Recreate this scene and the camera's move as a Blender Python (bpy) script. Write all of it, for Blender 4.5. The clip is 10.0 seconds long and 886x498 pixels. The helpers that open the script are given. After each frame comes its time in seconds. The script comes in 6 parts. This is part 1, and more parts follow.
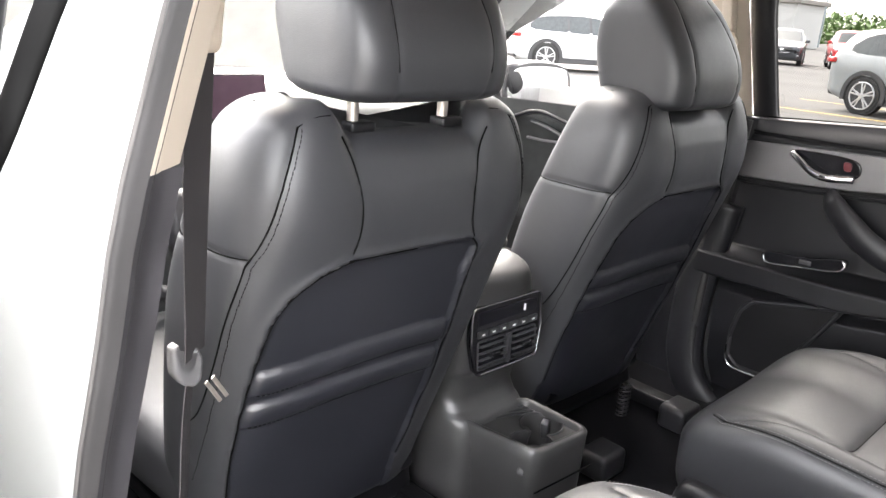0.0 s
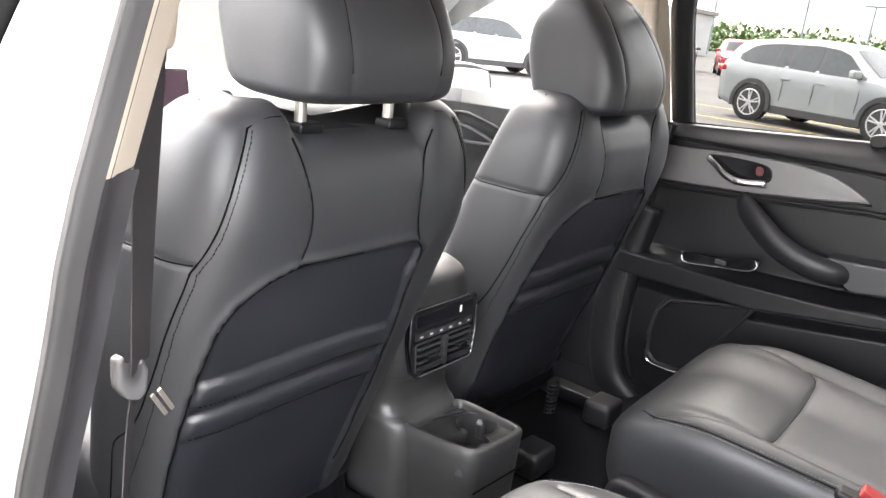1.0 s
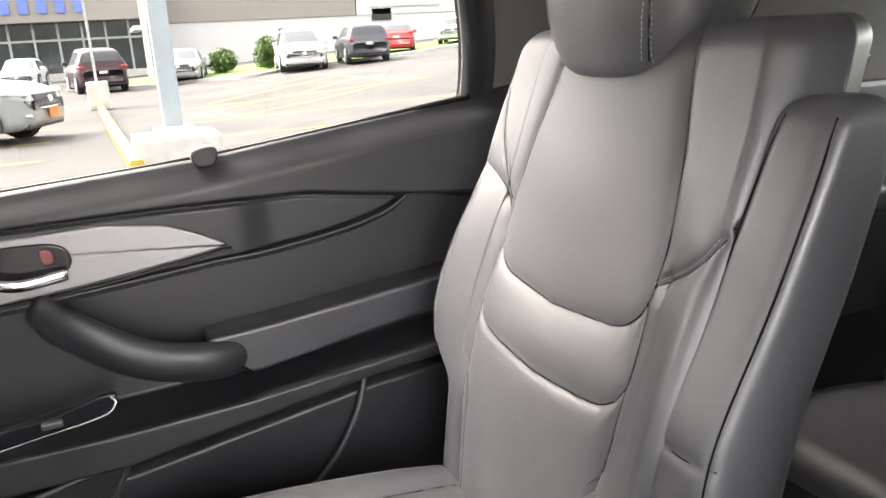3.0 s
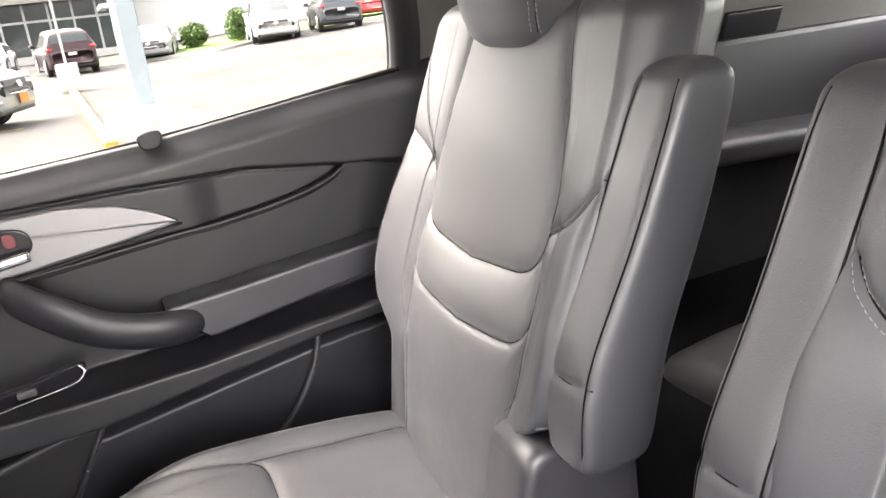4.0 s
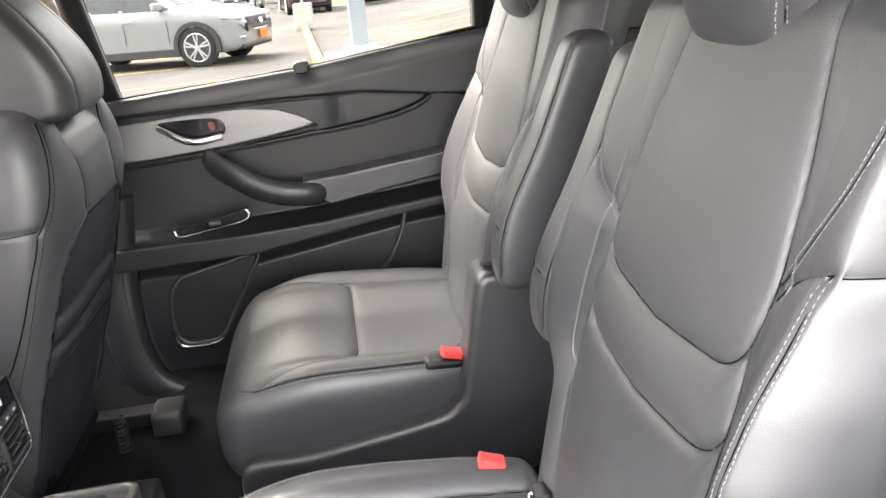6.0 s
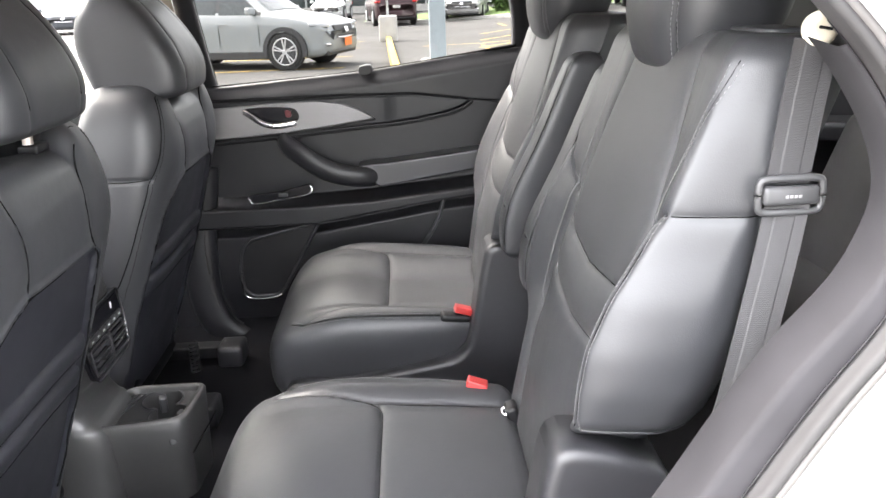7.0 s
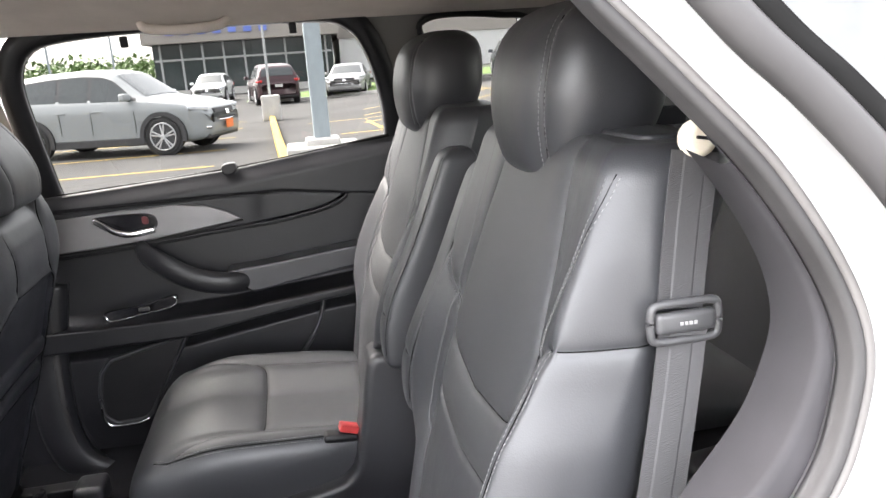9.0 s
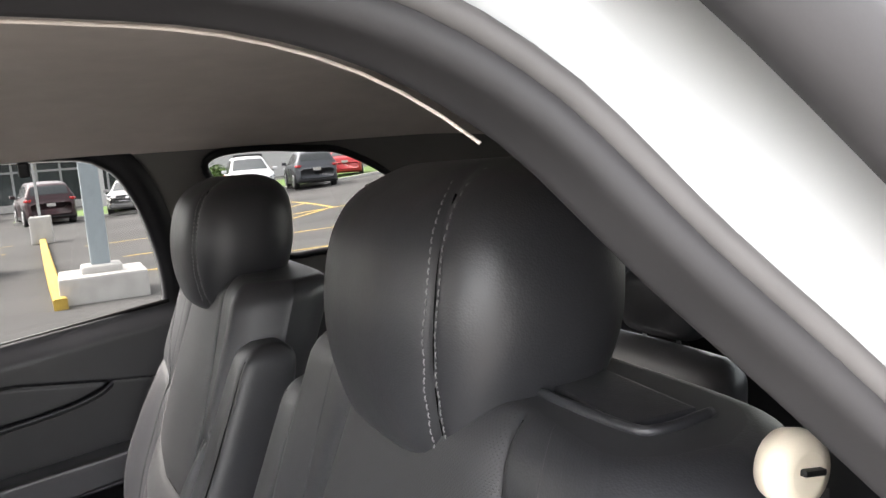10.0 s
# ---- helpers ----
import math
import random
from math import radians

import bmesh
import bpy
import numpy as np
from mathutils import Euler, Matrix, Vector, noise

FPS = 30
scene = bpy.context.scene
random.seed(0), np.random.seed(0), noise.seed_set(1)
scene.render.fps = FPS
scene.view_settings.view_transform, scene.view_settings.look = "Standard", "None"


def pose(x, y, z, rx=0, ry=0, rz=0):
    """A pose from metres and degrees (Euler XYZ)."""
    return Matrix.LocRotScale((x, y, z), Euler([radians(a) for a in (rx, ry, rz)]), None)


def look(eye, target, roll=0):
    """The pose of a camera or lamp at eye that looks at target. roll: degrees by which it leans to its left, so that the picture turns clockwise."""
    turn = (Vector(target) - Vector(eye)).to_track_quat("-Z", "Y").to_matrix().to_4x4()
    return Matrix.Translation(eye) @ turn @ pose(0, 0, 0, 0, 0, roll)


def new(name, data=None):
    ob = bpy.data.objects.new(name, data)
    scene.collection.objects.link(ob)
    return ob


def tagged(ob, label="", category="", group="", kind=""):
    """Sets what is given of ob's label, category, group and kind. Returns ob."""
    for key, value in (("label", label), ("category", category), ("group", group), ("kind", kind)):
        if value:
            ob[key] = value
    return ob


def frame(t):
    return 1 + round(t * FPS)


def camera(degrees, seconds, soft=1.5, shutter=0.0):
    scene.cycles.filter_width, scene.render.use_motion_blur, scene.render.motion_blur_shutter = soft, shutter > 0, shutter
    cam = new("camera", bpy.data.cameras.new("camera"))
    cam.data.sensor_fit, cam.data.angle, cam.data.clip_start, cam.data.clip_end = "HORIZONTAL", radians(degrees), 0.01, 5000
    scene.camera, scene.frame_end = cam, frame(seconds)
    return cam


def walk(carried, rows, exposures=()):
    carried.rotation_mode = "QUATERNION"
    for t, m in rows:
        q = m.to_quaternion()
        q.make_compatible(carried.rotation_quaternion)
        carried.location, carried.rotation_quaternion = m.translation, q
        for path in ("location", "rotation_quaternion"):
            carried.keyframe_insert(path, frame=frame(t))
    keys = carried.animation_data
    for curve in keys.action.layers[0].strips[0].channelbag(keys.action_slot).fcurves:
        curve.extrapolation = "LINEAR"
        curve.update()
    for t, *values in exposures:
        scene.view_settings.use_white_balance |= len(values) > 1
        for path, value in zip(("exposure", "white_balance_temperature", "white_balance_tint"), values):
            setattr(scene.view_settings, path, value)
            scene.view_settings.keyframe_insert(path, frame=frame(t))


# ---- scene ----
cam = camera(60.0, 10.0)

PATH = [
    (0, (-1.044, -0.591, 1.342), (0.303, 0.764, 0.748), 4.3),
    (0.5, (-1.051, -0.571, 1.342), (0.394, 0.685, 0.765), 5.2),
    (1, (-1.077, -0.542, 1.342), (0.436, 0.631, 0.765), 6.3),
    (1.5, (-1.077, -0.485, 1.334), (0.525, 0.565, 0.757), 7.3),
    (2, (-0.931, -0.354, 1.312), (0.888, 0.263, 0.756), 7.4),
    (2.5, (-0.587, -0.187, 1.33), (1.345, -0.319, 0.832), 3.7),
    (3, (-0.383, -0.134, 1.332), (1.401, -0.868, 0.803), -3.3),
    (4.5, (-0.627, -0.209, 1.353), (1.124, -0.915, 0.692), -7.7),
    (5, (-0.783, -0.245, 1.344), (1.026, -0.779, 0.68), -7.1),
    (5.5, (-0.951, -0.271, 1.363), (0.892, -0.642, 0.681), -6.4),
    (6, (-1.086, -0.3, 1.379), (0.777, -0.536, 0.69), -5.2),
    (7.5, (-1.526, -0.381, 1.392), (0.374, -0.427, 0.768), -1.5),
    (8, (-1.546, -0.398, 1.395), (0.361, -0.478, 0.798), -1.5),
    (8.5, (-1.49, -0.413, 1.408), (0.419, -0.576, 0.832), -2.4),
    (9, (-1.282, -0.415, 1.425), (0.628, -0.762, 0.945), -4.0),
    (9.5, (-1.06, -0.448, 1.459), (0.808, -1.093, 1.152), -5.3),
    (10, (-0.884, -0.496, 1.488), (0.903, -1.361, 1.243), -4.8),
]
walk(cam, [(t, look(eye, target, roll)) for t, eye, target, roll in PATH],
     [(0, 5.3, 6900, 12), (1.5, 5.38, 6900, 12), (2.0, 5.52, 7000, 12), (2.5, 5.67, 7100, 13), (3.2, 5.76, 7100, 13), (4.5, 6.08, 7200, 13), (5.5, 5.96, 7200, 13), (6.2, 5.6, 7100, 12), (7.5, 5.23, 6700, 11), (8.5, 5.13, 6700, 11), (9.5, 4.76, 6800, 12), (10, 4.48, 6800, 12)])

# ---------------- world, sun, exposure ----------------
world = bpy.data.worlds.new("overcast_sky")
scene.world = world
world.use_nodes = True
wn = world.node_tree
sky = wn.nodes.new("ShaderNodeTexSky")
sky.sky_type = 'NISHITA'
sky.sun_disc = False
sky.sun_elevation, sky.sun_rotation = radians(52), radians(35.5)
sky.dust_density = 4.0
soften = wn.nodes.new("ShaderNodeHueSaturation")
soften.inputs["Saturation"].default_value = 0.22
wn.links.new(sky.outputs[0], soften.inputs["Color"])
back = wn.nodes["Background"]
wn.links.new(soften.outputs[0], back.inputs["Color"])
back.inputs["Strength"].default_value = 0.15
sun = new("sun", bpy.data.lights.new("sun", 'SUN'))
sun.data.energy, sun.data.angle, sun.data.color = 0.75, radians(55), (1.0, 0.97, 0.94)
sun.matrix_world = look((4.0, 5.6, 8.8), (0, 0, 0))


# ---------------- materials ----------------
def nodes_of(name):
    m = bpy.data.materials.new(name)
    m.use_nodes = True
    nt = m.node_tree
    return m, nt, nt.nodes["Principled BSDF"]


def surface(name, color, rough=0.5, metal=0.0, grain=900.0, relief=0.15, cloud=14.0, vary=0.18, spec=0.5, coat=0.0, pores=False, wrinkle=0.0):
    """A surface with colour variation at two scales, a roughness that wanders, and a fine relief."""
    m, nt, b = nodes_of(name)
    co = nt.nodes.new("ShaderNodeTexCoord")
    big = nt.nodes.new("ShaderNodeTexNoise")
    big.inputs["Scale"].default_value, big.inputs["Detail"].default_value = cloud, 4
    nt.links.new(co.outputs["Object"], big.inputs["Vector"])
    ramp = nt.nodes.new("ShaderNodeMapRange")
    ramp.inputs["From Min"].default_value, ramp.inputs["From Max"].default_value = 0.3, 0.7
    ramp.inputs["To Min"].default_value, ramp.inputs["To Max"].default_value = 1 - vary, 1 + vary
    nt.links.new(big.outputs["Fac"], ramp.inputs["Value"])
    mul = nt.nodes.new("ShaderNodeVectorMath")
    mul.operation = 'SCALE'
    mul.inputs[0].default_value = color
    nt.links.new(ramp.outputs[0], mul.inputs["Scale"])
    nt.links.new(mul.outputs[0], b.inputs["Base Color"])
    rr = nt.nodes.new("ShaderNodeMapRange")
    rr.inputs["From Min"].default_value, rr.inputs["From Max"].default_value = 0.3, 0.7
    rr.inputs["To Min"].default_value, rr.inputs["To Max"].default_value = rough * 0.88, min(1, rough * 1.12)
    nt.links.new(big.outputs["Fac"], rr.inputs["Value"])
    nt.links.new(rr.outputs[0], b.inputs["Roughness"])
    b.inputs["Metallic"].default_value = metal
    b.inputs["Specular IOR Level"].default_value = spec
    b.inputs["Coat Weight"].default_value = coat
    b.inputs["Coat Roughness"].default_value = 0.06
    if relief > 0:
        fine = nt.nodes.new("ShaderNodeTexVoronoi" if pores else "ShaderNodeTexNoise")
        fine.inputs["Scale"].default_value = grain
        nt.links.new(co.outputs["Object"], fine.inputs["Vector"])
        bump = nt.nodes.new("ShaderNodeBump")
        bump.inputs["Strength"].default_value, bump.inputs["Distance"].default_value = relief, 0.0006
        nt.links.new(fine.outputs[0], bump.inputs["Height"])
        nt.links.new(bump.outputs[0], b.inputs["Normal"])
        if wrinkle > 0:
            # soft unevenness of the hide
            slow = nt.nodes.new("ShaderNodeTexNoise")
            slow.inputs["Scale"].default_value, slow.inputs["Detail"].default_value = 26.0, 3
            nt.links.new(co.outputs["Object"], slow.inputs["Vector"])
            swell = nt.nodes.new("ShaderNodeBump")
            swell.inputs["Strength"].default_value, swell.inputs["Distance"].default_value = wrinkle, 0.004
            nt.links.new(slow.outputs["Fac"], swell.inputs["Height"])
            nt.links.new(swell.outputs[0], bump.inputs["Normal"])
    return m


def perforated(name, color, rough):
    """Leather pricked with rows of small holes."""
    m, nt, b = nodes_of(name)
    co = nt.nodes.new("ShaderNodeTexCoord")
    turn = nt.nodes.new("ShaderNodeMapping")
    turn.inputs["Rotation"].default_value = (0, radians(45), 0)
    turn.inputs["Scale"].default_value = (460, 0, 460)
    nt.links.new(co.outputs["Object"], turn.inputs["Vector"])
    frac = nt.nodes.new("ShaderNodeVectorMath")
    frac.operation = 'FRACTION'
    nt.links.new(turn.outputs[0], frac.inputs[0])
    dist = nt.nodes.new("ShaderNodeVectorMath")
    dist.operation = 'DISTANCE'
    dist.inputs[1].default_value = (0.5, 0, 0.5)
    nt.links.new(frac.outputs[0], dist.inputs[0])
    hole = nt.nodes.new("ShaderNodeMapRange")
    hole.inputs["From Min"].default_value, hole.inputs["From Max"].default_value = 0.16, 0.26
    nt.links.new(dist.outputs["Value"], hole.inputs["Value"])
    mix = nt.nodes.new("ShaderNodeMix")
    mix.data_type = 'RGBA'
    mix.inputs["A"].default_value = (0.016, 0.016, 0.017, 1)
    mix.inputs["B"].default_value = (*color, 1)
    nt.links.new(hole.outputs[0], mix.inputs["Factor"])
    nt.links.new(mix.outputs["Result"], b.inputs["Base Color"])
    bump = nt.nodes.new("ShaderNodeBump")
    bump.inputs["Strength"].default_value, bump.inputs["Distance"].default_value = 0.35, 0.0006
    nt.links.new(hole.outputs[0], bump.inputs["Height"])
    nt.links.new(bump.outputs[0], b.inputs["Normal"])
    b.inputs["Roughness"].default_value = rough
    b.inputs["Specular IOR Level"].default_value = 0.55
    return m


def woven(name, color, scale=420.0):
    m, nt, b = nodes_of(name)
    co = nt.nodes.new("ShaderNodeTexCoord")
    w = nt.nodes.new("ShaderNodeTexWave")
    w.bands_direction = 'Z'
    w.inputs["Scale"].default_value, w.inputs["Distortion"].default_value = scale, 1.5
    nt.links.new(co.outputs["Object"], w.inputs["Vector"])
    mix = nt.nodes.new("ShaderNodeMix")
    mix.data_type = 'RGBA'
    mix.inputs["A"].default_value = (*[c * 0.6 for c in color], 1)
    mix.inputs["B"].default_value = (*[c * 1.25 for c in color], 1)
    nt.links.new(w.outputs["Fac"], mix.inputs["Factor"])
    nt.links.new(mix.outputs["Result"], b.inputs["Base Color"])
    bump = nt.nodes.new("ShaderNodeBump")
    bump.inputs["Strength"].default_value, bump.inputs["Distance"].default_value = 0.5, 0.0008
    nt.links.new(w.outputs["Fac"], bump.inputs["Height"])
    nt.links.new(bump.outputs[0], b.inputs["Normal"])
    b.inputs["Roughness"].default_value = 0.55
    return m


def glass(name, tint=(1, 1, 1), keep=0.92):
    """Thin clear pane: mostly straight through, with a mirror-like sheen."""
    m = bpy.data.materials.new(name)
    m.use_nodes = True
    nt = m.node_tree
    nt.nodes.clear()
    out = nt.nodes.new("ShaderNodeOutputMaterial")
    clear = nt.nodes.new("ShaderNodeBsdfTransparent")
    clear.inputs["Color"].default_value = (*[c * keep for c in tint], 1)
    gloss = nt.nodes.new("ShaderNodeBsdfGlossy")
    gloss.inputs["Roughness"].default_value = 0.02
    fres = nt.nodes.new("ShaderNodeFresnel")
    fres.inputs["IOR"].default_value = 1.35
    mix = nt.nodes.new("ShaderNodeMixShader")
    nt.links.new(fres.outputs[0], mix.inputs[0])
    nt.links.new(clear.outputs[0], mix.inputs[1])
    nt.links.new(gloss.outputs[0], mix.inputs[2])
    nt.links.new(mix.outputs[0], out.inputs["Surface"])
    return m


LEATHER = surface("black_leather", (0.0240, 0.0247, 0.0276), 0.46, grain=650, relief=0.16, cloud=9, vary=0.10, pores=True, spec=0.58, wrinkle=0.16)
PERF = perforated("perforated_leather", (0.032, 0.0325, 0.035), 0.52)
POCKET = surface("pocket_vinyl", (0.0125, 0.0130, 0.0170), 0.38, grain=700, relief=0.2, pores=True, spec=0.75)
# Near black for the shade deep in seam creases, and for dark thread.
GROOVE = surface("dark_crease_and_thread", (0.005, 0.005, 0.005), 1.0, relief=0, spec=0.0)
THREAD = surface("grey_thread", (0.20, 0.20, 0.20), 0.8, relief=0)
PLASTIC = surface("grained_black_plastic", (0.018, 0.018, 0.0205), 0.42, grain=1100, relief=0.25, spec=0.55)
CONSOLE = surface("charcoal_console_plastic", (0.030, 0.0297, 0.0300), 0.38, grain=1000, relief=0.25, spec=0.6)
SOFT = surface("soft_touch_black_trim", (0.0098, 0.0099, 0.0120), 0.42, grain=900, relief=0.25, spec=0.38)
# Black trim made paler in its base colour for the light from the windscreen.
DASH = surface("windscreen_lit_dash_skin", (0.060, 0.062, 0.062), 0.80, grain=900, relief=0.3, spec=0.2)
DARK = surface("deep_black_plastic", (0.005, 0.005, 0.0062), 0.45, relief=0.1, spec=0.35)
GREYTRIM = surface("charcoal_pillar_trim", (0.034, 0.032, 0.0355), 0.55, grain=1000, relief=0.2)
ARCH = surface("matt_charcoal_trim", (0.024, 0.023, 0.025), 0.80, grain=1000, relief=0.2, spec=0.15)
BEIGE = surface("beige_pillar_trim", (0.52, 0.45, 0.37), 0.6, grain=900, relief=0.15, vary=0.05)
IVORY = surface("ivory_plastic", (0.62, 0.56, 0.45), 0.5, relief=0.05, vary=0.06)
LINER = surface("headliner_fabric", (0.58, 0.52, 0.47), 0.95, grain=1500, relief=0.5, vary=0.06, spec=0.1)
QTRIM = surface("grey_olive_side_trim", (0.10, 0.097, 0.09), 0.7, grain=900, relief=0.3, vary=0.06)
SILVER = surface("satin_silver_trim", (0.21, 0.205, 0.21), 0.42, metal=0.6, relief=0.04, vary=0.05)
CHROME = surface("chrome", (0.80, 0.80, 0.82), 0.09, metal=1.0, relief=0)
STEEL = surface("brushed_post_steel", (0.60, 0.55, 0.50), 0.40, metal=0.9, relief=0)
MATT = surface("matt_black_seal", (0.008, 0.008, 0.008), 1.0, relief=0, spec=0.0)
RUBBER = surface("rubber_seal", (0.024, 0.0228, 0.0232), 0.65, grain=400, relief=0.1, spec=0.3)
WHITE = surface("white_body_paint", (0.34, 0.345, 0.34), 0.28, relief=0, vary=0.02, cloud=3, coat=0.5)
CARPET = surface("black_carpet", (0.011, 0.011, 0.0125), 0.95, grain=1600, relief=1.0, spec=0.05)
PIANO = surface("piano_black", (0.008, 0.008, 0.010), 0.12, relief=0)
RED = surface("red_buckle_plastic", (0.36, 0.035, 0.035), 0.4, relief=0)
DULLRED = surface("dull_red_plastic", (0.13, 0.022, 0.028), 0.4, relief=0)
WEB = woven("grey_seat_belt_webbing", (0.046, 0.045, 0.047))
WEBDARK = woven("dark_seat_belt_webbing", (0.035, 0.031, 0.033))
BELTPLASTIC = surface("grey_belt_plastic", (0.038, 0.038, 0.040), 0.4, relief=0.05)
LIP = surface("taupe_seal_lip", (0.070, 0.066, 0.064), 0.6, grain=500, relief=0.1, spec=0.3)
GRIP = surface("light_grey_plastic", (0.10, 0.098, 0.10), 0.45, relief=0.05)
GLASS = glass("clear_glass", (1, 1, 1), 0.42)
SCREENGLASS = glass("tinted_windscreen_glass", (0.97, 1.0, 0.98), 0.26)
PRIVACY = glass("privacy_glass", (0.99, 1.0, 0.99), 0.16)
SIDEPANE = surface("dark_side_glass", (0.05, 0.052, 0.05), 0.12, relief=0, spec=0.4)
ZINC = surface("pale_zinc", (0.19, 0.20, 0.165), 0.42, metal=0.35, relief=0.05)
TINT = glass("tinted_glass", (0.85, 0.9, 0.87), 0.55)
# The purple reflection on the dark display is put into its base colour.
SCREEN = surface("purple_sheen_screen", (0.050, 0.028, 0.040), 0.25, relief=0)
GUNMETAL = surface("dark_chrome", (0.22, 0.22, 0.23), 0.22, metal=1.0, relief=0)
MARK = surface("white_print", (0.7, 0.7, 0.7), 0.6, relief=0)


# ---------------- helpers for meshes ----------------
def link(name, verts, faces, mat, parent=None, label="", smooth=True, mats=None, mat_ids=None):
    me = bpy.data.meshes.new(name)
    me.from_pydata([tuple(map(float, v)) for v in verts], [], faces)
    me.update()
    for m in (mats or [mat]):
        me.materials.append(m)
    if mat_ids is not None:
        me.polygons.foreach_set("material_index", np.asarray(mat_ids, dtype=np.int32))
    if smooth:
        me.polygons.foreach_set("use_smooth", np.ones(len(me.polygons), dtype=bool))
    ob = new(name, me)
    if parent:
        ob.parent = parent
    if label:
        ob["label"] = label
    return ob


def thing(name, label, category, group="", kind=""):
    return tagged(new(name), label, category, group, kind)


def part(name, bm, mat, parent=None, label="", smooth=False):
    me = bpy.data.meshes.new(name)
    bmesh.ops.recalc_face_normals(bm, faces=bm.faces)
    bm.to_mesh(me)
    bm.free()
    me.materials.append(mat)
    if smooth:
        me.polygons.foreach_set("use_smooth", np.array([len(p.vertices) <= 4 for p in me.polygons], dtype=bool))
    ob = new(name, me)
    if parent:
        ob.parent = parent
    if label:
        ob["label"] = label
    return ob


def box(size, at=(0, 0, 0), bevel=0.004, turn=(0, 0, 0), seg=2, bm=None):
    own = bmesh.new()
    bmesh.ops.create_cube(own, size=1)
    for v in own.verts:
        v.co = Vector((v.co.x * size[0], v.co.y * size[1], v.co.z * size[2]))
    if bevel:
        bmesh.ops.bevel(own, geom=own.edges[:], offset=min(bevel, min(size) * 0.45), segments=seg, profile=0.6, affect='EDGES')
    own.transform(pose(*at, *turn))
    if bm is None:
        return own
    me = bpy.data.meshes.new("tmp")
    own.to_mesh(me)
    own.free()
    bm.from_mesh(me)
    bpy.data.meshes.remove(me)
    return bm


def disc(r, depth, at, turn=(0, 0, 0), seg=32, r2=None, bevel=0.0):
    bm = bmesh.new()
    bmesh.ops.create_cone(bm, cap_ends=True, segments=seg, radius1=r, radius2=r if r2 is None else r2, depth=depth)
    if bevel:
        bmesh.ops.bevel(bm, geom=[e for e in bm.edges if len(e.link_faces) == 2 and any(len(f.verts) > 4 for f in e.link_faces)],
                        offset=bevel, segments=2, profile=0.6, affect='EDGES')
    bm.transform(pose(*at, *turn))
    return bm


def smooth_path(pts, n, closed=False):
    """Catmull-Rom through the points, n steps by length."""
    p = np.array(pts, float)
    q = np.vstack([p[-1:], p, p[:2]]) if closed else np.vstack([2 * p[0] - p[1], p, 2 * p[-1] - p[-2]])
    out = []
    for i in range(1, len(q) - 2):
        a, b, c, d = q[i - 1:i + 3]
        for t in np.linspace(0, 1, 24, endpoint=False):
            out.append(0.5 * (2 * b + (c - a) * t + (2 * a - 5 * b + 4 * c - d) * t * t + (3 * b - a - 3 * c + d) * t ** 3))
    if not closed:
        out.append(q[-2])
    out = np.array(out)
    if closed:
        out = np.vstack([out, out[:1]])
    s = np.r_[0, np.cumsum(np.linalg.norm(np.diff(out, axis=0), axis=1))]
    u = np.linspace(0, s[-1], n, endpoint=not closed)
    return np.stack([np.interp(u, s, out[:, k]) for k in range(out.shape[1])], 1)


def sweep(path, profile, side=None, closed=False, cap=True):
    """Verts and faces of a profile (pairs: along side, along the other normal) carried along a path. side: one direction or one for each point."""
    p = np.array(path, float)
    n, k = len(p), len(profile)
    t = np.roll(p, -1, 0) - np.roll(p, 1, 0) if closed else np.gradient(p, axis=0)
    t /= np.linalg.norm(t, axis=1)[:, None] + 1e-12
    s = np.broadcast_to(np.array(side if side is not None else (0, 0, 1), float), p.shape)
    s = s - t * (s * t).sum(1)[:, None]
    s = s / (np.linalg.norm(s, axis=1)[:, None] + 1e-12)
    o = np.cross(t, s)
    pr = np.array(profile, float)
    v = (p[:, None] + s[:, None] * pr[None, :, :1] + o[:, None] * pr[None, :, 1:]).reshape(-1, 3)
    f = []
    for i in range(n if closed else n - 1):
        j = (i + 1) % n
        for a in range(k):
            b = (a + 1) % k
            f.append((i * k + a, i * k + b, j * k + b, j * k + a))
    if cap and not closed:
        f += [tuple(range(k))[::-1], tuple(range((n - 1) * k, n * k))]
    return v, f


def ribbon(path, profile, side, closed=False):
    """Like sweep, with an open profile."""
    p = np.array(path, float)
    n, k = len(p), len(profile)
    t = np.roll(p, -1, 0) - np.roll(p, 1, 0) if closed else np.gradient(p, axis=0)
    t /= np.linalg.norm(t, axis=1)[:, None] + 1e-12
    s = np.broadcast_to(np.array(side, float), p.shape)
    s = s - t * (s * t).sum(1)[:, None]
    s = s / (np.linalg.norm(s, axis=1)[:, None] + 1e-12)
    o = np.cross(t, s)
    pr = np.array(profile, float)
    v = (p[:, None] + s[:, None] * pr[None, :, :1] + o[:, None] * pr[None, :, 1:]).reshape(-1, 3)
    f = [(i * k + a, i * k + a + 1, ((i + 1) % n) * k + a + 1, ((i + 1) % n) * k + a)
         for i in range(n if closed else n - 1) for a in range(k - 1)]
    return v, f


def ring(rx, ry=None, n=10):
    ry = rx if ry is None else ry
    return [(rx * math.cos(a), ry * math.sin(a)) for a in np.linspace(0, 2 * math.pi, n, endpoint=False)]


def tube(name, pts, r, mat, parent=None, n=40, sides=10, closed=False, label="", side=(0, 0, 1), ry=None):
    path = smooth_path(pts, n, closed)
    if not closed and side == (0, 0, 1) and abs(path[-1][2] - path[0][2]) > 0.8 * np.linalg.norm(path[-1] - path[0]):
        side = (1, 0, 0)
    v, f = sweep(path, ring(r, ry, sides), side, closed)
    return link(name, v, f, mat, parent, label)


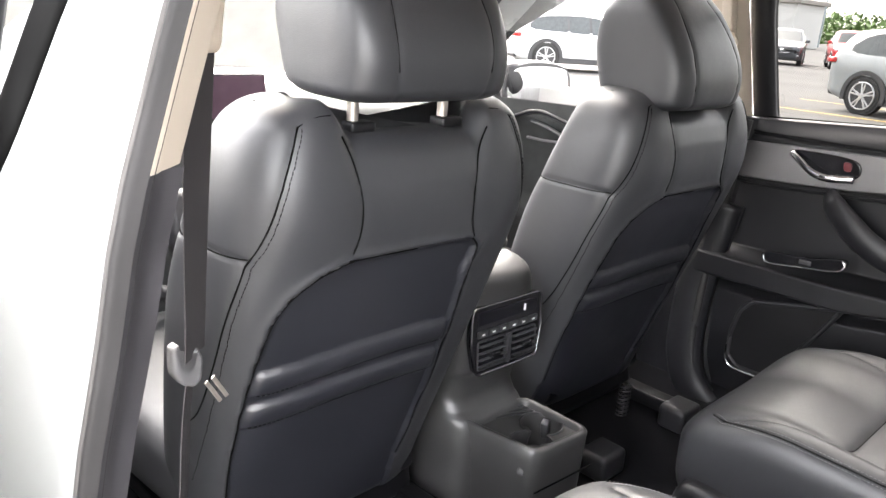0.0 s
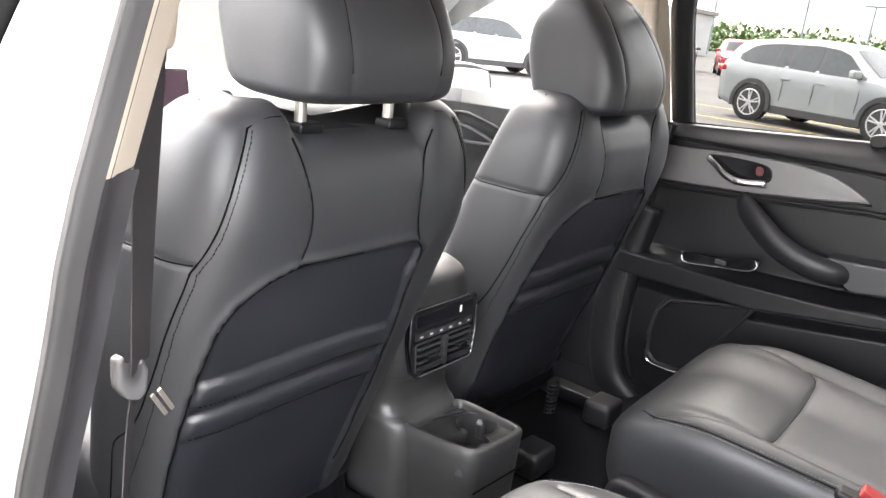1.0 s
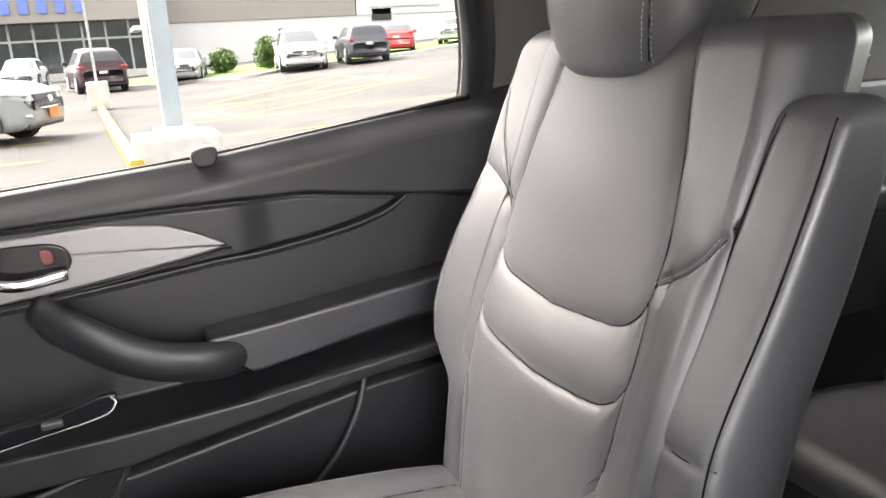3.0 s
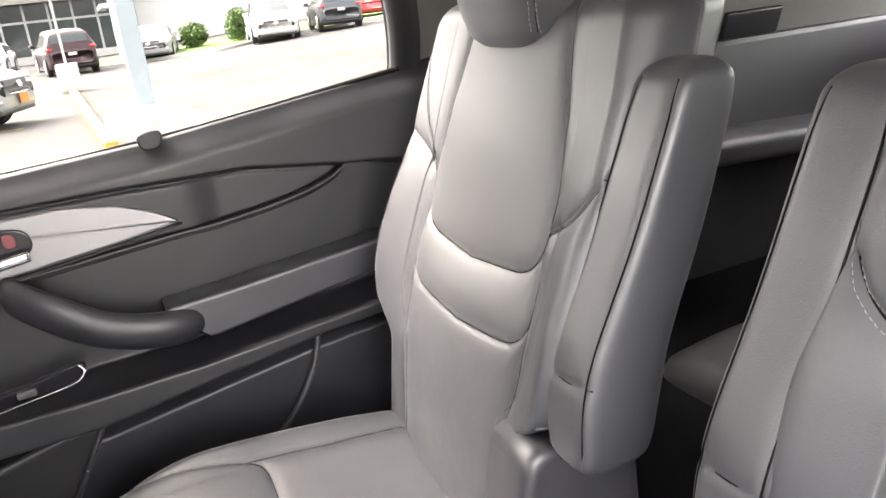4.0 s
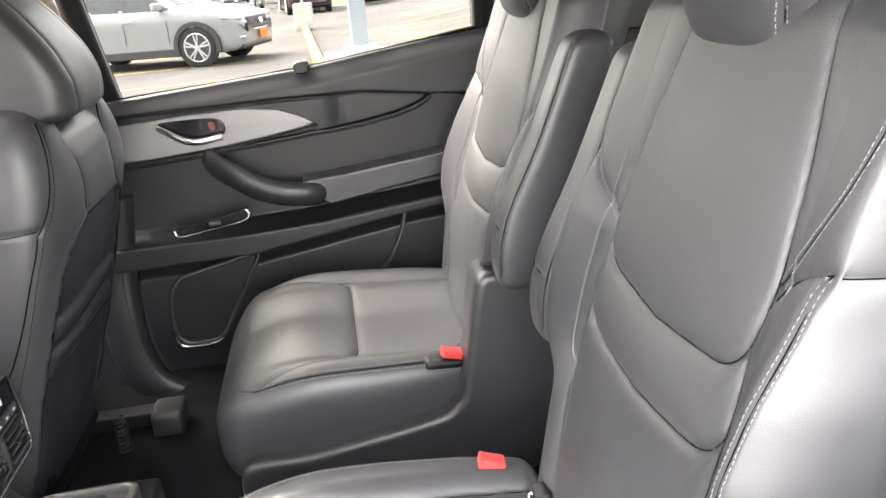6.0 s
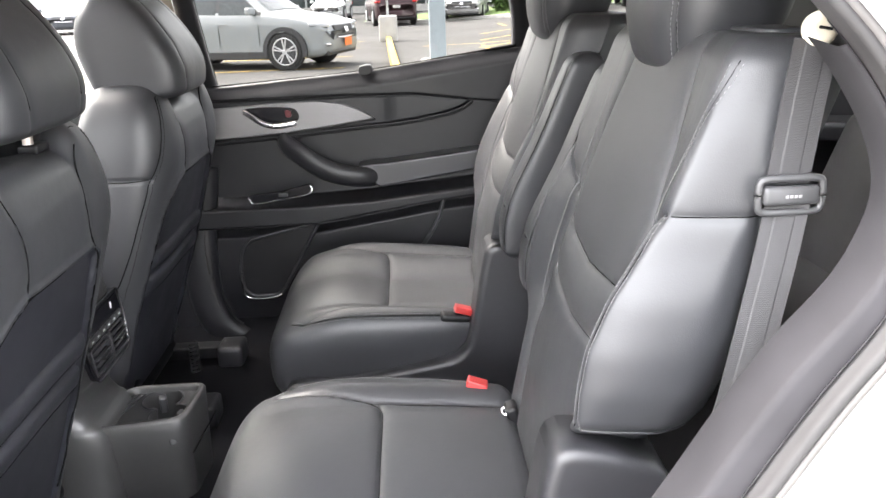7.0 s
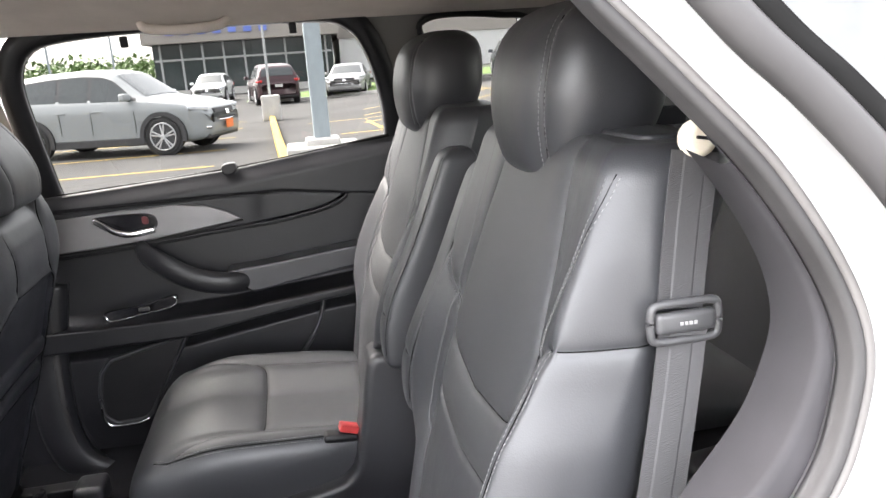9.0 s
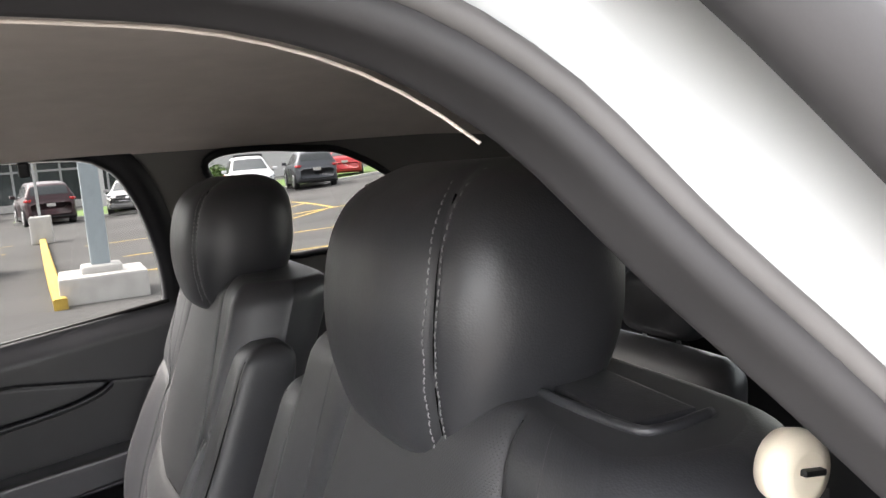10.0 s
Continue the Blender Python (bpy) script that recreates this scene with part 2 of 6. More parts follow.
def plate(outline, thick, bevel=0.003, seg=2):
    """A flat plate in x, y with its top at z 0, going down by thick; edges of the top rounded."""
    bm = bmesh.new()
    top = bm.faces.new([bm.verts.new((x, y, 0)) for x, y in outline])
    got = bmesh.ops.extrude_face_region(bm, geom=[top])
    for e in got["geom"]:
        if isinstance(e, bmesh.types.BMVert):
            e.co.z -= thick
    bmesh.ops.recalc_face_normals(bm, faces=bm.faces)
    if bevel:
        edges = [e for e in bm.edges if all(abs(v.co.z) < 1e-6 for v in e.verts)]
        bmesh.ops.bevel(bm, geom=edges, offset=bevel, segments=seg, profile=0.6, affect='EDGES')
    return bm


def soft_outline(pts, n=60):
    return [tuple(p) for p in smooth_path(pts, n, True)]


def round_poly(pts, r, n=6):
    """A closed outline of straight sides with its corners rounded to the radius r."""
    p = np.array(pts, float)
    out = []
    for i in range(len(p)):
        a, b, c = p[i - 1], p[i], p[(i + 1) % len(p)]
        la, lc = np.linalg.norm(a - b), np.linalg.norm(c - b)
        k = min(r, 0.45 * la, 0.45 * lc)
        s0, s1 = b + (a - b) / la * k, b + (c - b) / lc * k
        for t in np.linspace(0, 1, n):
            out.append(tuple((1 - t) ** 2 * s0 + 2 * t * (1 - t) * b + t * t * s1))
    return out


def seg_dist(u, v, line):
    """Distance of points to a polyline in the plane."""
    d = np.full(u.shape, 9.0)
    for (x0, y0), (x1, y1) in zip(line[:-1], line[1:]):
        dx, dy = x1 - x0, y1 - y0
        t = np.clip(((u - x0) * dx + (v - y0) * dy) / (dx * dx + dy * dy + 1e-12), 0, 1)
        d = np.minimum(d, np.hypot(u - x0 - t * dx, v - y0 - t * dy))
    return d


def step(x, a, b):
    t = np.clip((x - a) / (b - a), 0, 1)
    return t * t * (3 - 2 * t)


def curve_at(z, table):
    """Smooth column values of a table whose first column is z."""
    a = np.array(table, float)
    dense = smooth_path(a, 240)
    o = np.argsort(dense[:, 0])
    return [np.interp(z, dense[o, 0], dense[o, k]) for k in range(1, a.shape[1])]


class Cushion:
    """An upholstered body built up in z: at each height a rounded section in x and y.
    table rows: z, middle x, half width, middle y, depth to the rear (-y), depth to the front (+y)."""

    def __init__(self, table, nz=120, nt=200, power=3.2, round_top=0.03, round_bottom=0.03):
        a = np.linspace(0, 2 * math.pi, 4000)
        c = np.sign(np.cos(a)) * np.abs(np.cos(a)) ** (2 / power)
        s = np.sign(np.sin(a)) * np.abs(np.sin(a)) ** (2 / power)
        hw, dp = np.mean([r[2] for r in table]), np.mean([r[4] for r in table])
        arc = np.r_[0, np.cumsum(np.hypot(np.diff(c * hw), np.diff(s * dp)))]
        k = np.linspace(0, arc[-1], nt, endpoint=False)
        self.c, self.s = np.interp(k, arc, c), np.interp(k, arc, s)
        z0, z1 = table[0][0], table[-1][0]
        low = [(z0 + round_bottom * (1 - math.cos(p)), round_bottom * (1 - math.sin(p))) for p in np.linspace(0, math.pi / 2, 9)]
        mid = [(z, 0.0) for z in np.linspace(z0 + round_bottom, z1 - round_top, nz)][1:-1]
        top = [(z1 - round_top * (1 - math.sin(p)), round_top * (1 - math.cos(p))) for p in np.linspace(0, math.pi / 2, 11)]
        rows = low + mid + top
        zz = np.array([r[0] for r in rows])
        ins = np.array([r[1] for r in rows])
        cx, hw, cy, dr, df = curve_at(zz, table)
        h = np.maximum(hw - ins, 0.002)
        dr, df = np.maximum(dr - ins, 0.002), np.maximum(df - ins, 0.002)
        self.nz, self.nt = len(rows), nt
        self.u = h[:, None] * self.c[None]
        depth = np.where(self.s[None] > 0, df[:, None], dr[:, None])
        self.w = depth * self.s[None]
        self.x = cx[:, None] + self.u
        self.y = cy[:, None] + self.w
        self.z = np.repeat(zz[:, None], nt, 1)
        self.front = np.repeat((self.s > 0)[None], self.nz, 0)
        self.facing = np.repeat(np.abs(self.s)[None], self.nz, 0)

    def push(self, amount, front):
        """Moves the front (or rear) outwards by amount."""
        k = np.where(self.front == front, self.facing ** 0.7, 0.0) * amount
        self.y += k if front else -k

    def groove(self, line, front, width=0.0045, depth=0.006, mirror=False):
        """Presses a crease along a line, or along several that meet."""
        u = np.abs(self.u) if mirror else self.u
        d = np.minimum.reduce([seg_dist(u, self.z, m) for m in (line if isinstance(line[0], list) else [line])])
        g = depth * np.exp(-d / width)
        self.push(-g, front)

    def faces(self):
        k, f = self.nt, []
        for i in range(self.nz - 1):
            for a in range(k):
                b = (a + 1) % k
                f.append((i * k + a, i * k + b, (i + 1) * k + b, (i + 1) * k + a))
        f.append(tuple(range(k))[::-1])
        f.append(tuple(range((self.nz - 1) * k, self.nz * k)))
        return f

    def verts(self):
        return np.stack([self.x, self.y, self.z], 2).reshape(-1, 3)

    def on(self, pts, front, out=0.0008):
        """Places on the front or rear face at pairs (u, z)."""
        m = self.front == front
        u, z, x, y = self.u[m], self.z[m], self.x[m], self.y[m]
        res = []
        for pu, pz in pts:
            d = (u - pu) ** 2 + (z - pz) ** 2
            i = np.argsort(d)[:4]
            wgt = 1 / (d[i] + 1e-7)
            wgt /= wgt.sum()
            res.append((float((x[i] * wgt).sum()), float((y[i] * wgt).sum()) + (out if front else -out), pz))
        return res


def seams(bag, line, body, front, r=0.0013, mirror=True, sink=None):
    """A sewn seam: a thin dark cord lying in the crease for its shaded depth, on both sides of the middle."""
    L = np.linalg.norm(np.diff(np.array(line), axis=0), axis=1).sum()
    for sg in ((-1, 1) if mirror else (1,)):
        p = smooth_path([(sg * a, b) for a, b in line], max(5, int(L / 0.006)))
        q = np.array(body.on(p, front, 0.25 * r if sink is None else -sink))
        for _ in range(8):
            q[1:-1] = 0.25 * q[:-2] + 0.5 * q[1:-1] + 0.25 * q[2:]
        v, f = sweep(q, ring(r, n=6), (0, 1, 0))
        bag[1].extend(tuple(a + len(bag[0]) for a in g) for g in f)
        bag[0].extend(v)


def sew(bag, mat, parent, label):
    return tagged(link("seams", bag[0], bag[1], mat, parent, label), kind="stuff")


def stitches(bag, line, body, front, gap=0.0052, long=0.0036, r=0.00032, shift=0.0):
    """A row of short threads beside a seam."""
    p = smooth_path(line, max(4, int(np.linalg.norm(np.diff(np.array(line), axis=0), axis=1).sum() / gap)))
    if shift:
        t = np.gradient(p, axis=0)
        t /= np.linalg.norm(t, axis=1)[:, None] + 1e-9
        p = p + np.stack([-t[:, 1], t[:, 0]], 1) * shift
    q = np.array(body.on(p, front, 0.0006))
    vs, fs = bag
    for i in range(len(q) - 1):
        d = q[i + 1] - q[i]
        L = np.linalg.norm(d)
        if L < 1e-5:
            continue
        d /= L
        v, f = sweep([q[i], q[i] + d * long * 0.5 + np.array((0, 0.0006 if front else -0.0006, 0)), q[i] + d * long], ring(r, n=5), (0, 1, 0))
        fs += [tuple(a + len(vs) for a in g) for g in f]
        vs += list(v)


# ---------------- the car: plan ----------------
def glass_x(z):
    """Inner face of the far side windows, leaning in towards the roof."""
    return 0.765 - 0.35 * (z - 1.2)


def mouth_x(z):
    """Plane of the near rear door opening."""
    return float(np.interp(z, (0.3, 0.7, 0.91, 1.03, 1.117, 1.18, 1.334, 1.42, 1.53, 1.7), (-0.875, -0.868, -0.852, -0.837, -0.826, -0.813, -0.772, -0.74, -0.69, -0.60)))


BELT = [(0.30, 1.148), (0.15, 1.156), (-0.245, 1.185), (-0.63, 1.235), (-0.80, 1.262)]
PAD = [(0.30, 1.120), (0.16, 1.120), (-0.18, 1.122), (-0.37, 1.119), (-0.54, 1.096), (-0.80, 1.07)]
RIDGE = [(0.30, 1.004), (0.17, 1.009), (-0.04, 1.022), (-0.25, 1.039), (-0.30, 1.041), (-0.38, 1.050), (-0.46, 1.064), (-0.51, 1.080), (-0.54, 1.100), (-0.80, 1.09)]
LEDGE = [(0.30, 0.826), (0.18, 0.826), (-0.06, 0.828), (-0.25, 0.836), (-0.52, 0.862), (-0.80, 0.89)]
UNDER = [(0.30, 0.756), (0.18, 0.757), (-0.08, 0.760), (-0.44, 0.815), (-0.80, 0.85)]


def along(y, table):
    t = np.array(sorted(table))
    return np.interp(y, t[:, 0], t[:, 1])


def door_face(y, z):
    """Where the far rear door's trim lies in x."""
    belt, pad, ridge, ledge, under = (along(y, t) for t in (BELT, PAD, RIDGE, LEDGE, UNDER))
    x = np.full(np.shape(y), 0.772)
    up = step(z, pad - 0.002, pad + 0.005)
    x = x - up * (0.040 - 0.018 * step(z, belt - 0.045, belt + 0.004))
    x = x - (0.034 - 0.010 * step(-y, 0.27, 0.33)) * step(z, ridge - 0.003, ridge + 0.004) * (1 - up)
    x = x + 0.007 * np.exp(-((z - pad) / 0.003) ** 2)
    x = x - 0.085 * step(z, under - 0.010, under + 0.016) * (1 - step(z, ledge - 0.006, ledge + 0.016))
    x = x - 0.030 * (1 - step(z, under - 0.034, under - 0.010)) * step(z, 0.40, 0.62)
    return x


# ---------------- far rear door ----------------
door = thing("door_1", "black moulded rear door trim with satin silver inlay, closed", "car door", kind="structure")
ny, nz = 130, 260
yy = np.linspace(0.26, -0.80, ny)
vs = []
for i in range(nz):
    k = i / (nz - 1)
    for y in yy:
        z = 0.44 + (along(y, BELT) - 0.44) * k
        vs.append((float(door_face(y, z)), y, z))
fs = [(i * ny + j, i * ny + j + 1, (i + 1) * ny + j + 1, (i + 1) * ny + j) for i in range(nz - 1) for j in range(ny - 1)]
n0 = len(vs)
for y in yy:
    z = float(along(y, BELT))
    vs.append((glass_x(z) + 0.012, y, z + 0.003))
fs += [((nz - 1) * ny + j, (nz - 1) * ny + j + 1, n0 + j + 1, n0 + j) for j in range(ny - 1)]
link("trim_panel", vs, fs, SOFT, door)


def on_door(pts, out=0.0):
    return [(float(door_face(y, z)) - out, y, z) for y, z in pts]


def door_inlay(name, outline, mat, thick, out, n=70, bevel=0.003, label="", crisp=0.0):
    """A plate that lies on the trim: its outline in y and z."""
    o = round_poly(outline, crisp) if crisp else soft_outline(outline, n)
    bm = plate(o, thick, bevel)
    for v in bm.verts:
        y, z, d = v.co.x, v.co.y, v.co.z
        v.co = Vector((out - d, y, z))
    return part(name, bm, mat, door, label, True)


silver_outline = [(0.25, 1.100), (0.16, 1.103), (0.03, 1.111), (-0.096, 1.114), (-0.175, 1.103), (-0.225, 1.082), (-0.262, 1.060), (-0.235, 1.055), (-0.15, 1.043), (-0.043, 1.030), (0.10, 1.019), (0.25, 1.014)]
door_inlay("silver_inlay", silver_outline, SILVER, 0.012, 0.733, 120, 0.004, "satin silver trim inlay", 0.010)
door_inlay("handle_cup", [(0.100, 1.094), (0.06, 1.101), (-0.03, 1.098), (-0.052, 1.078), (-0.040, 1.056), (0.02, 1.048), (0.055, 1.060)], PIANO, 0.006, 0.7305, 60, 0.003)
door_inlay("lock_tab", [(-0.016, 1.090), (-0.030, 1.089), (-0.031, 1.073), (-0.018, 1.073)], DULLRED, 0.006, 0.726, 24, 0.002, "red lock tab")
tube("pull_lever", [(0.728, 0.100, 1.092), (0.718, 0.075, 1.078), (0.712, 0.045, 1.060), (0.712, 0.01, 1.052), (0.720, -0.045, 1.057)], 0.0085, CHROME, door, 30, 12, ry=0.004, label="chrome door lever")
tube("belt_seal", [(glass_x(z) - 0.002, y, z + 0.001) for y, z in BELT[:-2] + [(-0.62, 1.234), (-0.66, 1.240)]], 0.0045, MATT, door, 60, 12, ry=0.004)
door_inlay("sunshade_hook", [(-0.226, 1.198), (-0.258, 1.202), (-0.256, 1.178), (-0.230, 1.176)], DARK, 0.03, 0.742, 24, 0.003)
for y, z in ((-0.056, 1.512), (-0.44, 1.521)):
    part("shade_hook", box((0.012, 0.018, 0.026), (glass_x(z) - 0.004, y, z), 0.004, (0, -18, 0)), DARK, door)
ridge_line = [(0.25, 1.006), (0.17, 1.008), (-0.04, 1.021), (-0.24, 1.038), (-0.30, 1.041), (-0.38, 1.050), (-0.46, 1.064), (-0.51, 1.080), (-0.535, 1.097)]
tube("trim_ridge", [(0.738, y, z) for y, z in ridge_line], 0.0045, SOFT, door, 80, 10)
# Black tube draws the shade along the inlay's lower edge.
tube("silver_edge_shadow", [(0.7355, y, z) for y, z in ((0.25, 1.011), (0.1, 1.0165), (-0.043, 1.026), (-0.15, 1.039), (-0.262, 1.056))], 0.0025, DARK, door, 40, 6)
pad_line = [(0.25, 1.119), (-0.18, 1.121), (-0.37, 1.118), (-0.54, 1.094), (-0.64, 1.078)]
tube("pad_seam", on_door(pad_line, 0.0), 0.003, DARK, door, 60, 6)
# grab bar and arm pad
tube("grab_bar", [(0.748, 0.000, 1.004), (0.726, -0.014, 0.994), (0.708, -0.055, 0.966), (0.702, -0.105, 0.932), (0.702, -0.160, 0.910), (0.709, -0.225, 0.899), (0.735, -0.275, 0.902), (0.765, -0.300, 0.905)], 0.029, SOFT, door, 50, 20, ry=0.017, label="rounded grab bar")
tube("arm_seam", [(0.7045, -0.196, 0.921), (0.7035, -0.235, 0.894), (0.7045, -0.264, 0.872)], 0.0014, GROOVE, door, 20, 6)
# Dark strip put in for the shade under the trim ridge.
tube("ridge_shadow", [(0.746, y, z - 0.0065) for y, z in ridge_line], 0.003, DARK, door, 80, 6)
bm = plate(round_poly([(-0.200, 0.931), (-0.30, 0.938), (-0.517, 0.960), (-0.66, 0.975), (-0.66, 0.925), (-0.512, 0.904), (-0.40, 0.887), (-0.262, 0.866)], 0.018), 0.076, 0.006, 4)
for v in bm.verts:
    y, z, d = v.co
    mid = 0.900 + 0.10 * (-0.25 - y)
    if d > 0:
        z -= 0.55 * max(0.0, z - mid)      # the upper third slopes away from a lit edge
    v.co = Vector((0.706 - d, y, z))
part("arm_pad", bm, POCKET, door, "padded arm rest", True)
# window switch
door_inlay("switch_plate", [(0.100, 0.862), (0.01, 0.872), (-0.070, 0.889), (-0.076, 0.872), (-0.058, 0.860), (0.01, 0.850), (0.086, 0.841)], PIANO, 0.014, 0.688, 60, 0.003)
tube("switch_rim", [(0.687, 0.100, 0.856), (0.685, 0.086, 0.841), (0.685, 0.01, 0.850), (0.686, -0.058, 0.860), (0.687, -0.076, 0.874), (0.688, -0.070, 0.887)], 0.0018, CHROME, door, 50, 6)
part("switch", box((0.010, 0.026, 0.010), (0.686, 0.005, 0.863), 0.003), BELTPLASTIC, door)
# speaker
sp = round_poly([(0.158, 0.63), (0.146, 0.690), (0.120, 0.722), (-0.081, 0.767), (-0.042, 0.698), (0.035, 0.565), (0.056, 0.548), (0.130, 0.546), (0.156, 0.570)], 0.012, 5)
door_inlay("speaker_grille", sp, DARK, 0.008, 0.731, 130, 0.002)
tube("speaker_rim", [(0.724, y, z) for y, z in ((-0.03, 0.760), (-0.06, 0.766), (-0.085, 0.769))], 0.002, CHROME, door, 20, 6)
tube("speaker_rim", [(0.7225, y, z) for y, z in ((0.158, 0.60), (0.157, 0.568), (0.145, 0.548), (0.12, 0.542), (0.07, 0.543), (0.045, 0.552))], 0.0035, CHROME, door, 40, 6)
tube("speaker_surround", [(0.732, y, z) for y, z in sp], 0.006, PLASTIC, door, 150, 8, True)
tube("pocket_edge", [(0.738, -0.446, 0.818), (0.731, -0.425, 0.755), (0.728, -0.385, 0.690), (0.73, -0.34, 0.64)], 0.006, PLASTIC, door, 30, 8)

# ---------------- windows of the far side ----------------
GLAZED = [(0.174, 1.156), (0.176, 1.175), (0.185, 1.30), (0.190, 1.41), (0.180, 1.463), (0.150, 1.500), (0.10, 1.516), (-0.03, 1.527), (-0.29, 1.533), (-0.51, 1.530), (-0.560, 1.515), (-0.590, 1.490), (-0.622, 1.42), (-0.645, 1.32), (-0.650, 1.245), (-0.644, 1.228), (-0.625, 1.222), (-0.24, 1.172), (0.140, 1.149), (0.165, 1.149)]


def pane_ring(name, hole, grow, thick, mat, parent=None, label="", n=120, xs=glass_x, back=0.0):
    """A frame round a hole in y and z, grow wide."""
    inner = smooth_path(hole, n, True)
    c = inner.mean(0)
    t = np.roll(inner, -1, 0) - np.roll(inner, 1, 0)
    nrm = np.stack([t[:, 1], -t[:, 0]], 1)
    nrm /= np.linalg.norm(nrm, axis=1)[:, None] + 1e-9
    if ((inner - c) * nrm).sum() < 0:
        nrm = -nrm
    prof = [(0.0, thick), (0.004, 0.003), (0.012, 0.0), (grow, 0.0), (grow, thick)]
    vs, fs = [], []
    k = len(prof)
    for i in range(n):
        for g, d in prof:
            y, z = inner[i] + nrm[i] * g
            vs.append((xs(z) + (d + back) * (1 if xs is glass_x else -1), y, z))
    for i in range(n):
        for a in range(k - 1):
            fs.append((i * k + a, i * k + a + 1, ((i + 1) % n) * k + a + 1, ((i + 1) % n) * k + a))
    return link(name, vs, fs, mat, parent, label)


def pane(name, hole, mat, parent=None, back=0.015, n=90, xs=glass_x, sgn=1):
    o = smooth_path(hole, n, True)
    c = o.mean(0)
    vs = [(xs(c[1]) + back * sgn, *c)] + [(xs(z) + back * sgn, y, z) for y, z in o]
    ob = link(name, vs, [(0, i + 1, (i + 1) % n + 1) for i in range(n)], mat, parent)
    ob.visible_shadow = False
    return ob


win1 = thing("window_1", "lightly tinted rear side window in a black frame", "window", kind="structure")
pane_ring("window_frame", GLAZED, 0.050, 0.03, DARK, win1, back=-0.004)
pane("pane", [(y * 1.0, z) for y, z in GLAZED], PRIVACY, win1)

QUARTER = [(-0.747, 1.503), (-0.775, 1.526), (-0.85, 1.531), (-0.95, 1.523), (-1.03, 1.512), (-1.14, 1.452), (-1.21, 1.37), (-1.16, 1.312), (-0.98, 1.300), (-0.90, 1.303), (-0.84, 1.36), (-0.775, 1.45)]
win2 = thing("window_2", "small clear rear quarter window with a black rim", "window", kind="structure")
pane("pane", QUARTER, PRIVACY, win2)
tube("window_rim", [(glass_x(z) + 0.004, y, z) for y, z in QUARTER], 0.008, DARK, win2, 90, 8, True)


def side_wall(name, outline, hole, mat, n=160, xs=glass_x, back=0.0, sgn=1, label=""):
    """A wall sheet between a closed outline and a hole, both in y and z."""
    a, b = smooth_path(outline, n * 4, True), smooth_path(hole, n, True)
    c = b.mean(0)
    ang = lambda p: np.arctan2(p[:, 1] - c[1], p[:, 0] - c[0])
    ao, bo = ang(a), ang(b)
    vs, fs = [], []
    for i in range(n):
        j = np.argmin(np.abs(np.angle(np.exp(1j * (ao - bo[i])))))
        for p in (b[i], b[i] * 0.5 + a[j] * 0.5, a[j]):
            vs.append((xs(p[1]) + back * sgn, *p))
    for i in range(n):
        m = (i + 1) % n
        for k in range(2):
            fs.append((i * 3 + k, i * 3 + k + 1, m * 3 + k + 1, m * 3 + k))
    return tagged(link(name, vs, fs, mat), label, "pillar trim", kind="structure")


side_wall("wall_quarter_far", [(-0.62, 1.56), (-0.66, 1.45), (-0.67, 1.35), (-0.67, 1.22), (-0.80, 1.10), (-1.2, 1.06), (-1.7, 1.10), (-1.95, 1.25), (-1.8, 1.45), (-1.4, 1.55), (-0.9, 1.575)], QUARTER, QTRIM, back=0.008, label="grey beige rear pillar trim round the quarter window")

# far middle pillar with its belt anchor
pil = thing("pillar_far", "beige middle pillar trim with belt height adjuster", "pillar trim", kind="structure")
vs, fs = [], []
rows = [(1.145, 0.226, 0.300), (1.25, 0.232, 0.330), (1.35, 0.238, 0.352), (1.45, 0.246, 0.375), (1.56, 0.25, 0.41)]
for z, y0, y1 in rows:
    x = glass_x(z) - 0.035
    for t in np.linspace(0, 1, 9):
        vs.append((x + 0.03 * (abs(2 * t - 1) ** 3), y0 + (y1 - y0) * t, z))
fs = [(i * 9 + j, i * 9 + j + 1, (i + 1) * 9 + j + 1, (i + 1) * 9 + j) for i in range(len(rows) - 1) for j in range(8)]
link("upper_trim", vs, fs, BEIGE, pil)
part("height_adjuster", box((0.022, 0.030, 0.12), (0.668, 0.275, 1.385), 0.009, (0, -18, 0), 3), BEIGE, pil, "", True)
part("belt_ring", disc(0.024, 0.016, (0.655, 0.262, 1.318), (0, 90, 20), 24, bevel=0.005), BEIGE, pil, "", True)
v, f = sweep(smooth_path([(0.660, 0.262, 1.312), (0.668, 0.262, 1.20), (0.69, 0.27, 0.95), (0.70, 0.28, 0.62)], 20), [(0.0225, 0.0008), (0.0225, -0.0008), (-0.0225, -0.0008), (-0.0225, 0.0008)], (0, 1, 0))
link("belt_strap", v, f, WEBDARK, pil, "dark seat belt strap", False)
vs, fs = [], []
rows = [(0.40, 0.16, 0.50), (0.55, 0.215, 0.50), (0.75, 0.225, 0.42), (0.95, 0.215, 0.36), (1.150, 0.195, 0.305)]
for z, y0, y1 in rows:
    for t in np.linspace(0, 1, 9):
        vs.append((0.712 + 0.03 * (abs(2 * t - 1) ** 3), y0 + (y1 - y0) * t, z))
fs = [(i * 9 + j, i * 9 + j + 1, (i + 1) * 9 + j + 1, (i + 1) * 9 + j) for i in range(len(rows) - 1) for j in range(8)]
link("lower_trim", vs, fs, SOFT, pil, "black lower pillar trim")
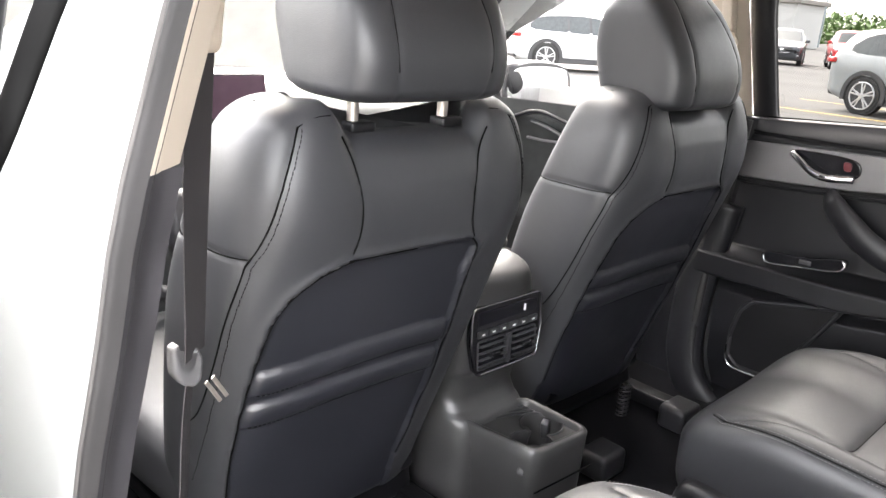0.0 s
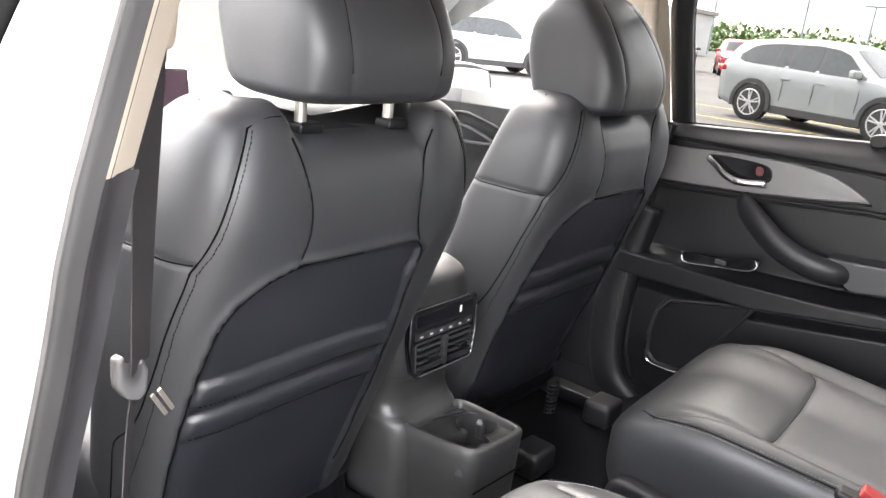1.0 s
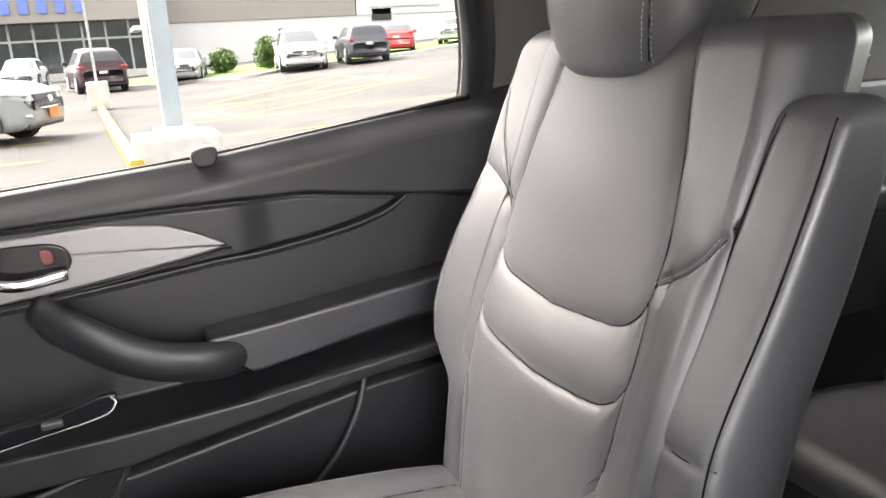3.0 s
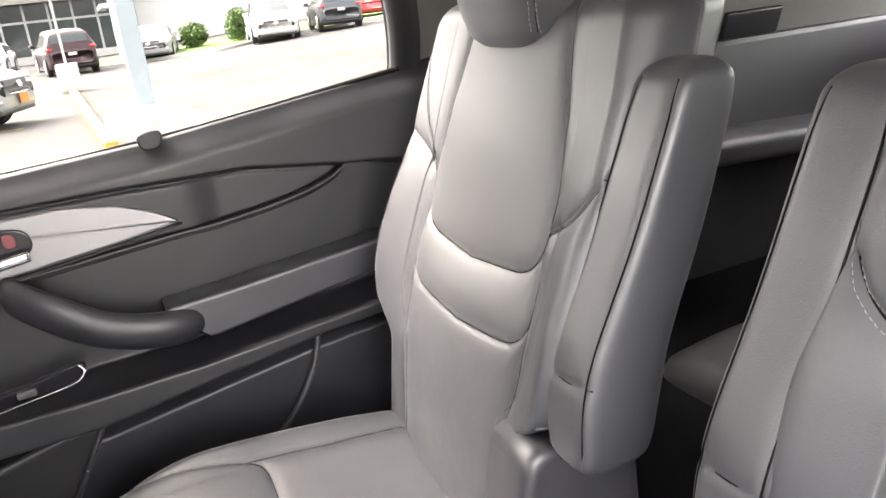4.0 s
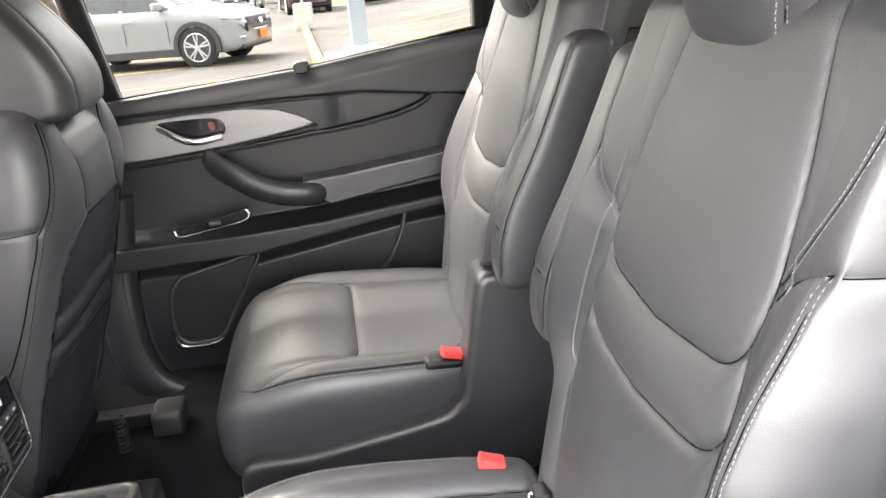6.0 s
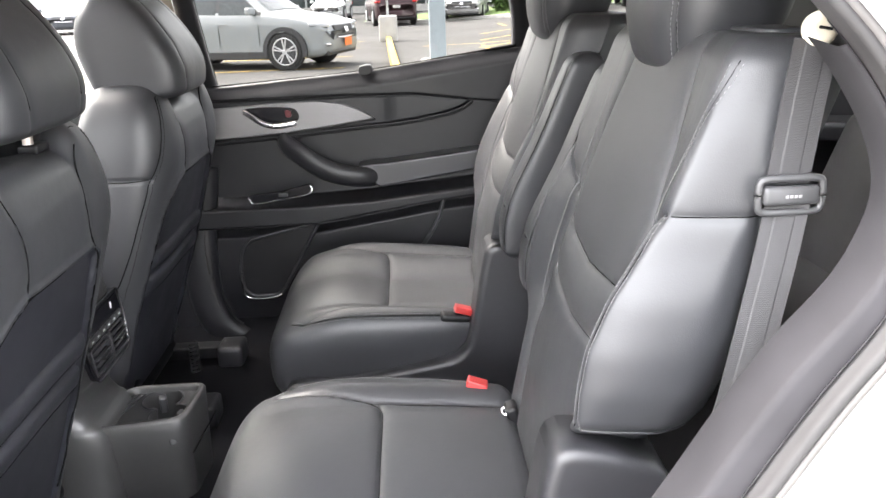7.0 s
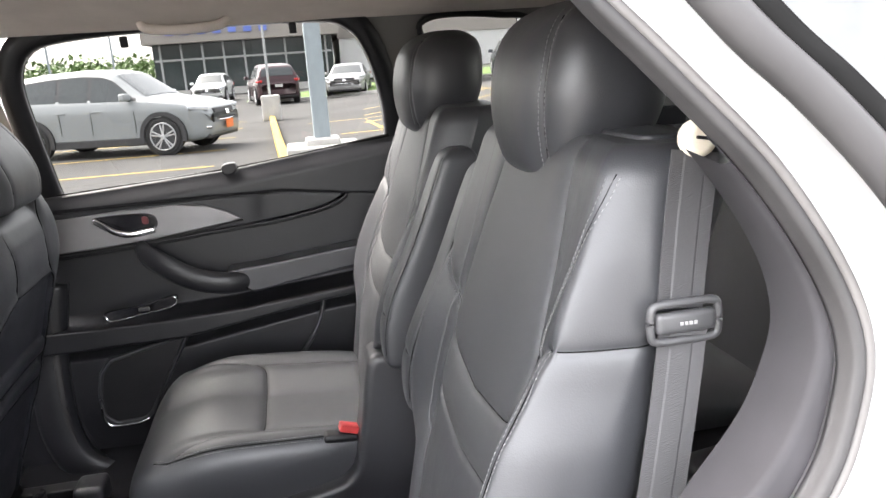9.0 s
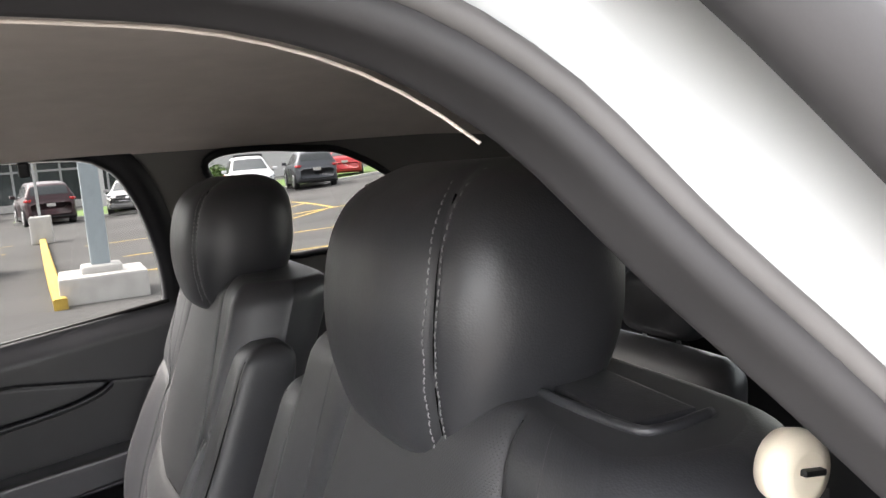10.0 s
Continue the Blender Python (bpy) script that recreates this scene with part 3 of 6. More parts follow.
tube("seal_far_door", [(0.716, 0.206, 1.15), (0.708, 0.226, 0.90), (0.70, 0.238, 0.70), (0.70, 0.235, 0.56), (0.70, 0.205, 0.475), (0.70, 0.148, 0.428), (0.70, 0.06, 0.412), (0.70, -0.15, 0.408), (0.70, -0.4, 0.408)], 0.010, RUBBER, n=80)
SILL = [(0.712, 0.232, 0.95), (0.708, 0.262, 0.75), (0.704, 0.268, 0.62), (0.702, 0.262, 0.54), (0.70, 0.232, 0.462), (0.70, 0.17, 0.412), (0.70, 0.07, 0.392), (0.70, -0.15, 0.386), (0.70, -0.45, 0.386)]
v, f = sweep(smooth_path(SILL, 90), [(0.0, 0.045), (0.012, 0.030), (0.016, 0.0), (0.012, -0.030), (0.0, -0.05), (-0.02, -0.05), (-0.02, 0.045)], (-1, 0, 0))
tagged(link("sill_trim", v, f, SOFT), "black plastic sill trim curving up to the middle pillar", "sill trim", kind="structure")
tagged(bpy.data.objects["seal_far_door"], "black rubber door seal along the sill", "door seal", kind="structure")

# ---------------- floor and roof ----------------
vs, fs = [], []
nx, ny = 40, 90
for j in range(ny):
    y = 1.3 - 3.3 * j / (ny - 1)
    for i in range(nx):
        x = -0.80 + 1.55 * i / (nx - 1)
        z = 0.42 + 0.05 * step(abs(x), 0.66, 0.72) + 0.006 * noise.noise((x * 5, y * 5, 0)) + 0.22 * step(-y, 0.62, 0.95) * (1 - step(abs(x), 0.58, 0.66) * 0.0)
        vs.append((x, y, z))
fs = [(j * nx + i, j * nx + i + 1, (j + 1) * nx + i + 1, (j + 1) * nx + i) for j in range(ny - 1) for i in range(nx - 1)]
tagged(link("floor", vs, fs, CARPET), "black carpeted car floor", "floor", kind="structure")


def roof_z(x, y):
    return 1.535 + 0.085 * (1 - min(1, abs(x + 0.02) / 0.665) ** 2.4) - 0.10 * step(y, 0.35, 0.95) - 0.09 * step(-y, 1.2, 2.0)


vs, fs = [], []
nx, ny = 48, 80
for j in range(ny):
    y = 0.52 - 2.52 * j / (ny - 1)
    for i in range(nx):
        x = -0.685 + 1.335 * i / (nx - 1)
        vs.append((x, y, roof_z(x, y)))
fs = [(j * nx + i, j * nx + i + 1, (j + 1) * nx + i + 1, (j + 1) * nx + i) for j in range(ny - 1) for i in range(nx - 1)]
tagged(link("ceiling", vs, fs, LINER), "grey beige fabric car headliner", "headliner", kind="structure")
handle = thing("grab_handle", "beige roof grab handle above the far window", "grab handle")
tube("bar", [(0.61, -0.10, 1.560), (0.585, -0.12, 1.535), (0.580, -0.20, 1.528), (0.585, -0.28, 1.535), (0.61, -0.30, 1.560)], 0.011, LINER, handle, 40, 10, ry=0.008)
for y in (-0.10, -0.30):
    part("mount", box((0.03, 0.03, 0.02), (0.612, y, 1.562), 0.006), LINER, handle)

# ---------------- near door opening: seal, painted jamb, pillars ----------------
MOUTH = [(0.16, 0.46), (0.125, 0.70), (0.085, 0.90), (0.062, 1.02), (0.050, 1.12), (0.044, 1.20), (0.036, 1.32), (0.028, 1.42), (0.012, 1.484), (-0.03, 1.522), (-0.12, 1.533), (-0.30, 1.535), (-0.48, 1.533),
         (-0.555, 1.525), (-0.605, 1.498), (-0.645, 1.448), (-0.695, 1.390), (-0.748, 1.325), (-0.788, 1.255), (-0.803, 1.200), (-0.792, 1.150), (-0.766, 1.098), (-0.712, 1.030), (-0.650, 0.942), (-0.572, 0.82), (-0.50, 0.68), (-0.44, 0.52), (-0.37, 0.455), (-0.1, 0.44)]
NM = 260
mouth = smooth_path(MOUTH, NM, True)
mt = np.roll(mouth, -1, 0) - np.roll(mouth, 1, 0)
mn = np.stack([mt[:, 1], -mt[:, 0]], 1)
mn /= np.linalg.norm(mn, axis=1)[:, None]
if ((mouth - mouth.mean(0)) * mn).sum() < 0:
    mn = -mn


def edge_x(y, z):
    """The opening's front edge lies a little further in."""
    return mouth_x(z) + 0.03 * float(step(y, -0.12, 0.0))


def mouth_strip(name, prof, mat, label, category, keep=lambda y, z: True, smooth=True):
    """A strip round the opening. prof: pairs of (away from the opening, outwards)."""
    k = len(prof)
    vs, fs = [], []
    for i in range(NM):
        for g, o in prof:
            y, z = mouth[i] + mn[i] * g
            vs.append((edge_x(*mouth[i]) - o, y, z))
    for i in range(NM):
        if keep(*mouth[i]):
            for a in range(k - 1):
                m = (i + 1) % NM
                fs.append((i * k + a, i * k + a + 1, m * k + a + 1, m * k + a))
    return tagged(link(name, vs, fs, mat, smooth=smooth), label, category, kind="structure")


def arc(cx, cy, r, a0, a1, n=9):
    return [(cx + r * math.cos(radians(a)), cy + r * math.sin(radians(a))) for a in np.linspace(a0, a1, n)]


mouth_strip("seal_near_door", arc(0.0045, 0.004, 0.0062, -100, 190, 10) + arc(0.000, -0.008, 0.0055, 150, 300, 7), RUBBER, "dark rubber weatherstrip round the open door", "door seal")
HIGH = [(0.010, -0.004), (0.014, 0.006), (0.034, 0.014), (0.056, 0.028), (0.070, 0.044), (0.080, 0.056), (0.095, 0.062)]
REAR = [(0.010, -0.004), (0.014, 0.004), (0.030, 0.008), (0.046, 0.011), (0.056, 0.012), (0.070, 0.013), (0.095, 0.014)]
LOW = [(0.010, -0.004), (0.014, 0.006), (0.050, 0.012), (0.100, 0.030), (0.140, 0.050), (0.165, 0.070), (0.190, 0.078)]
vs, fs = [], []
k = len(HIGH)
for i in range(NM):
    y0, z0 = mouth[i]
    m = float(step(z0, 1.05, 1.30)) if y0 < -0.3 else float(step(z0, 0.9, 1.2))
    r = float(step(-y0, 0.25, 0.5))
    for (g0, o0), (g1, o1), (g2, o2) in zip(LOW, HIGH, REAR):
        g1, o1 = g1 + (g2 - g1) * r, o1 + (o2 - o1) * r
        g, o = g0 + (g1 - g0) * m, o0 + (o1 - o0) * m
        # the front pillar's flange runs on towards the front door
        if g1 == HIGH[-1][0] and y0 > -0.2:
            far = float(step(y0, -0.12, 0.0) * (1 - step(z0, 1.22, 1.36)))
            g, o = g + 0.16 * far, o + 0.02 * far
        y, z = mouth[i] + mn[i] * g
        vs.append((edge_x(y0, z0) - o, y, z))
jamb = np.array(vs).reshape(NM, k, 3)
fs = [(i * k + a, i * k + a + 1, ((i + 1) % NM) * k + a + 1, ((i + 1) % NM) * k + a) for i in range(NM) for a in range(k - 1)]
tagged(link("jamb_near_door", vs, fs, WHITE), "white painted door jamb", "door jamb", kind="structure")
upper = lambda y, z: z > 1.19
mouth_strip("trim_opening", [(-0.008, -0.004), (-0.004, -0.012), (0.004, -0.020), (0.010, -0.032), (0.012, -0.045)], GREYTRIM, "charcoal plastic trim inside the door opening", "pillar trim", lambda y, z: z <= 1.36 and not (z > 1.19 and y > -0.06))
mouth_strip("trim_opening_upper", [(-0.008, -0.004), (-0.004, -0.012), (0.004, -0.020), (0.012, -0.032), (0.022, -0.045)], BEIGE, "beige upper pillar trim inside the door opening", "pillar trim", lambda y, z: z > 1.19 and y > -0.06)
mouth_strip("seal_lip_outer", arc(0.0125, 0.0065, 0.0046, 0, 360, 10), LIP, "taupe outer lip of the door weatherstrip", "door seal")
# Dark line added between the seal's two lobes.
mouth_strip("seal_lobe_line", arc(0.0005, -0.0015, 0.0014, 0, 360, 8), DARK, "dark line added between the two lobes of the door weatherstrip", "door seal")
mouth_strip("trim_opening_roof", [(-0.004, -0.006), (-0.003, -0.014), (0.004, -0.030), (0.022, -0.062)], LINER, "grey beige headliner edge above the door opening", "headliner", lambda y, z: z > 1.36 and -0.60 < y < 0.0)
mouth_strip("trim_opening_rear", [(-0.004, -0.006), (-0.003, -0.014), (0.004, -0.030), (0.022, -0.062)], GREYTRIM, "charcoal rear pillar trim inside the opening", "pillar trim", lambda y, z: z > 1.36 and y <= -0.60)
mouth_strip("trim_edge_upper", arc(-0.004, -0.022, 0.0006, 0, 360, 8), LINER, "pale headliner edge along the door seal", "trim", lambda y, z: z > 1.50 and y < -0.02)

# broad charcoal trim inside the lower rear part of the opening
vs, fs = [], []
low_rear = [i for i in range(NM) if mouth[i][0] < -0.36 and 0.46 < mouth[i][1] < 1.34]
for i in low_rear:
    w = 0.008 + 0.026 * float(1 - step(mouth[i][1], 1.00, 1.28))
    for g, o in ((0.002, -0.008), (-0.35 * w, -0.009), (-0.8 * w, -0.011), (-w, -0.013), (-w - 0.002, -0.018), (-w + 0.006, -0.085)):
        y, z = mouth[i] + mn[i] * g
        vs.append((mouth_x(mouth[i][1]) - o, y, z))
fs = [(a * 6 + k, a * 6 + k + 1, a * 6 + k + 7, a * 6 + k + 6) for a in range(len(low_rear) - 1) for k in range(5)]
tagged(link("trim_wheel_arch", vs, fs, ARCH), "charcoal plastic trim over the rear wheel arch", "pillar trim", kind="structure")


# ---------------- front seats ----------------
def front_seat(cx, label, near):
    """A front seat from behind: shaped back with map pocket, cushion, headrest on two posts."""
    seat = thing("front_seat", label, "car seat", "front seats")
    bag, cord = ([], []), ([], [])
    body = Cushion([(0.50, cx - 0.012, 0.205, 0.420, 0.110, 0.09), (0.62, cx - 0.015, 0.222, 0.395, 0.122, 0.10), (0.80, cx - 0.015, 0.240, 0.345, 0.134, 0.105), (0.95, cx - 0.010, 0.254, 0.303, 0.140, 0.105),
                    (1.05, cx, 0.258, 0.276, 0.136, 0.095), (1.12, cx, 0.250, 0.262, 0.124, 0.080), (1.175, cx, 0.236, 0.253, 0.108, 0.068), (1.228, cx, 0.208, 0.246, 0.088, 0.058)],
                   150, 260, 4.2, 0.035, 0.03)
    u, z = np.abs(body.u), body.z
    # the top dips between the shoulders for the posts
    dip = (1 - step(u, 0.100, 0.138)) * step(z, 1.09, 1.21)
    body.z = body.z - 0.040 * dip
    # shoulders swell, the middle panel lies flat
    body.push(0.010 * np.exp(-((u - 0.19) / 0.06) ** 2) * np.exp(-((z - 1.12) / 0.09) ** 2), False)
    pocket_top = [(0.0, 1.030), (0.09, 1.031), (0.125, 1.027), (0.160, 1.014), (0.185, 0.992), (0.200, 0.955), (0.207, 0.88), (0.208, 0.80), (0.205, 0.70), (0.195, 0.60)]
    u = np.abs(np.where(body.u > 0, body.u + 0.075 * step(1.03 - body.z, -0.02, 0.06), body.u))
    edge = np.interp(body.z, [p[1] for p in pocket_top[::-1]], [p[0] for p in pocket_top[::-1]])
    inside = (u < edge) & (body.z < 1.031)
    d = seg_dist(u, body.z, pocket_top)
    body.push(np.where(inside, -0.006 * step(d, 0.0, 0.006), 0.005 * np.exp(-(d / 0.009) ** 2)), False)
    pocket_ids = inside.reshape(-1)
    zz = body.z + 0.015 * (body.u / 0.2) ** 2
    for zr in (0.868, 0.812):
        t = (zz - zr) / 0.021
        pad = np.where(np.abs(t) < 1, 0.011 * np.sqrt(np.maximum(0, 1 - np.abs(t) ** 2.4)), 0)
        body.push(pad * step(edge - u, 0.002, 0.012), False)
    u = np.abs(body.u)
    seam = [(0.184, 1.200), (0.204, 1.15), (0.222, 1.09), (0.240, 1.033)]
    tail = [(0.240, 1.033), (0.243, 0.96), (0.240, 0.86), (0.235, 0.74), (0.228, 0.62)]
    inner = [(0.128, 1.188), (0.112, 1.16), (0.100, 1.10), (0.102, 1.06), (0.112, 1.030)]
    for line in (seam, tail, inner):
        body.groove(line, False, 0.010, 0.0045, True)
    around = ((u > 0.236) | body.front) & (u > 0.15)
    g = np.where(around, 0.005 * np.exp(-((body.z - 1.040 - 0.25 * np.maximum(0, u - 0.24)) / 0.004) ** 2), 0)
    body.x -= np.sign(body.u) * g * (1 - body.facing * 0.5)
    body.push(-g, False)
    faces = body.faces()
    link("backrest", body.verts(), faces, LEATHER, seat, mats=[LEATHER, POCKET], mat_ids=[1 if pocket_ids[f[0]] else 0 for f in faces])
    for line in (seam, tail, inner):
        seams(cord, line, body, False)
    # the seam that runs on round each side
    for sg in (-1, 1):
        i = int(np.argmin(np.abs(body.z[:, 0] - 1.041)))
        cols = [k for k in range(body.nt) if sg * body.u[i, k] > 0.238]
        cols.sort(key=lambda k: body.y[i, k])
        v, f = sweep([(float(body.x[i, k]) + sg * 0.0006, float(body.y[i, k]), float(body.z[i, k])) for k in cols], ring(0.0010, n=6), (0, 0, 1))
        cord[1].extend(tuple(q + len(cord[0]) for q in g) for g in f)
        cord[0].extend(v)
    seams(cord, [(0.138, 1.212), (0.16, 1.212), (0.184, 1.200)], body, False, 0.0009)
    seams(cord, [(0.184, 1.200), (0.194, 1.214), (0.198, 1.222)], body, False, 0.0009)
    seams(cord, [(-a, b) for a, b in pocket_top], body, False, 0.0015, False)
    seams(cord, [(a - 0.075 * float(step(1.03 - b, -0.02, 0.06)), b) for a, b in pocket_top[2:]], body, False, 0.0015, False)
    for sg in (-1, 1):
        for line in (seam, tail):
            stitches(bag, [(sg * a, b) for a, b in line], body, False, 0.006, 0.0044, 0.0006, 0.005)
    for zr in (0.853, 0.797):
        stitches(bag, [(a, zr - 0.375 * a * a) for a in (-0.195, -0.1, 0, 0.06, 0.12)], body, False, 0.006, 0.004, 0.0007)
    tagged(link("stitching", *bag, GROOVE, seat, "dark seam stitching"), kind="stuff")
    # lower skirt and frame under the back
    part("lower_skirt", box((0.40, 0.05, 0.10), (cx, 0.36, 0.50), 0.02, (-14, 0, 0), 3), DARK, seat, "", True)
    for sg in (-1, 1):
        part("recliner_joint", disc(0.028, 0.05, (cx + sg * 0.15, 0.335, 0.545), (0, 90, 0), 20, bevel=0.006), DARK, seat, "", True)
        part("slide_rail", box((0.045, 0.55, 0.035), (cx + sg * 0.18, 0.45, 0.455), 0.006), DARK, seat)
        part("rail_foot", box((0.085, 0.07, 0.06), (cx + sg * 0.16, 0.165, 0.455), 0.014, (0, 0, 0), 3), PLASTIC, seat, "", True)
    coil = [(cx - 0.02 + 0.011 * math.cos(a), 0.215 + 0.011 * math.sin(a), 0.49 + a * 0.0016) for a in np.linspace(0, 16 * math.pi, 120)]
    v, f = sweep(coil, ring(0.0028, n=6), (0, 0, 1))
    link("wire_sleeve", v, f, DARK, seat)
    # cushion
    base = Cushion([(0.0, cx, 0.23, 0.60, 0.10, 0.09), (0.25, cx, 0.255, 0.61, 0.11, 0.10), (0.50, cx, 0.25, 0.62, 0.11, 0.10)], 40, 90, 3.4, 0.05, 0.04)
    vv = base.verts()
    vv = np.stack([vv[:, 0], 0.36 + vv[:, 2], vv[:, 1]], 1)
    link("seat_cushion", vv, [f[::-1] for f in base.faces()], LEATHER, seat)
    # headrest
    yh = 0.212
    seat_x, cx = cx, cx - (0.045 if cx > 0 else 0.0)
    hz, hs = (-0.046, 0.95) if cx > 0 else (-0.012, 1.0)
    head = Cushion([(z + hz, cx, w * hs, (r + f) / 2, (f - r) / 2, (f - r) / 2) for z, w, r, f in
                    ((1.240, 0.128, 0.122, 0.276), (1.258, 0.135, 0.110, 0.300), (1.30, 0.137, 0.106, 0.316), (1.345, 0.137, 0.120, 0.326), (1.39, 0.134, 0.148, 0.322), (1.425, 0.126, 0.176, 0.306), (1.452, 0.108, 0.204, 0.280), (1.468, 0.086, 0.224, 0.262))],
                   100, 240, 5.0, 0.026, 0.018)
    for rear in (True, False):
        line = [(0.072, 1.236 + hz), (0.080, 1.28 + hz), (0.082, 1.33 + hz), (0.076, 1.39 + hz), (0.064, 1.44 + hz), (0.056, 1.462 + hz)]
        head.groove(line, rear, 0.004, 0.0026, True)
        seams(cord, line[1:-1], head, rear, 0.0010)
    sew(cord, GROOVE, seat, "dark sewn seams")
    link("headrest", head.verts(), head.faces(), LEATHER, seat)
    for sg in (-1, 1):
        x = cx + sg * 0.079
        tube("post", [(x, yh - 0.01, 1.26 + hz), (x, yh - 0.015, 1.23 + hz), (x, yh - 0.012, 1.15)], 0.0078, STEEL, seat, 10, 14)
        part("post_socket", box((0.040, 0.030, 0.014), (x + 0.006, yh - 0.018, 1.192), 0.005, (0, 0, 0), 3), DARK, seat, "", True)
    return seat


front_seat(-0.362, "black leather front seat with map pocket and steel headrest posts", True)
front_seat(0.388, "black leather front seat with a ribbed map pocket, beyond the console", False)


class Bolstered(Cushion):
    """A seat back with side bolsters: at each height a section with a flat middle, rising bolsters with a crest, flat sides and a rounded rear.
    table rows: z, middle x, crest u, half width, rise of the crest, y of the middle panel, depth to the rear."""

    COUNTS = (42, 16, 14, 12, 5, 5, 8, 9, 8, 6, 6, 10)

    def __init__(self, table, nz=240, round_top=0.030, round_bottom=0.02, flat_side=0, flat=1.0):
        a = np.array(table, float)
        z0, z1 = a[0, 0], a[-1, 0]
        low = [(z0 + round_bottom * (1 - math.cos(p)), round_bottom * (1 - math.sin(p))) for p in np.linspace(0, math.pi / 2, 6)]
        mid = [(z, 0.0) for z in np.linspace(z0 + round_bottom, z1 - round_top, nz)][1:-1]
        top = [(z1 - round_top * (1 - math.sin(p)), round_top * (1 - math.cos(p))) for p in np.linspace(0, math.pi / 2, 14)]
        rows = low + mid + top
        zz = np.array([r[0] for r in rows])
        ins = np.array([r[1] for r in rows])
        fine = np.linspace(z0, z1, 600)
        cols = []
        for k in range(1, 7):
            g = np.interp(fine, a[:, 0], a[:, k])
            ker = np.exp(-np.linspace(-2, 2, 41) ** 2)
            g = np.convolve(np.pad(g, 20, mode="edge"), ker / ker.sum(), mode="valid")
            cols.append(np.interp(zz, fine, g))
        cx, cr, hw, rise, yf, dr = cols
        ctrl = np.stack([np.stack([u, d], 1) for u, d in (
            (0 * cr, 0 * cr), (0.66 * cr, 0 * cr), (0.76 * cr, 0.16 * rise), (0.88 * cr, 0.66 * rise), (cr - 0.010, 0.97 * rise), (cr, rise), (cr + 0.009, rise - 0.007),
            (hw - 0.006, rise - 0.030), (hw, rise - 0.070), (hw, -0.55 * dr), (hw - 0.022, -dr + 0.020), (hw - 0.07, -dr), (0 * cr, -dr - 0.004))], 1)
        u, d = ctrl[:, :, 0], ctrl[:, :, 1]
        u = np.concatenate([-u[:, 1:2], u, -u[:, -2:-1]], 1)
        d = np.concatenate([d[:, 1:2], d, d[:, -2:-1]], 1)
        hu, hd = [], []
        for i, n in enumerate(self.COUNTS):
            t = np.linspace(0, 1, n, endpoint=False)[None]
            for src, dst in ((u, hu), (d, hd)):
                p, q, r, s = (src[:, i + j][:, None] for j in range(4))
                dst.append(0.5 * (2 * q + (r - p) * t + (2 * p - 5 * q + 4 * r - s) * t * t + (3 * q - p - 3 * r + s) * t ** 3))
        hu, hd = np.concatenate(hu, 1), np.concatenate(hd, 1)
        end_u, end_d = 0 * hu[:, :1], (-dr - 0.004)[:, None]
        fu = np.concatenate([hu, end_u, -hu[:, :0:-1]], 1)
        fd = np.concatenate([hd, end_d, hd[:, :0:-1]], 1)
        self.nz, self.nt = fu.shape
        # one side may rise less than the other
        fd = np.where((np.sign(fu) == flat_side) & (fd > -0.02), fd * flat, fd)
        k = np.maximum(1 - ins / hw, 0.05)[:, None]
        m = 0.5 * (rise * 0.5 - dr)[:, None]
        self.u = fu * k
        self.w = m + (fd - m) * np.maximum(1 - 1.5 * ins / dr, 0.05)[:, None]
        self.x, self.y = cx[:, None] + self.u, yf[:, None] + self.w
        self.z = np.repeat(zz[:, None], self.nt, 1)
        head = sum(self.COUNTS[:7])
        front = np.zeros(self.nt, bool)
        front[:head] = True
        front[self.nt - head + 1:] = True
        self.front = np.repeat(front[None], self.nz, 0)
        row = np.argmin(abs(zz - 1.0))
        du, dd = np.gradient(fu[row]), np.gradient(fd[row])
        self.facing = np.repeat((np.abs(du) / (np.hypot(du, dd) + 1e-9))[None], self.nz, 0)
        s0 = sum(self.COUNTS[:6])
        self.right = list(range(s0, sum(self.COUNTS[:10])))
        self.left = [self.nt - i for i in self.right]
        self.zz = zz

    def round_side(self, z, sg, out=0.0008, first=0):
        """A line round one side at a height, from the crest to the rear."""
        i = int(np.argmin(abs(self.zz - z)))
        c = (self.right if sg > 0 else self.left)[first:]
        return [(float(self.x[i, k]) + sg * out, float(self.y[i, k]), float(self.z[i, k])) for k in c]


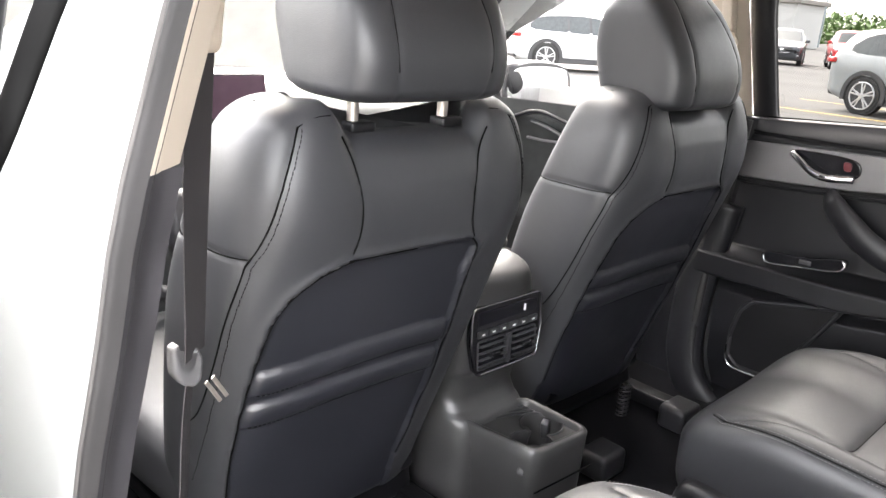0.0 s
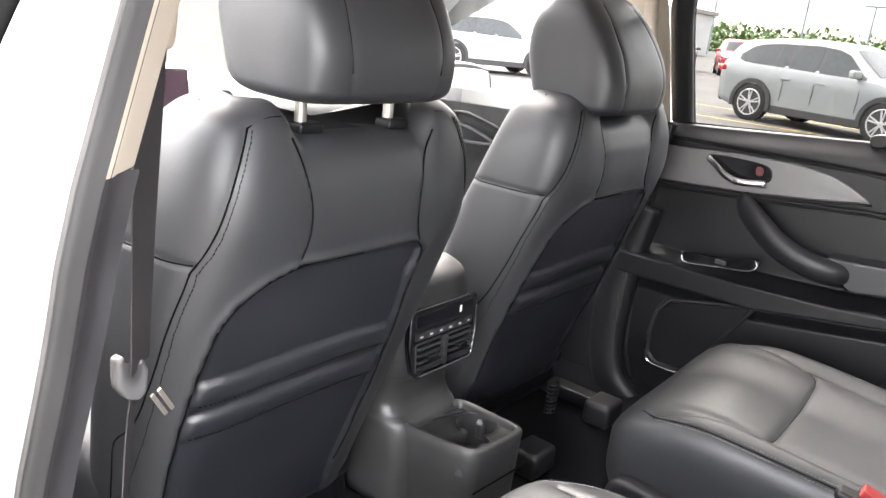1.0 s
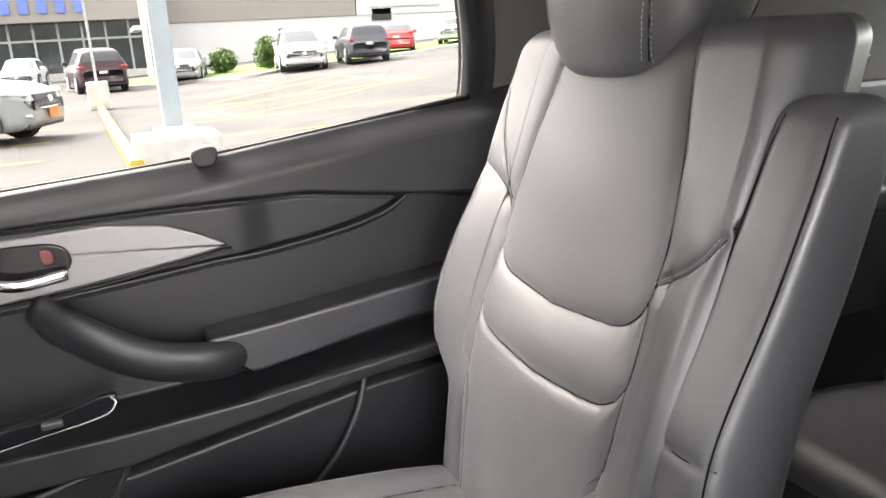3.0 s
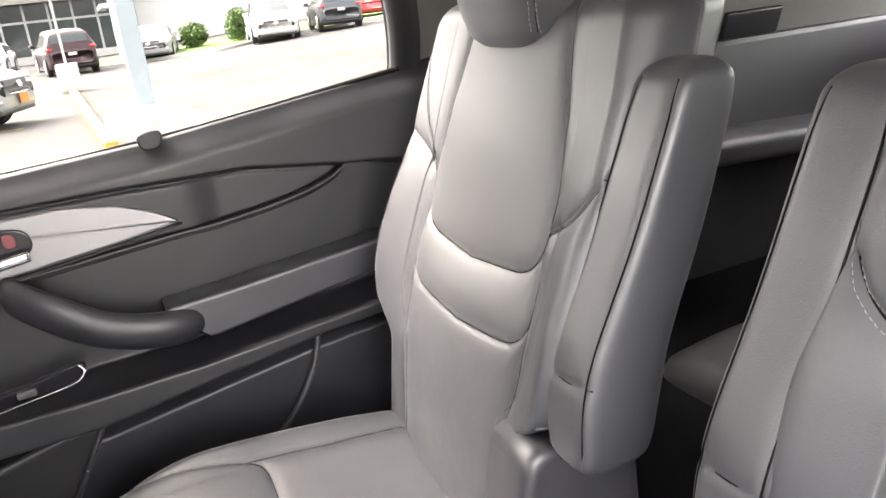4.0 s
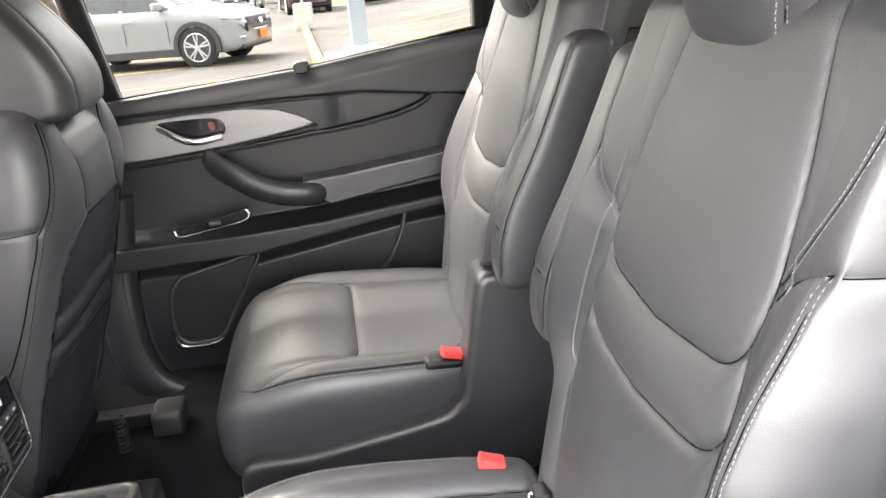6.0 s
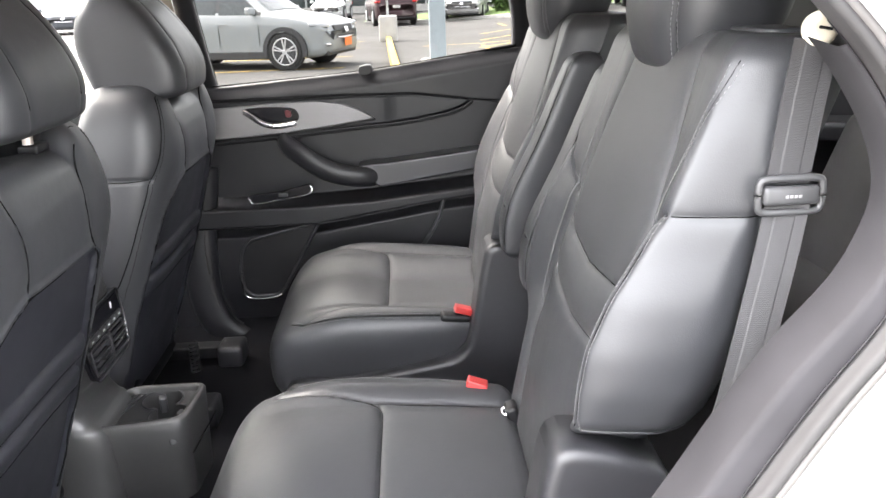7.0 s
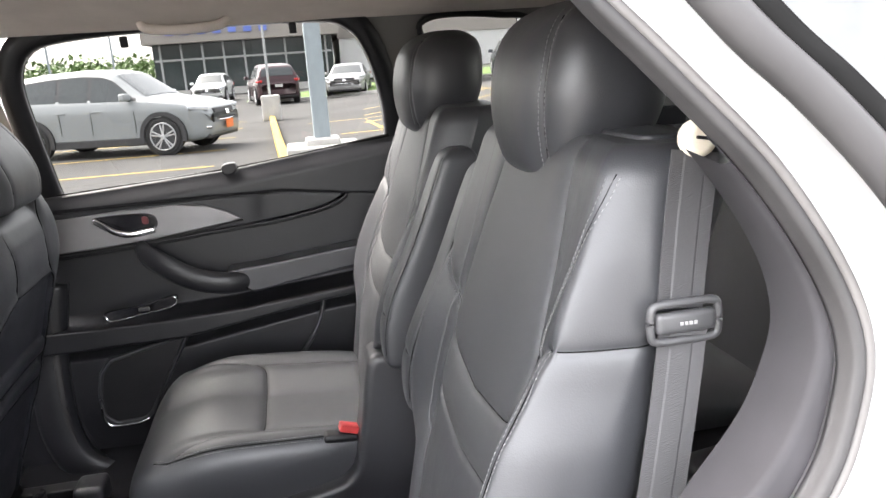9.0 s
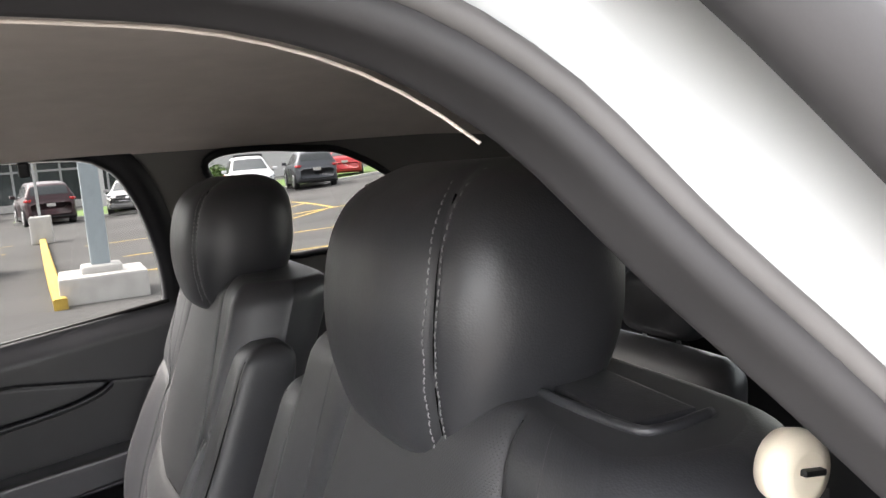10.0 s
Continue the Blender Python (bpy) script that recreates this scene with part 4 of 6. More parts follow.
# ---------------- second-row seats ----------------
def row_two_seat(cx, side, label):
    """A captain's seat of the second row. side: +1 at the far door, -1 at the near one; the arm rest is inboard, the recliner cover at the same hand of both."""
    seat = thing("captain_seat", label, "car seat", "second-row seats")
    bag, cord = ([], []), ([], [])
    tilt = (0.012, 0.014, 0.026, 0.026, 0.016, 0.012) if side < 0 else (0.0,) * 6
    front = lambda z: float(np.interp(z, (0.58, 0.655, 0.80, 0.93, 1.015, 1.10, 1.27, 1.33), (-0.488, -0.498, -0.518, -0.549, -0.580, -0.613, -0.670, -0.690)) - np.interp(z, (0.5, 0.66, 0.90, 0.95, 1.05, 1.30), tilt))
    rows = []
    swell = 1.0 if side < 0 else 0.55
    for z, cr, hw, rise, dr in ((0.585, 0.170, 0.185, 0.008, 0.07), (0.70, 0.178, 0.192, 0.012, 0.09), (0.855, 0.186, 0.198, 0.016, 0.115), (0.880, 0.214, 0.236, 0.024, 0.128), (0.90, 0.240, 0.262, 0.034, 0.130), (0.95, 0.250, 0.276, 0.047, 0.13), (1.0, 0.251, 0.278, 0.052, 0.13),
                                (1.06, 0.248, 0.274, 0.045, 0.13), (1.11, 0.243, 0.266, 0.031, 0.13), (1.16, 0.240, 0.262, 0.020, 0.13), (1.24, 0.236, 0.260, 0.012, 0.135), (1.335, 0.220, 0.248, 0.006, 0.145)):
        rows.append((z, cx, cr, hw, rise * swell, front(z), dr))
    body = Bolstered(rows, flat_side=1 if side < 0 else 0, flat=0.5)
    u, z = np.abs(body.u), body.z
    body.push(0.007 * np.exp(-(u / 0.12) ** 2) * np.exp(-((z - 0.975) / 0.036) ** 2), True)
    body.push(0.009 * np.exp(-(u / 0.12) ** 2) * np.exp(-((z - 0.82) / 0.09) ** 2), True)
    body.push(0.006 * np.exp(-(u / 0.11) ** 2) * np.exp(-((z - 1.14) / 0.10) ** 2), True)
    insert = [(0.116, 1.330), (0.124, 1.285), (0.146, 1.205), (0.160, 1.12), (0.159, 1.070), (0.154, 1.048), (0.140, 1.033), (0.115, 1.024), (0.0, 1.016)]
    second = [(0.165, 0.976), (0.156, 0.958), (0.135, 0.946), (0.10, 0.940), (0.0, 0.934)]
    lower = [(0.157, 1.060), (0.164, 1.015), (0.167, 0.965), (0.164, 0.90), (0.155, 0.80), (0.146, 0.70), (0.14, 0.62)]
    cross_in = [(0.159, 1.076), (0.178, 1.087), (0.205, 1.101), (0.230, 1.122), (0.244, 1.143)]
    cross_out = [(0.159, 1.090), (0.168, 1.108), (0.190, 1.128), (0.216, 1.142), (0.238, 1.152)]
    shoulder = [(0.166, 1.114), (0.182, 1.140), (0.200, 1.168), (0.219, 1.205), (0.230, 1.25), (0.235, 1.285), (0.234, 1.312)]
    crest = [(0.236, 1.150), (0.245, 1.09), (0.249, 1.03), (0.250, 0.96), (0.242, 0.905), (0.228, 0.892)]
    creases = [[(sg * a, b) for a, b in line] for sg in (-1, 1) for line in (insert, second, lower, cross_out if sg == side else cross_in)]
    body.groove(creases, True, 0.013, 0.0075)
    body.groove(creases, True, 0.0026, 0.0035)
    for line in creases:
        seams(cord, line, body, True, 0.0007, False)
    for line in (shoulder, crest):
        line = [(side * a, b) for a, b in line]
        body.groove(line, True, 0.0045, 0.0022)
        seams(cord, line, body, True, 0.0007, False)
    # the cross seam runs on round the sides
    for cols, sg in ((body.right, 1), (body.left, -1)):
        dent = 0.004 * np.exp(-np.abs(body.z[:, cols] - 1.153) / 0.006)
        body.x[:, cols] -= sg * dent
        v, f = sweep(body.round_side(1.153, sg, 0.0002), ring(0.0008, n=6), (0, 0, 1))
        cord[1].extend(tuple(q + len(cord[0]) for q in g) for g in f)
        cord[0].extend(v)
    verts, faces = body.verts(), body.faces()
    cu, cz, fr = body.u.reshape(-1), body.z.reshape(-1), body.front.reshape(-1)
    lim = np.interp(np.abs(cz), [0.925, 0.938, 0.97, 1.0, 1.045, 1.08, 1.25, 1.33], [0.0, 0.11, 0.162, 0.160, 0.156, 0.156, 0.134, 0.114])
    quilt = fr & (np.abs(cu) < lim) & (cz > 0.936)
    ids = [1 if quilt[f[0]] else 0 for f in faces]
    link("backrest", verts, faces, LEATHER, seat, mats=[LEATHER, PERF], mat_ids=ids)
    for sg in (-1, 1):
        tube("hem", body.round_side(0.892, sg, -0.001), 0.0028, LEATHER, seat, 40, 8)
        for line in (shoulder, crest) if sg == side else (cross_in,):
            m = [(sg * a, b) for a, b in line]
            stitches(bag, m, body, True, shift=0.0038)
            stitches(bag, m, body, True, shift=-0.0038)
    # cushion, built along its length and laid down
    bx, wide = (cx + 0.036, 0.026) if side < 0 else (cx, 0.0)
    base = Cushion([(0.0, bx, 0.200 + wide, 0.600, 0.10, 0.085), (0.12, bx, 0.222 + wide, 0.605, 0.11, 0.088), (0.28, bx, 0.232 + wide, 0.610, 0.115, 0.092), (0.42, bx, 0.230 + wide, 0.606, 0.115, 0.090), (0.52, bx, 0.215 + wide, 0.596, 0.115, 0.075)],
                   170, 300, 5.2, 0.065, 0.03)
    bu, bl = np.abs(base.u), base.z
    base.push(0.022 * step(bu, 0.13, 0.19) * (1 - step(bl, 0.30, 0.50)), True)
    if side > 0:
        base.push(0.034 * step(base.u, 0.02, 0.16) * (1 - step(bl, 0.43, 0.53)), True)
    base.push(0.020 * np.exp(-((bl - 0.36) / 0.085) ** 2) * np.exp(-(bu / 0.15) ** 2), True)
    cut = [(0.0, 0.238), (0.115, 0.238), (0.140, 0.243), (0.150, 0.262), (0.165, 0.33), (0.182, 0.39), (0.20, 0.43)]
    run = [(0.150, 0.262), (0.148, 0.15), (0.145, 0.02)]
    base.groove([cut, run], True, 0.012, 0.007, True)
    base.groove([cut, run], True, 0.0028, 0.0035, True)
    laid = ([], [])
    for line in (cut, run):
        seams(laid, line, base, True, 0.0008)
    cord[1].extend(tuple(q + len(cord[0]) for q in g[::-1]) for g in laid[1])
    cord[0].extend((x, -0.525 + z, y) for x, y, z in laid[0])
    vv = base.verts()
    vv = np.stack([vv[:, 0], -0.525 + vv[:, 2], vv[:, 1]], 1)
    link("seat_cushion", vv, [f[::-1] for f in base.faces()], LEATHER, seat)
    rim = [(0.196 + wide, 0.03), (0.206 + wide, 0.14), (0.212 + wide, 0.28), (0.208 + wide, 0.40), (0.190 + wide, 0.455)]
    edge_bag, edge_cord = ([], []), ([], [])
    seams(edge_cord, rim, base, True, 0.0014)
    for sg in (-1, 1):
        for shift in (-0.0045, 0.0045):
            stitches(edge_bag, [(sg * a, b) for a, b in rim], base, True, 0.0062, 0.0042, 0.0005, shift)
    for got, dst in ((edge_bag, bag), (edge_cord, cord)):
        dst[1].extend(tuple(q + len(dst[0]) for q in g[::-1]) for g in got[1])
        dst[0].extend((x, -0.525 + z, y) for x, y, z in got[0])
    # base, recliner cover and belt parts
    part("base", box((0.40, 0.46, 0.12), (cx, -0.29, 0.47), 0.02, (0, 0, 0), 3), DARK, seat)
    prof = soft_outline([(-0.06, 0.560), (-0.20, 0.572), (-0.40, 0.602), (-0.452, 0.622), (-0.470, 0.660), (-0.484, 0.74), (-0.500, 0.835), (-0.512, 0.868), (-0.540, 0.874), (-0.60, 0.858), (-0.648, 0.83), (-0.655, 0.78), (-0.66, 0.60), (-0.62, 0.47), (-0.30, 0.43), (-0.08, 0.45)], 130)
    bm = plate(prof, 0.085, 0.017, 5)
    for v in bm.verts:
        y, zz, d = v.co.x, v.co.y, v.co.z
        v.co = Vector((cx - 0.258 - d, y, zz))
    part("side_cover", bm, PLASTIC, seat, "black plastic recliner side cover", True)
    part("slide_rail", box((0.03, 0.62, 0.03), (cx - 0.205, -0.40, 0.435), 0.006), DARK, seat)
    part("slide_rail", box((0.03, 0.62, 0.03), (cx + 0.205, -0.40, 0.435), 0.006), DARK, seat)
    kx = cx - side * (0.200 if side > 0 else 0.226)
    part("buckle", box((0.026, 0.038, 0.015), (kx, -0.458, 0.706), 0.0025, (18, 0, 6 * side), 3), RED, seat, "red seat belt buckle", True)
    part("buckle_slot", box((0.018, 0.003, 0.003), (kx, -0.4385, 0.7035), 0.0008, (18, 0, 6 * side)), DARK, seat)
    # Near-black block stands for the shaded hole that the buckle sits in.
    part("buckle_recess_shade", box((0.034, 0.070, 0.018), (kx, -0.440, 0.690), 0.008, (8, 0, 6 * side), 3), DARK, seat, "", True)
    for sg in (-1, 1):
        ax, ay = cx + sg * 0.150, front(0.68) + 0.010
        part("anchor_pocket", box((0.036, 0.022, 0.044), (ax, ay - 0.008, 0.684), 0.008, (-18, 0, 0), 3), DARK, seat, "", True)
        tube("anchor_bar", [(ax - 0.010, ay - 0.002, 0.694), (ax - 0.010, ay + 0.010, 0.690), (ax + 0.010, ay + 0.010, 0.690), (ax + 0.010, ay - 0.002, 0.694)], 0.0032, CHROME, seat, 24, 8)
    # arm rest, folded up along the inboard side: a flat slab with piped edges
    ax = cx - side * 0.283
    back = 0.012 if side < 0 else 0.0
    mids = ((0.858, -0.575, 0.030, 0.034), (0.885, -0.581, 0.046, 0.038), (0.94, -0.588, 0.052, 0.040), (1.00, -0.604, 0.051, 0.040), (1.10, -0.648, 0.046, 0.040), (1.18, -0.678, 0.042, 0.040), (1.235, -0.697, 0.038, 0.039), (1.268, -0.706, 0.030, 0.036))
    arm = Cushion([(z, ax, w, y - back, d, d) for z, y, d, w in mids], 110, 180, 5.5, 0.022, 0.022)
    for edge in (-0.031, 0.031):
        line = [(edge * 0.7, 0.866), (edge, 0.90), (edge, 1.0), (edge, 1.15), (edge * 0.96, 1.22), (edge * 0.85, 1.252)]
        arm.groove(line, True, 0.004, 0.0028)
        seams(cord, line, arm, True, 0.0010, False)
    arm.groove([(-0.05, 0.968), (0.05, 0.968)], True, 0.005, 0.003)
    seams(cord, [(-0.036, 0.968), (0.0, 0.966), (0.036, 0.968)], arm, True, 0.001, False)
    link("arm_rest", arm.verts(), arm.faces(), LEATHER, seat, "padded leather arm rest folded up")
    # headrest
    hx, hy = (-0.362, -0.757) if side < 0 else (0.396, -0.730)
    head = Cushion([(1.274, hx, 0.086, hy + 0.020, 0.056, 0.050), (1.296, hx, 0.108, hy + 0.014, 0.070, 0.066), (1.33, hx, 0.128, hy + 0.006, 0.082, 0.082), (1.365, hx, 0.139, hy, 0.088, 0.090), (1.40, hx, 0.141, hy - 0.004, 0.088, 0.090), (1.435, hx, 0.135, hy - 0.008, 0.084, 0.084), (1.462, hx, 0.120, hy - 0.012, 0.072, 0.070), (1.482, hx, 0.094, hy - 0.016, 0.056, 0.052)],
                   120, 220, 2.9, 0.030, 0.024)
    line = [(0.078, 1.270), (0.086, 1.296), (0.096, 1.335), (0.100, 1.37), (0.101, 1.41), (0.097, 1.44), (0.088, 1.462), (0.072, 1.476)]
    head.groove(line, True, 0.013, 0.006, True)
    head.groove(line, True, 0.003, 0.003, True)
    seams(cord, line[1:-1], head, True, 0.0009, True)
    sew(cord, GROOVE, seat, "dark sewn seams")
    link("headrest", head.verts(), head.faces(), LEATHER, seat)
    for sg in (-1, 1):
        m = [(sg * a, b) for a, b in line[1:]]
        stitches(bag, m, head, True, 0.006, 0.0042, 0.0005, shift=0.0048)
        stitches(bag, m, head, True, 0.006, 0.0042, 0.0005, shift=-0.0048)
        x = hx + sg * 0.07
        tube("post", [(x, hy, 1.33), (x, hy, 1.28), (x, hy + 0.01, 1.22)], 0.007, CHROME, seat, 8, 12)
    tagged(link("stitching", *bag, THREAD, seat, "light grey double stitching"), kind="stuff")
    # release strap on the outboard shoulder
    gx, gy = cx + side * 0.125, front(1.335) - 0.072
    part("release_flap", box((0.110, 0.046, 0.005), (gx, gy, 1.3365), 0.002, (0, 0, side * 6), 3), LEATHER, seat, "flat leather release strap", True)
    tube("strap_edge", [(gx + a, gy + b, 1.3365) for a, b in ((-0.062, -0.022), (-0.064, 0.016), (-0.045, 0.028), (0.045, 0.028), (0.064, 0.016), (0.062, -0.022))], 0.0035, LEATHER, seat, 50, 8)
    return seat


row_two_seat(0.378, 1, "black leather captain's seat with perforated insert, beside the far door")
row_two_seat(-0.395, -1, "black leather captain's seat with perforated insert, beside the open door")

# ---------------- rear seat belt at the near pillar ----------------
belt = thing("seat_belt", "grey seat belt hanging from an ivory guide ring", "seat belt")
strap = [(0.0225, 0.0010), (0.011, 0.0004), (0.009, 0.0010), (-0.009, 0.0010), (-0.011, 0.0004), (-0.0225, 0.0010), (-0.0225, -0.0010), (-0.011, -0.0004), (-0.009, -0.0010), (0.009, -0.0010), (0.011, -0.0004), (0.0225, -0.0010)]
v, f = sweep(smooth_path([(-0.665, -0.757, 1.332), (-0.669, -0.748, 1.27), (-0.667, -0.742, 1.19)], 16), strap, (0, 1, 0))
link("upper_strap", v, f, WEB, belt, "", False)
v, f = sweep(smooth_path([(-0.672, -0.744, 1.185), (-0.678, -0.728, 1.08), (-0.694, -0.690, 0.90), (-0.706, -0.62, 0.60)], 24), strap, (0.12, 1, 0))
link("lower_strap", v, f, WEB, belt, "", False)
bm = box((0.012, 0.058, 0.020), (-0.674, -0.743, 1.180), 0.006, (0, 4, 0), 3)
part("adjuster", bm, BELTPLASTIC, belt, "grey plastic belt adjuster", True)
tube("adjuster_loop", [(-0.674, -0.743 + a, 1.180 + c) for a, c in ((0.033, 0.008), (0.028, 0.017), (0.0, 0.018), (-0.028, 0.017), (-0.033, 0.008), (-0.033, -0.008), (-0.028, -0.017), (0.0, -0.018), (0.028, -0.017), (0.033, -0.008))], 0.0042, BELTPLASTIC, belt, 70, 8, True)
for k in range(4):
    part("print_bar", box((0.001, 0.003, 0.003), (-0.6808, -0.737 - 0.0045 * k, 1.180), 0), THREAD, belt)
part("guide_ring", disc(0.0175, 0.017, (-0.664, -0.759, 1.343), (0, 90, 0), 36, bevel=0.008), IVORY, belt, "ivory belt guide ring", True)
part("guide_slot", box((0.004, 0.013, 0.003), (-0.6735, -0.760, 1.344), 0.001, (10, 0, 0)), DARK, belt)

# ---------------- front seat belt at the near pillar ----------------
fb = thing("seat_belt", "dark front seat belt with a parked tongue", "seat belt")
strap2 = [(0.023, 0.0008), (0.023, -0.0008), (-0.023, -0.0008), (-0.023, 0.0008)]
v, f = sweep(smooth_path([(-0.690, 0.115, 1.290), (-0.690, 0.12, 1.23), (-0.690, 0.13, 1.113), (-0.690, 0.14, 0.960)], 24), strap2, np.array([(1, 0.45 + 0.35 * k / 23, 0) for k in range(24)]))
link("strap", v, f, WEBDARK, fb, "", False)
v, f = sweep(smooth_path([(-0.692, 0.142, 0.955), (-0.70, 0.148, 0.86), (-0.71, 0.155, 0.60)], 16), [(0.5 * a, b) for a, b in strap2], (1, 0.9, 0))
link("lower_strap", v, f, WEBDARK, fb, "", False)
bm = plate(round_poly([(-0.0195, 0.026), (-0.011, 0.029), (-0.007, 0.002), (0.001, -0.005), (0.004, 0.014), (0.011, 0.019), (0.0185, 0.004), (0.016, -0.022), (0.006, -0.029), (-0.008, -0.022), (-0.019, -0.006)], 0.004, 4), 0.013, 0.005, 4)
bmesh.ops.transform(bm, matrix=pose(-0.699, 0.134, 0.951, 90, 0, 8), verts=bm.verts)
part("tongue_grip", bm, GRIP, fb, "light grey plastic tongue grip", True)
for s in (0.0, 0.008):
    part("tongue_plate", box((0.005, 0.003, 0.036), (-0.674 + s, 0.130, 0.914 + 0.5 * s), 0.001, (0, -32, 10)), STEEL, fb)
part("guide", box((0.055, 0.03, 0.075), (-0.690, 0.118, 1.325), 0.013, (0, 8, 20), 3), BEIGE, fb, "beige belt guide", True)

# ---------------- centre console ----------------
con = thing("centre_console", "black centre console with rear vents and cup holders", "car console")
cc = -0.020
tower = Cushion([(0.44, cc - 0.01, 0.104, 0.42, 0.185, 0.25), (0.595, cc - 0.008, 0.103, 0.42, 0.175, 0.25), (0.625, cc - 0.006, 0.102, 0.42, 0.150, 0.25), (0.650, cc - 0.006, 0.102, 0.42, 0.134, 0.25), (0.690, cc - 0.005, 0.103, 0.42, 0.140, 0.25), (0.720, cc - 0.004, 0.105, 0.42, 0.154, 0.25), (0.82, cc, 0.106, 0.43, 0.170, 0.25), (0.880, cc, 0.106, 0.44, 0.168, 0.25), (0.908, cc, 0.100, 0.45, 0.15, 0.25)], 90, 150, 5.0, 0.03, 0.01)
link("tower", tower.verts(), tower.faces(), CONSOLE, con)
# Paler material than the tower: the light on the lid's top is in its colour.
part("arm_lid", box((0.185, 0.34, 0.020), (cc, 0.52, 0.914), 0.008, (0, 0, 0), 3), QTRIM, con, "", True)
# vent panel: a leaning plate with a dark chrome rim
def on_vent(x, z, out=0.0):
    return (cc + x, 0.258 - out - 0.08 * (0.84 - z), z)


VENT = round_poly([(-0.094, 0.842), (0.094, 0.842), (0.097, 0.775), (0.084, 0.714), (-0.084, 0.714), (-0.097, 0.775)], 0.014)
bm = plate(VENT, 0.012, 0.002)
for v in bm.verts:
    x, z, d = v.co
    v.co = Vector(on_vent(x, z, d))
part("vent_face", bm, PIANO, con, "gloss black vent panel", True)
v, f = sweep([on_vent(x, z, 0.001) for x, z in VENT], ring(0.0022, n=8), (0, 1, 0), True)
link("vent_rim", v, f, GUNMETAL, con, "dark chrome rim")
for sg in (-1, 1):
    v, f = sweep([on_vent(sg * 0.044 + x, z, 0.001) for x, z in round_poly([(-0.036, 0.778), (0.036, 0.778), (0.036, 0.724), (-0.036, 0.724)], 0.006)], ring(0.0018, n=6), (0, 1, 0), True)
    link("outlet_frame", v, f, PLASTIC, con)
    for k in range(4):
        z = 0.769 - 0.0125 * k
        part("vent_slat", box((0.068, 0.012, 0.0035), on_vent(sg * 0.044, z, 0.003), 0.001, (-22, 0, 0)), PLASTIC, con)
    part("vent_tab", box((0.024, 0.014, 0.008), on_vent(sg * 0.044, 0.752, 0.008), 0.002), GUNMETAL, con)
part("vent_divider", box((0.010, 0.010, 0.058), on_vent(0, 0.750, 0.002), 0.003), PLASTIC, con)
for k in range(6):
    button = part("climate_button", box((0.0255, 0.006, 0.013), on_vent(-0.069 + 0.0276 * k, 0.792, 0.001), 0.0015), PLASTIC, con)
    part("button_mark", box((0.007, 0.001, 0.003), on_vent(-0.069 + 0.0276 * k, 0.792, 0.0045), 0), MARK, button)
part("display", box((0.160, 0.003, 0.026), on_vent(0, 0.820, 0.0005), 0.001), PIANO, con)
part("display_mark", box((0.005, 0.001, 0.013), on_vent(0.045, 0.820, 0.0025), 0), MARK, con)
# cup holder tray: a rounded block with a sunk deck and two merging wells
TRAY = [(-0.108, 0.310), (0.068, 0.262), (0.070, 0.098), (-0.082, 0.108)]
rim_z = 0.618
steps = [(0.0, 0.432, 0.03), (0.0, 0.590, 0.03), (0.001, rim_z - 0.006, 0.03), (-0.003, rim_z - 0.0015, 0.03), (-0.008, rim_z, 0.028), (-0.013, rim_z - 0.001, 0.026), (-0.016, rim_z - 0.006, 0.024), (-0.018, rim_z - 0.014, 0.022)]
centre = np.mean(TRAY, axis=0)
vs = []
for grow, z, r in steps:
    o = np.array(round_poly(TRAY, r, 7))
    d = o - centre
    k = 0.94 if z < 0.5 else 1.0
    o = centre + d * (1 + grow / np.linalg.norm(d, axis=1))[:, None] * k
    vs += [(x, y, z) for x, y in o]
n = len(vs) // len(steps)
fs = [(i * n + a, i * n + (a + 1) % n, (i + 1) * n + (a + 1) % n, (i + 1) * n + a) for i in range(len(steps) - 1) for a in range(n)]
link("cup_tray", vs, fs, CONSOLE, con, "cup holder tray")
deck_edge = np.array([v[:2] for v in vs[-n:]])
wells = np.array([(-0.044, 0.150), (0.022, 0.182)])
mid = wells.mean(0)
R = 0.0415
m = 120
hole, rim2 = [], []
for a in np.linspace(0, 2 * math.pi, m, endpoint=False):
    d = np.array((math.cos(a), math.sin(a)))
    far = 0
    for w in wells:
        b = d @ (w - mid)
        far = max(far, b + math.sqrt(max(0, b * b - (w - mid) @ (w - mid) + R * R)))
    hole.append(mid + d * far)
    e = deck_edge - mid
    ang = np.abs(np.angle(np.exp(1j * (np.arctan2(e[:, 1], e[:, 0]) - a))))
    p, q = np.argsort(ang)[:2]
    rim2.append(deck_edge[p] if ang[p] < 1e-3 else deck_edge[p] + (deck_edge[q] - deck_edge[p]) * ang[p] / (ang[p] + ang[q] + 1e-9))
zd = rim_z - 0.014
vs, rows = [], []
for pts, z, k in ((rim2, zd, 1.0), (hole, zd, 1.03), (hole, zd - 0.001, 1.01), (hole, zd - 0.005, 1.0), (hole, zd - 0.066, 0.93)):
    vs += [(mid[0] + (p[0] - mid[0]) * k, mid[1] + (p[1] - mid[1]) * k, z) for p in pts]
fs = [(i * m + a, i * m + (a + 1) % m, (i + 1) * m + (a + 1) % m, (i + 1) * m + a) for i in range(4) for a in range(m)] + [tuple(range(4 * m, 5 * m))]
link("cup_well", vs, fs, CONSOLE, con, "double cup well with merging rims", False)
v, f = sweep([(p[0], p[1], zd + 0.001) for p in hole], ring(0.0022, n=6), (0, 0, 1), True)
link("well_lip", v, f, PLASTIC, con)
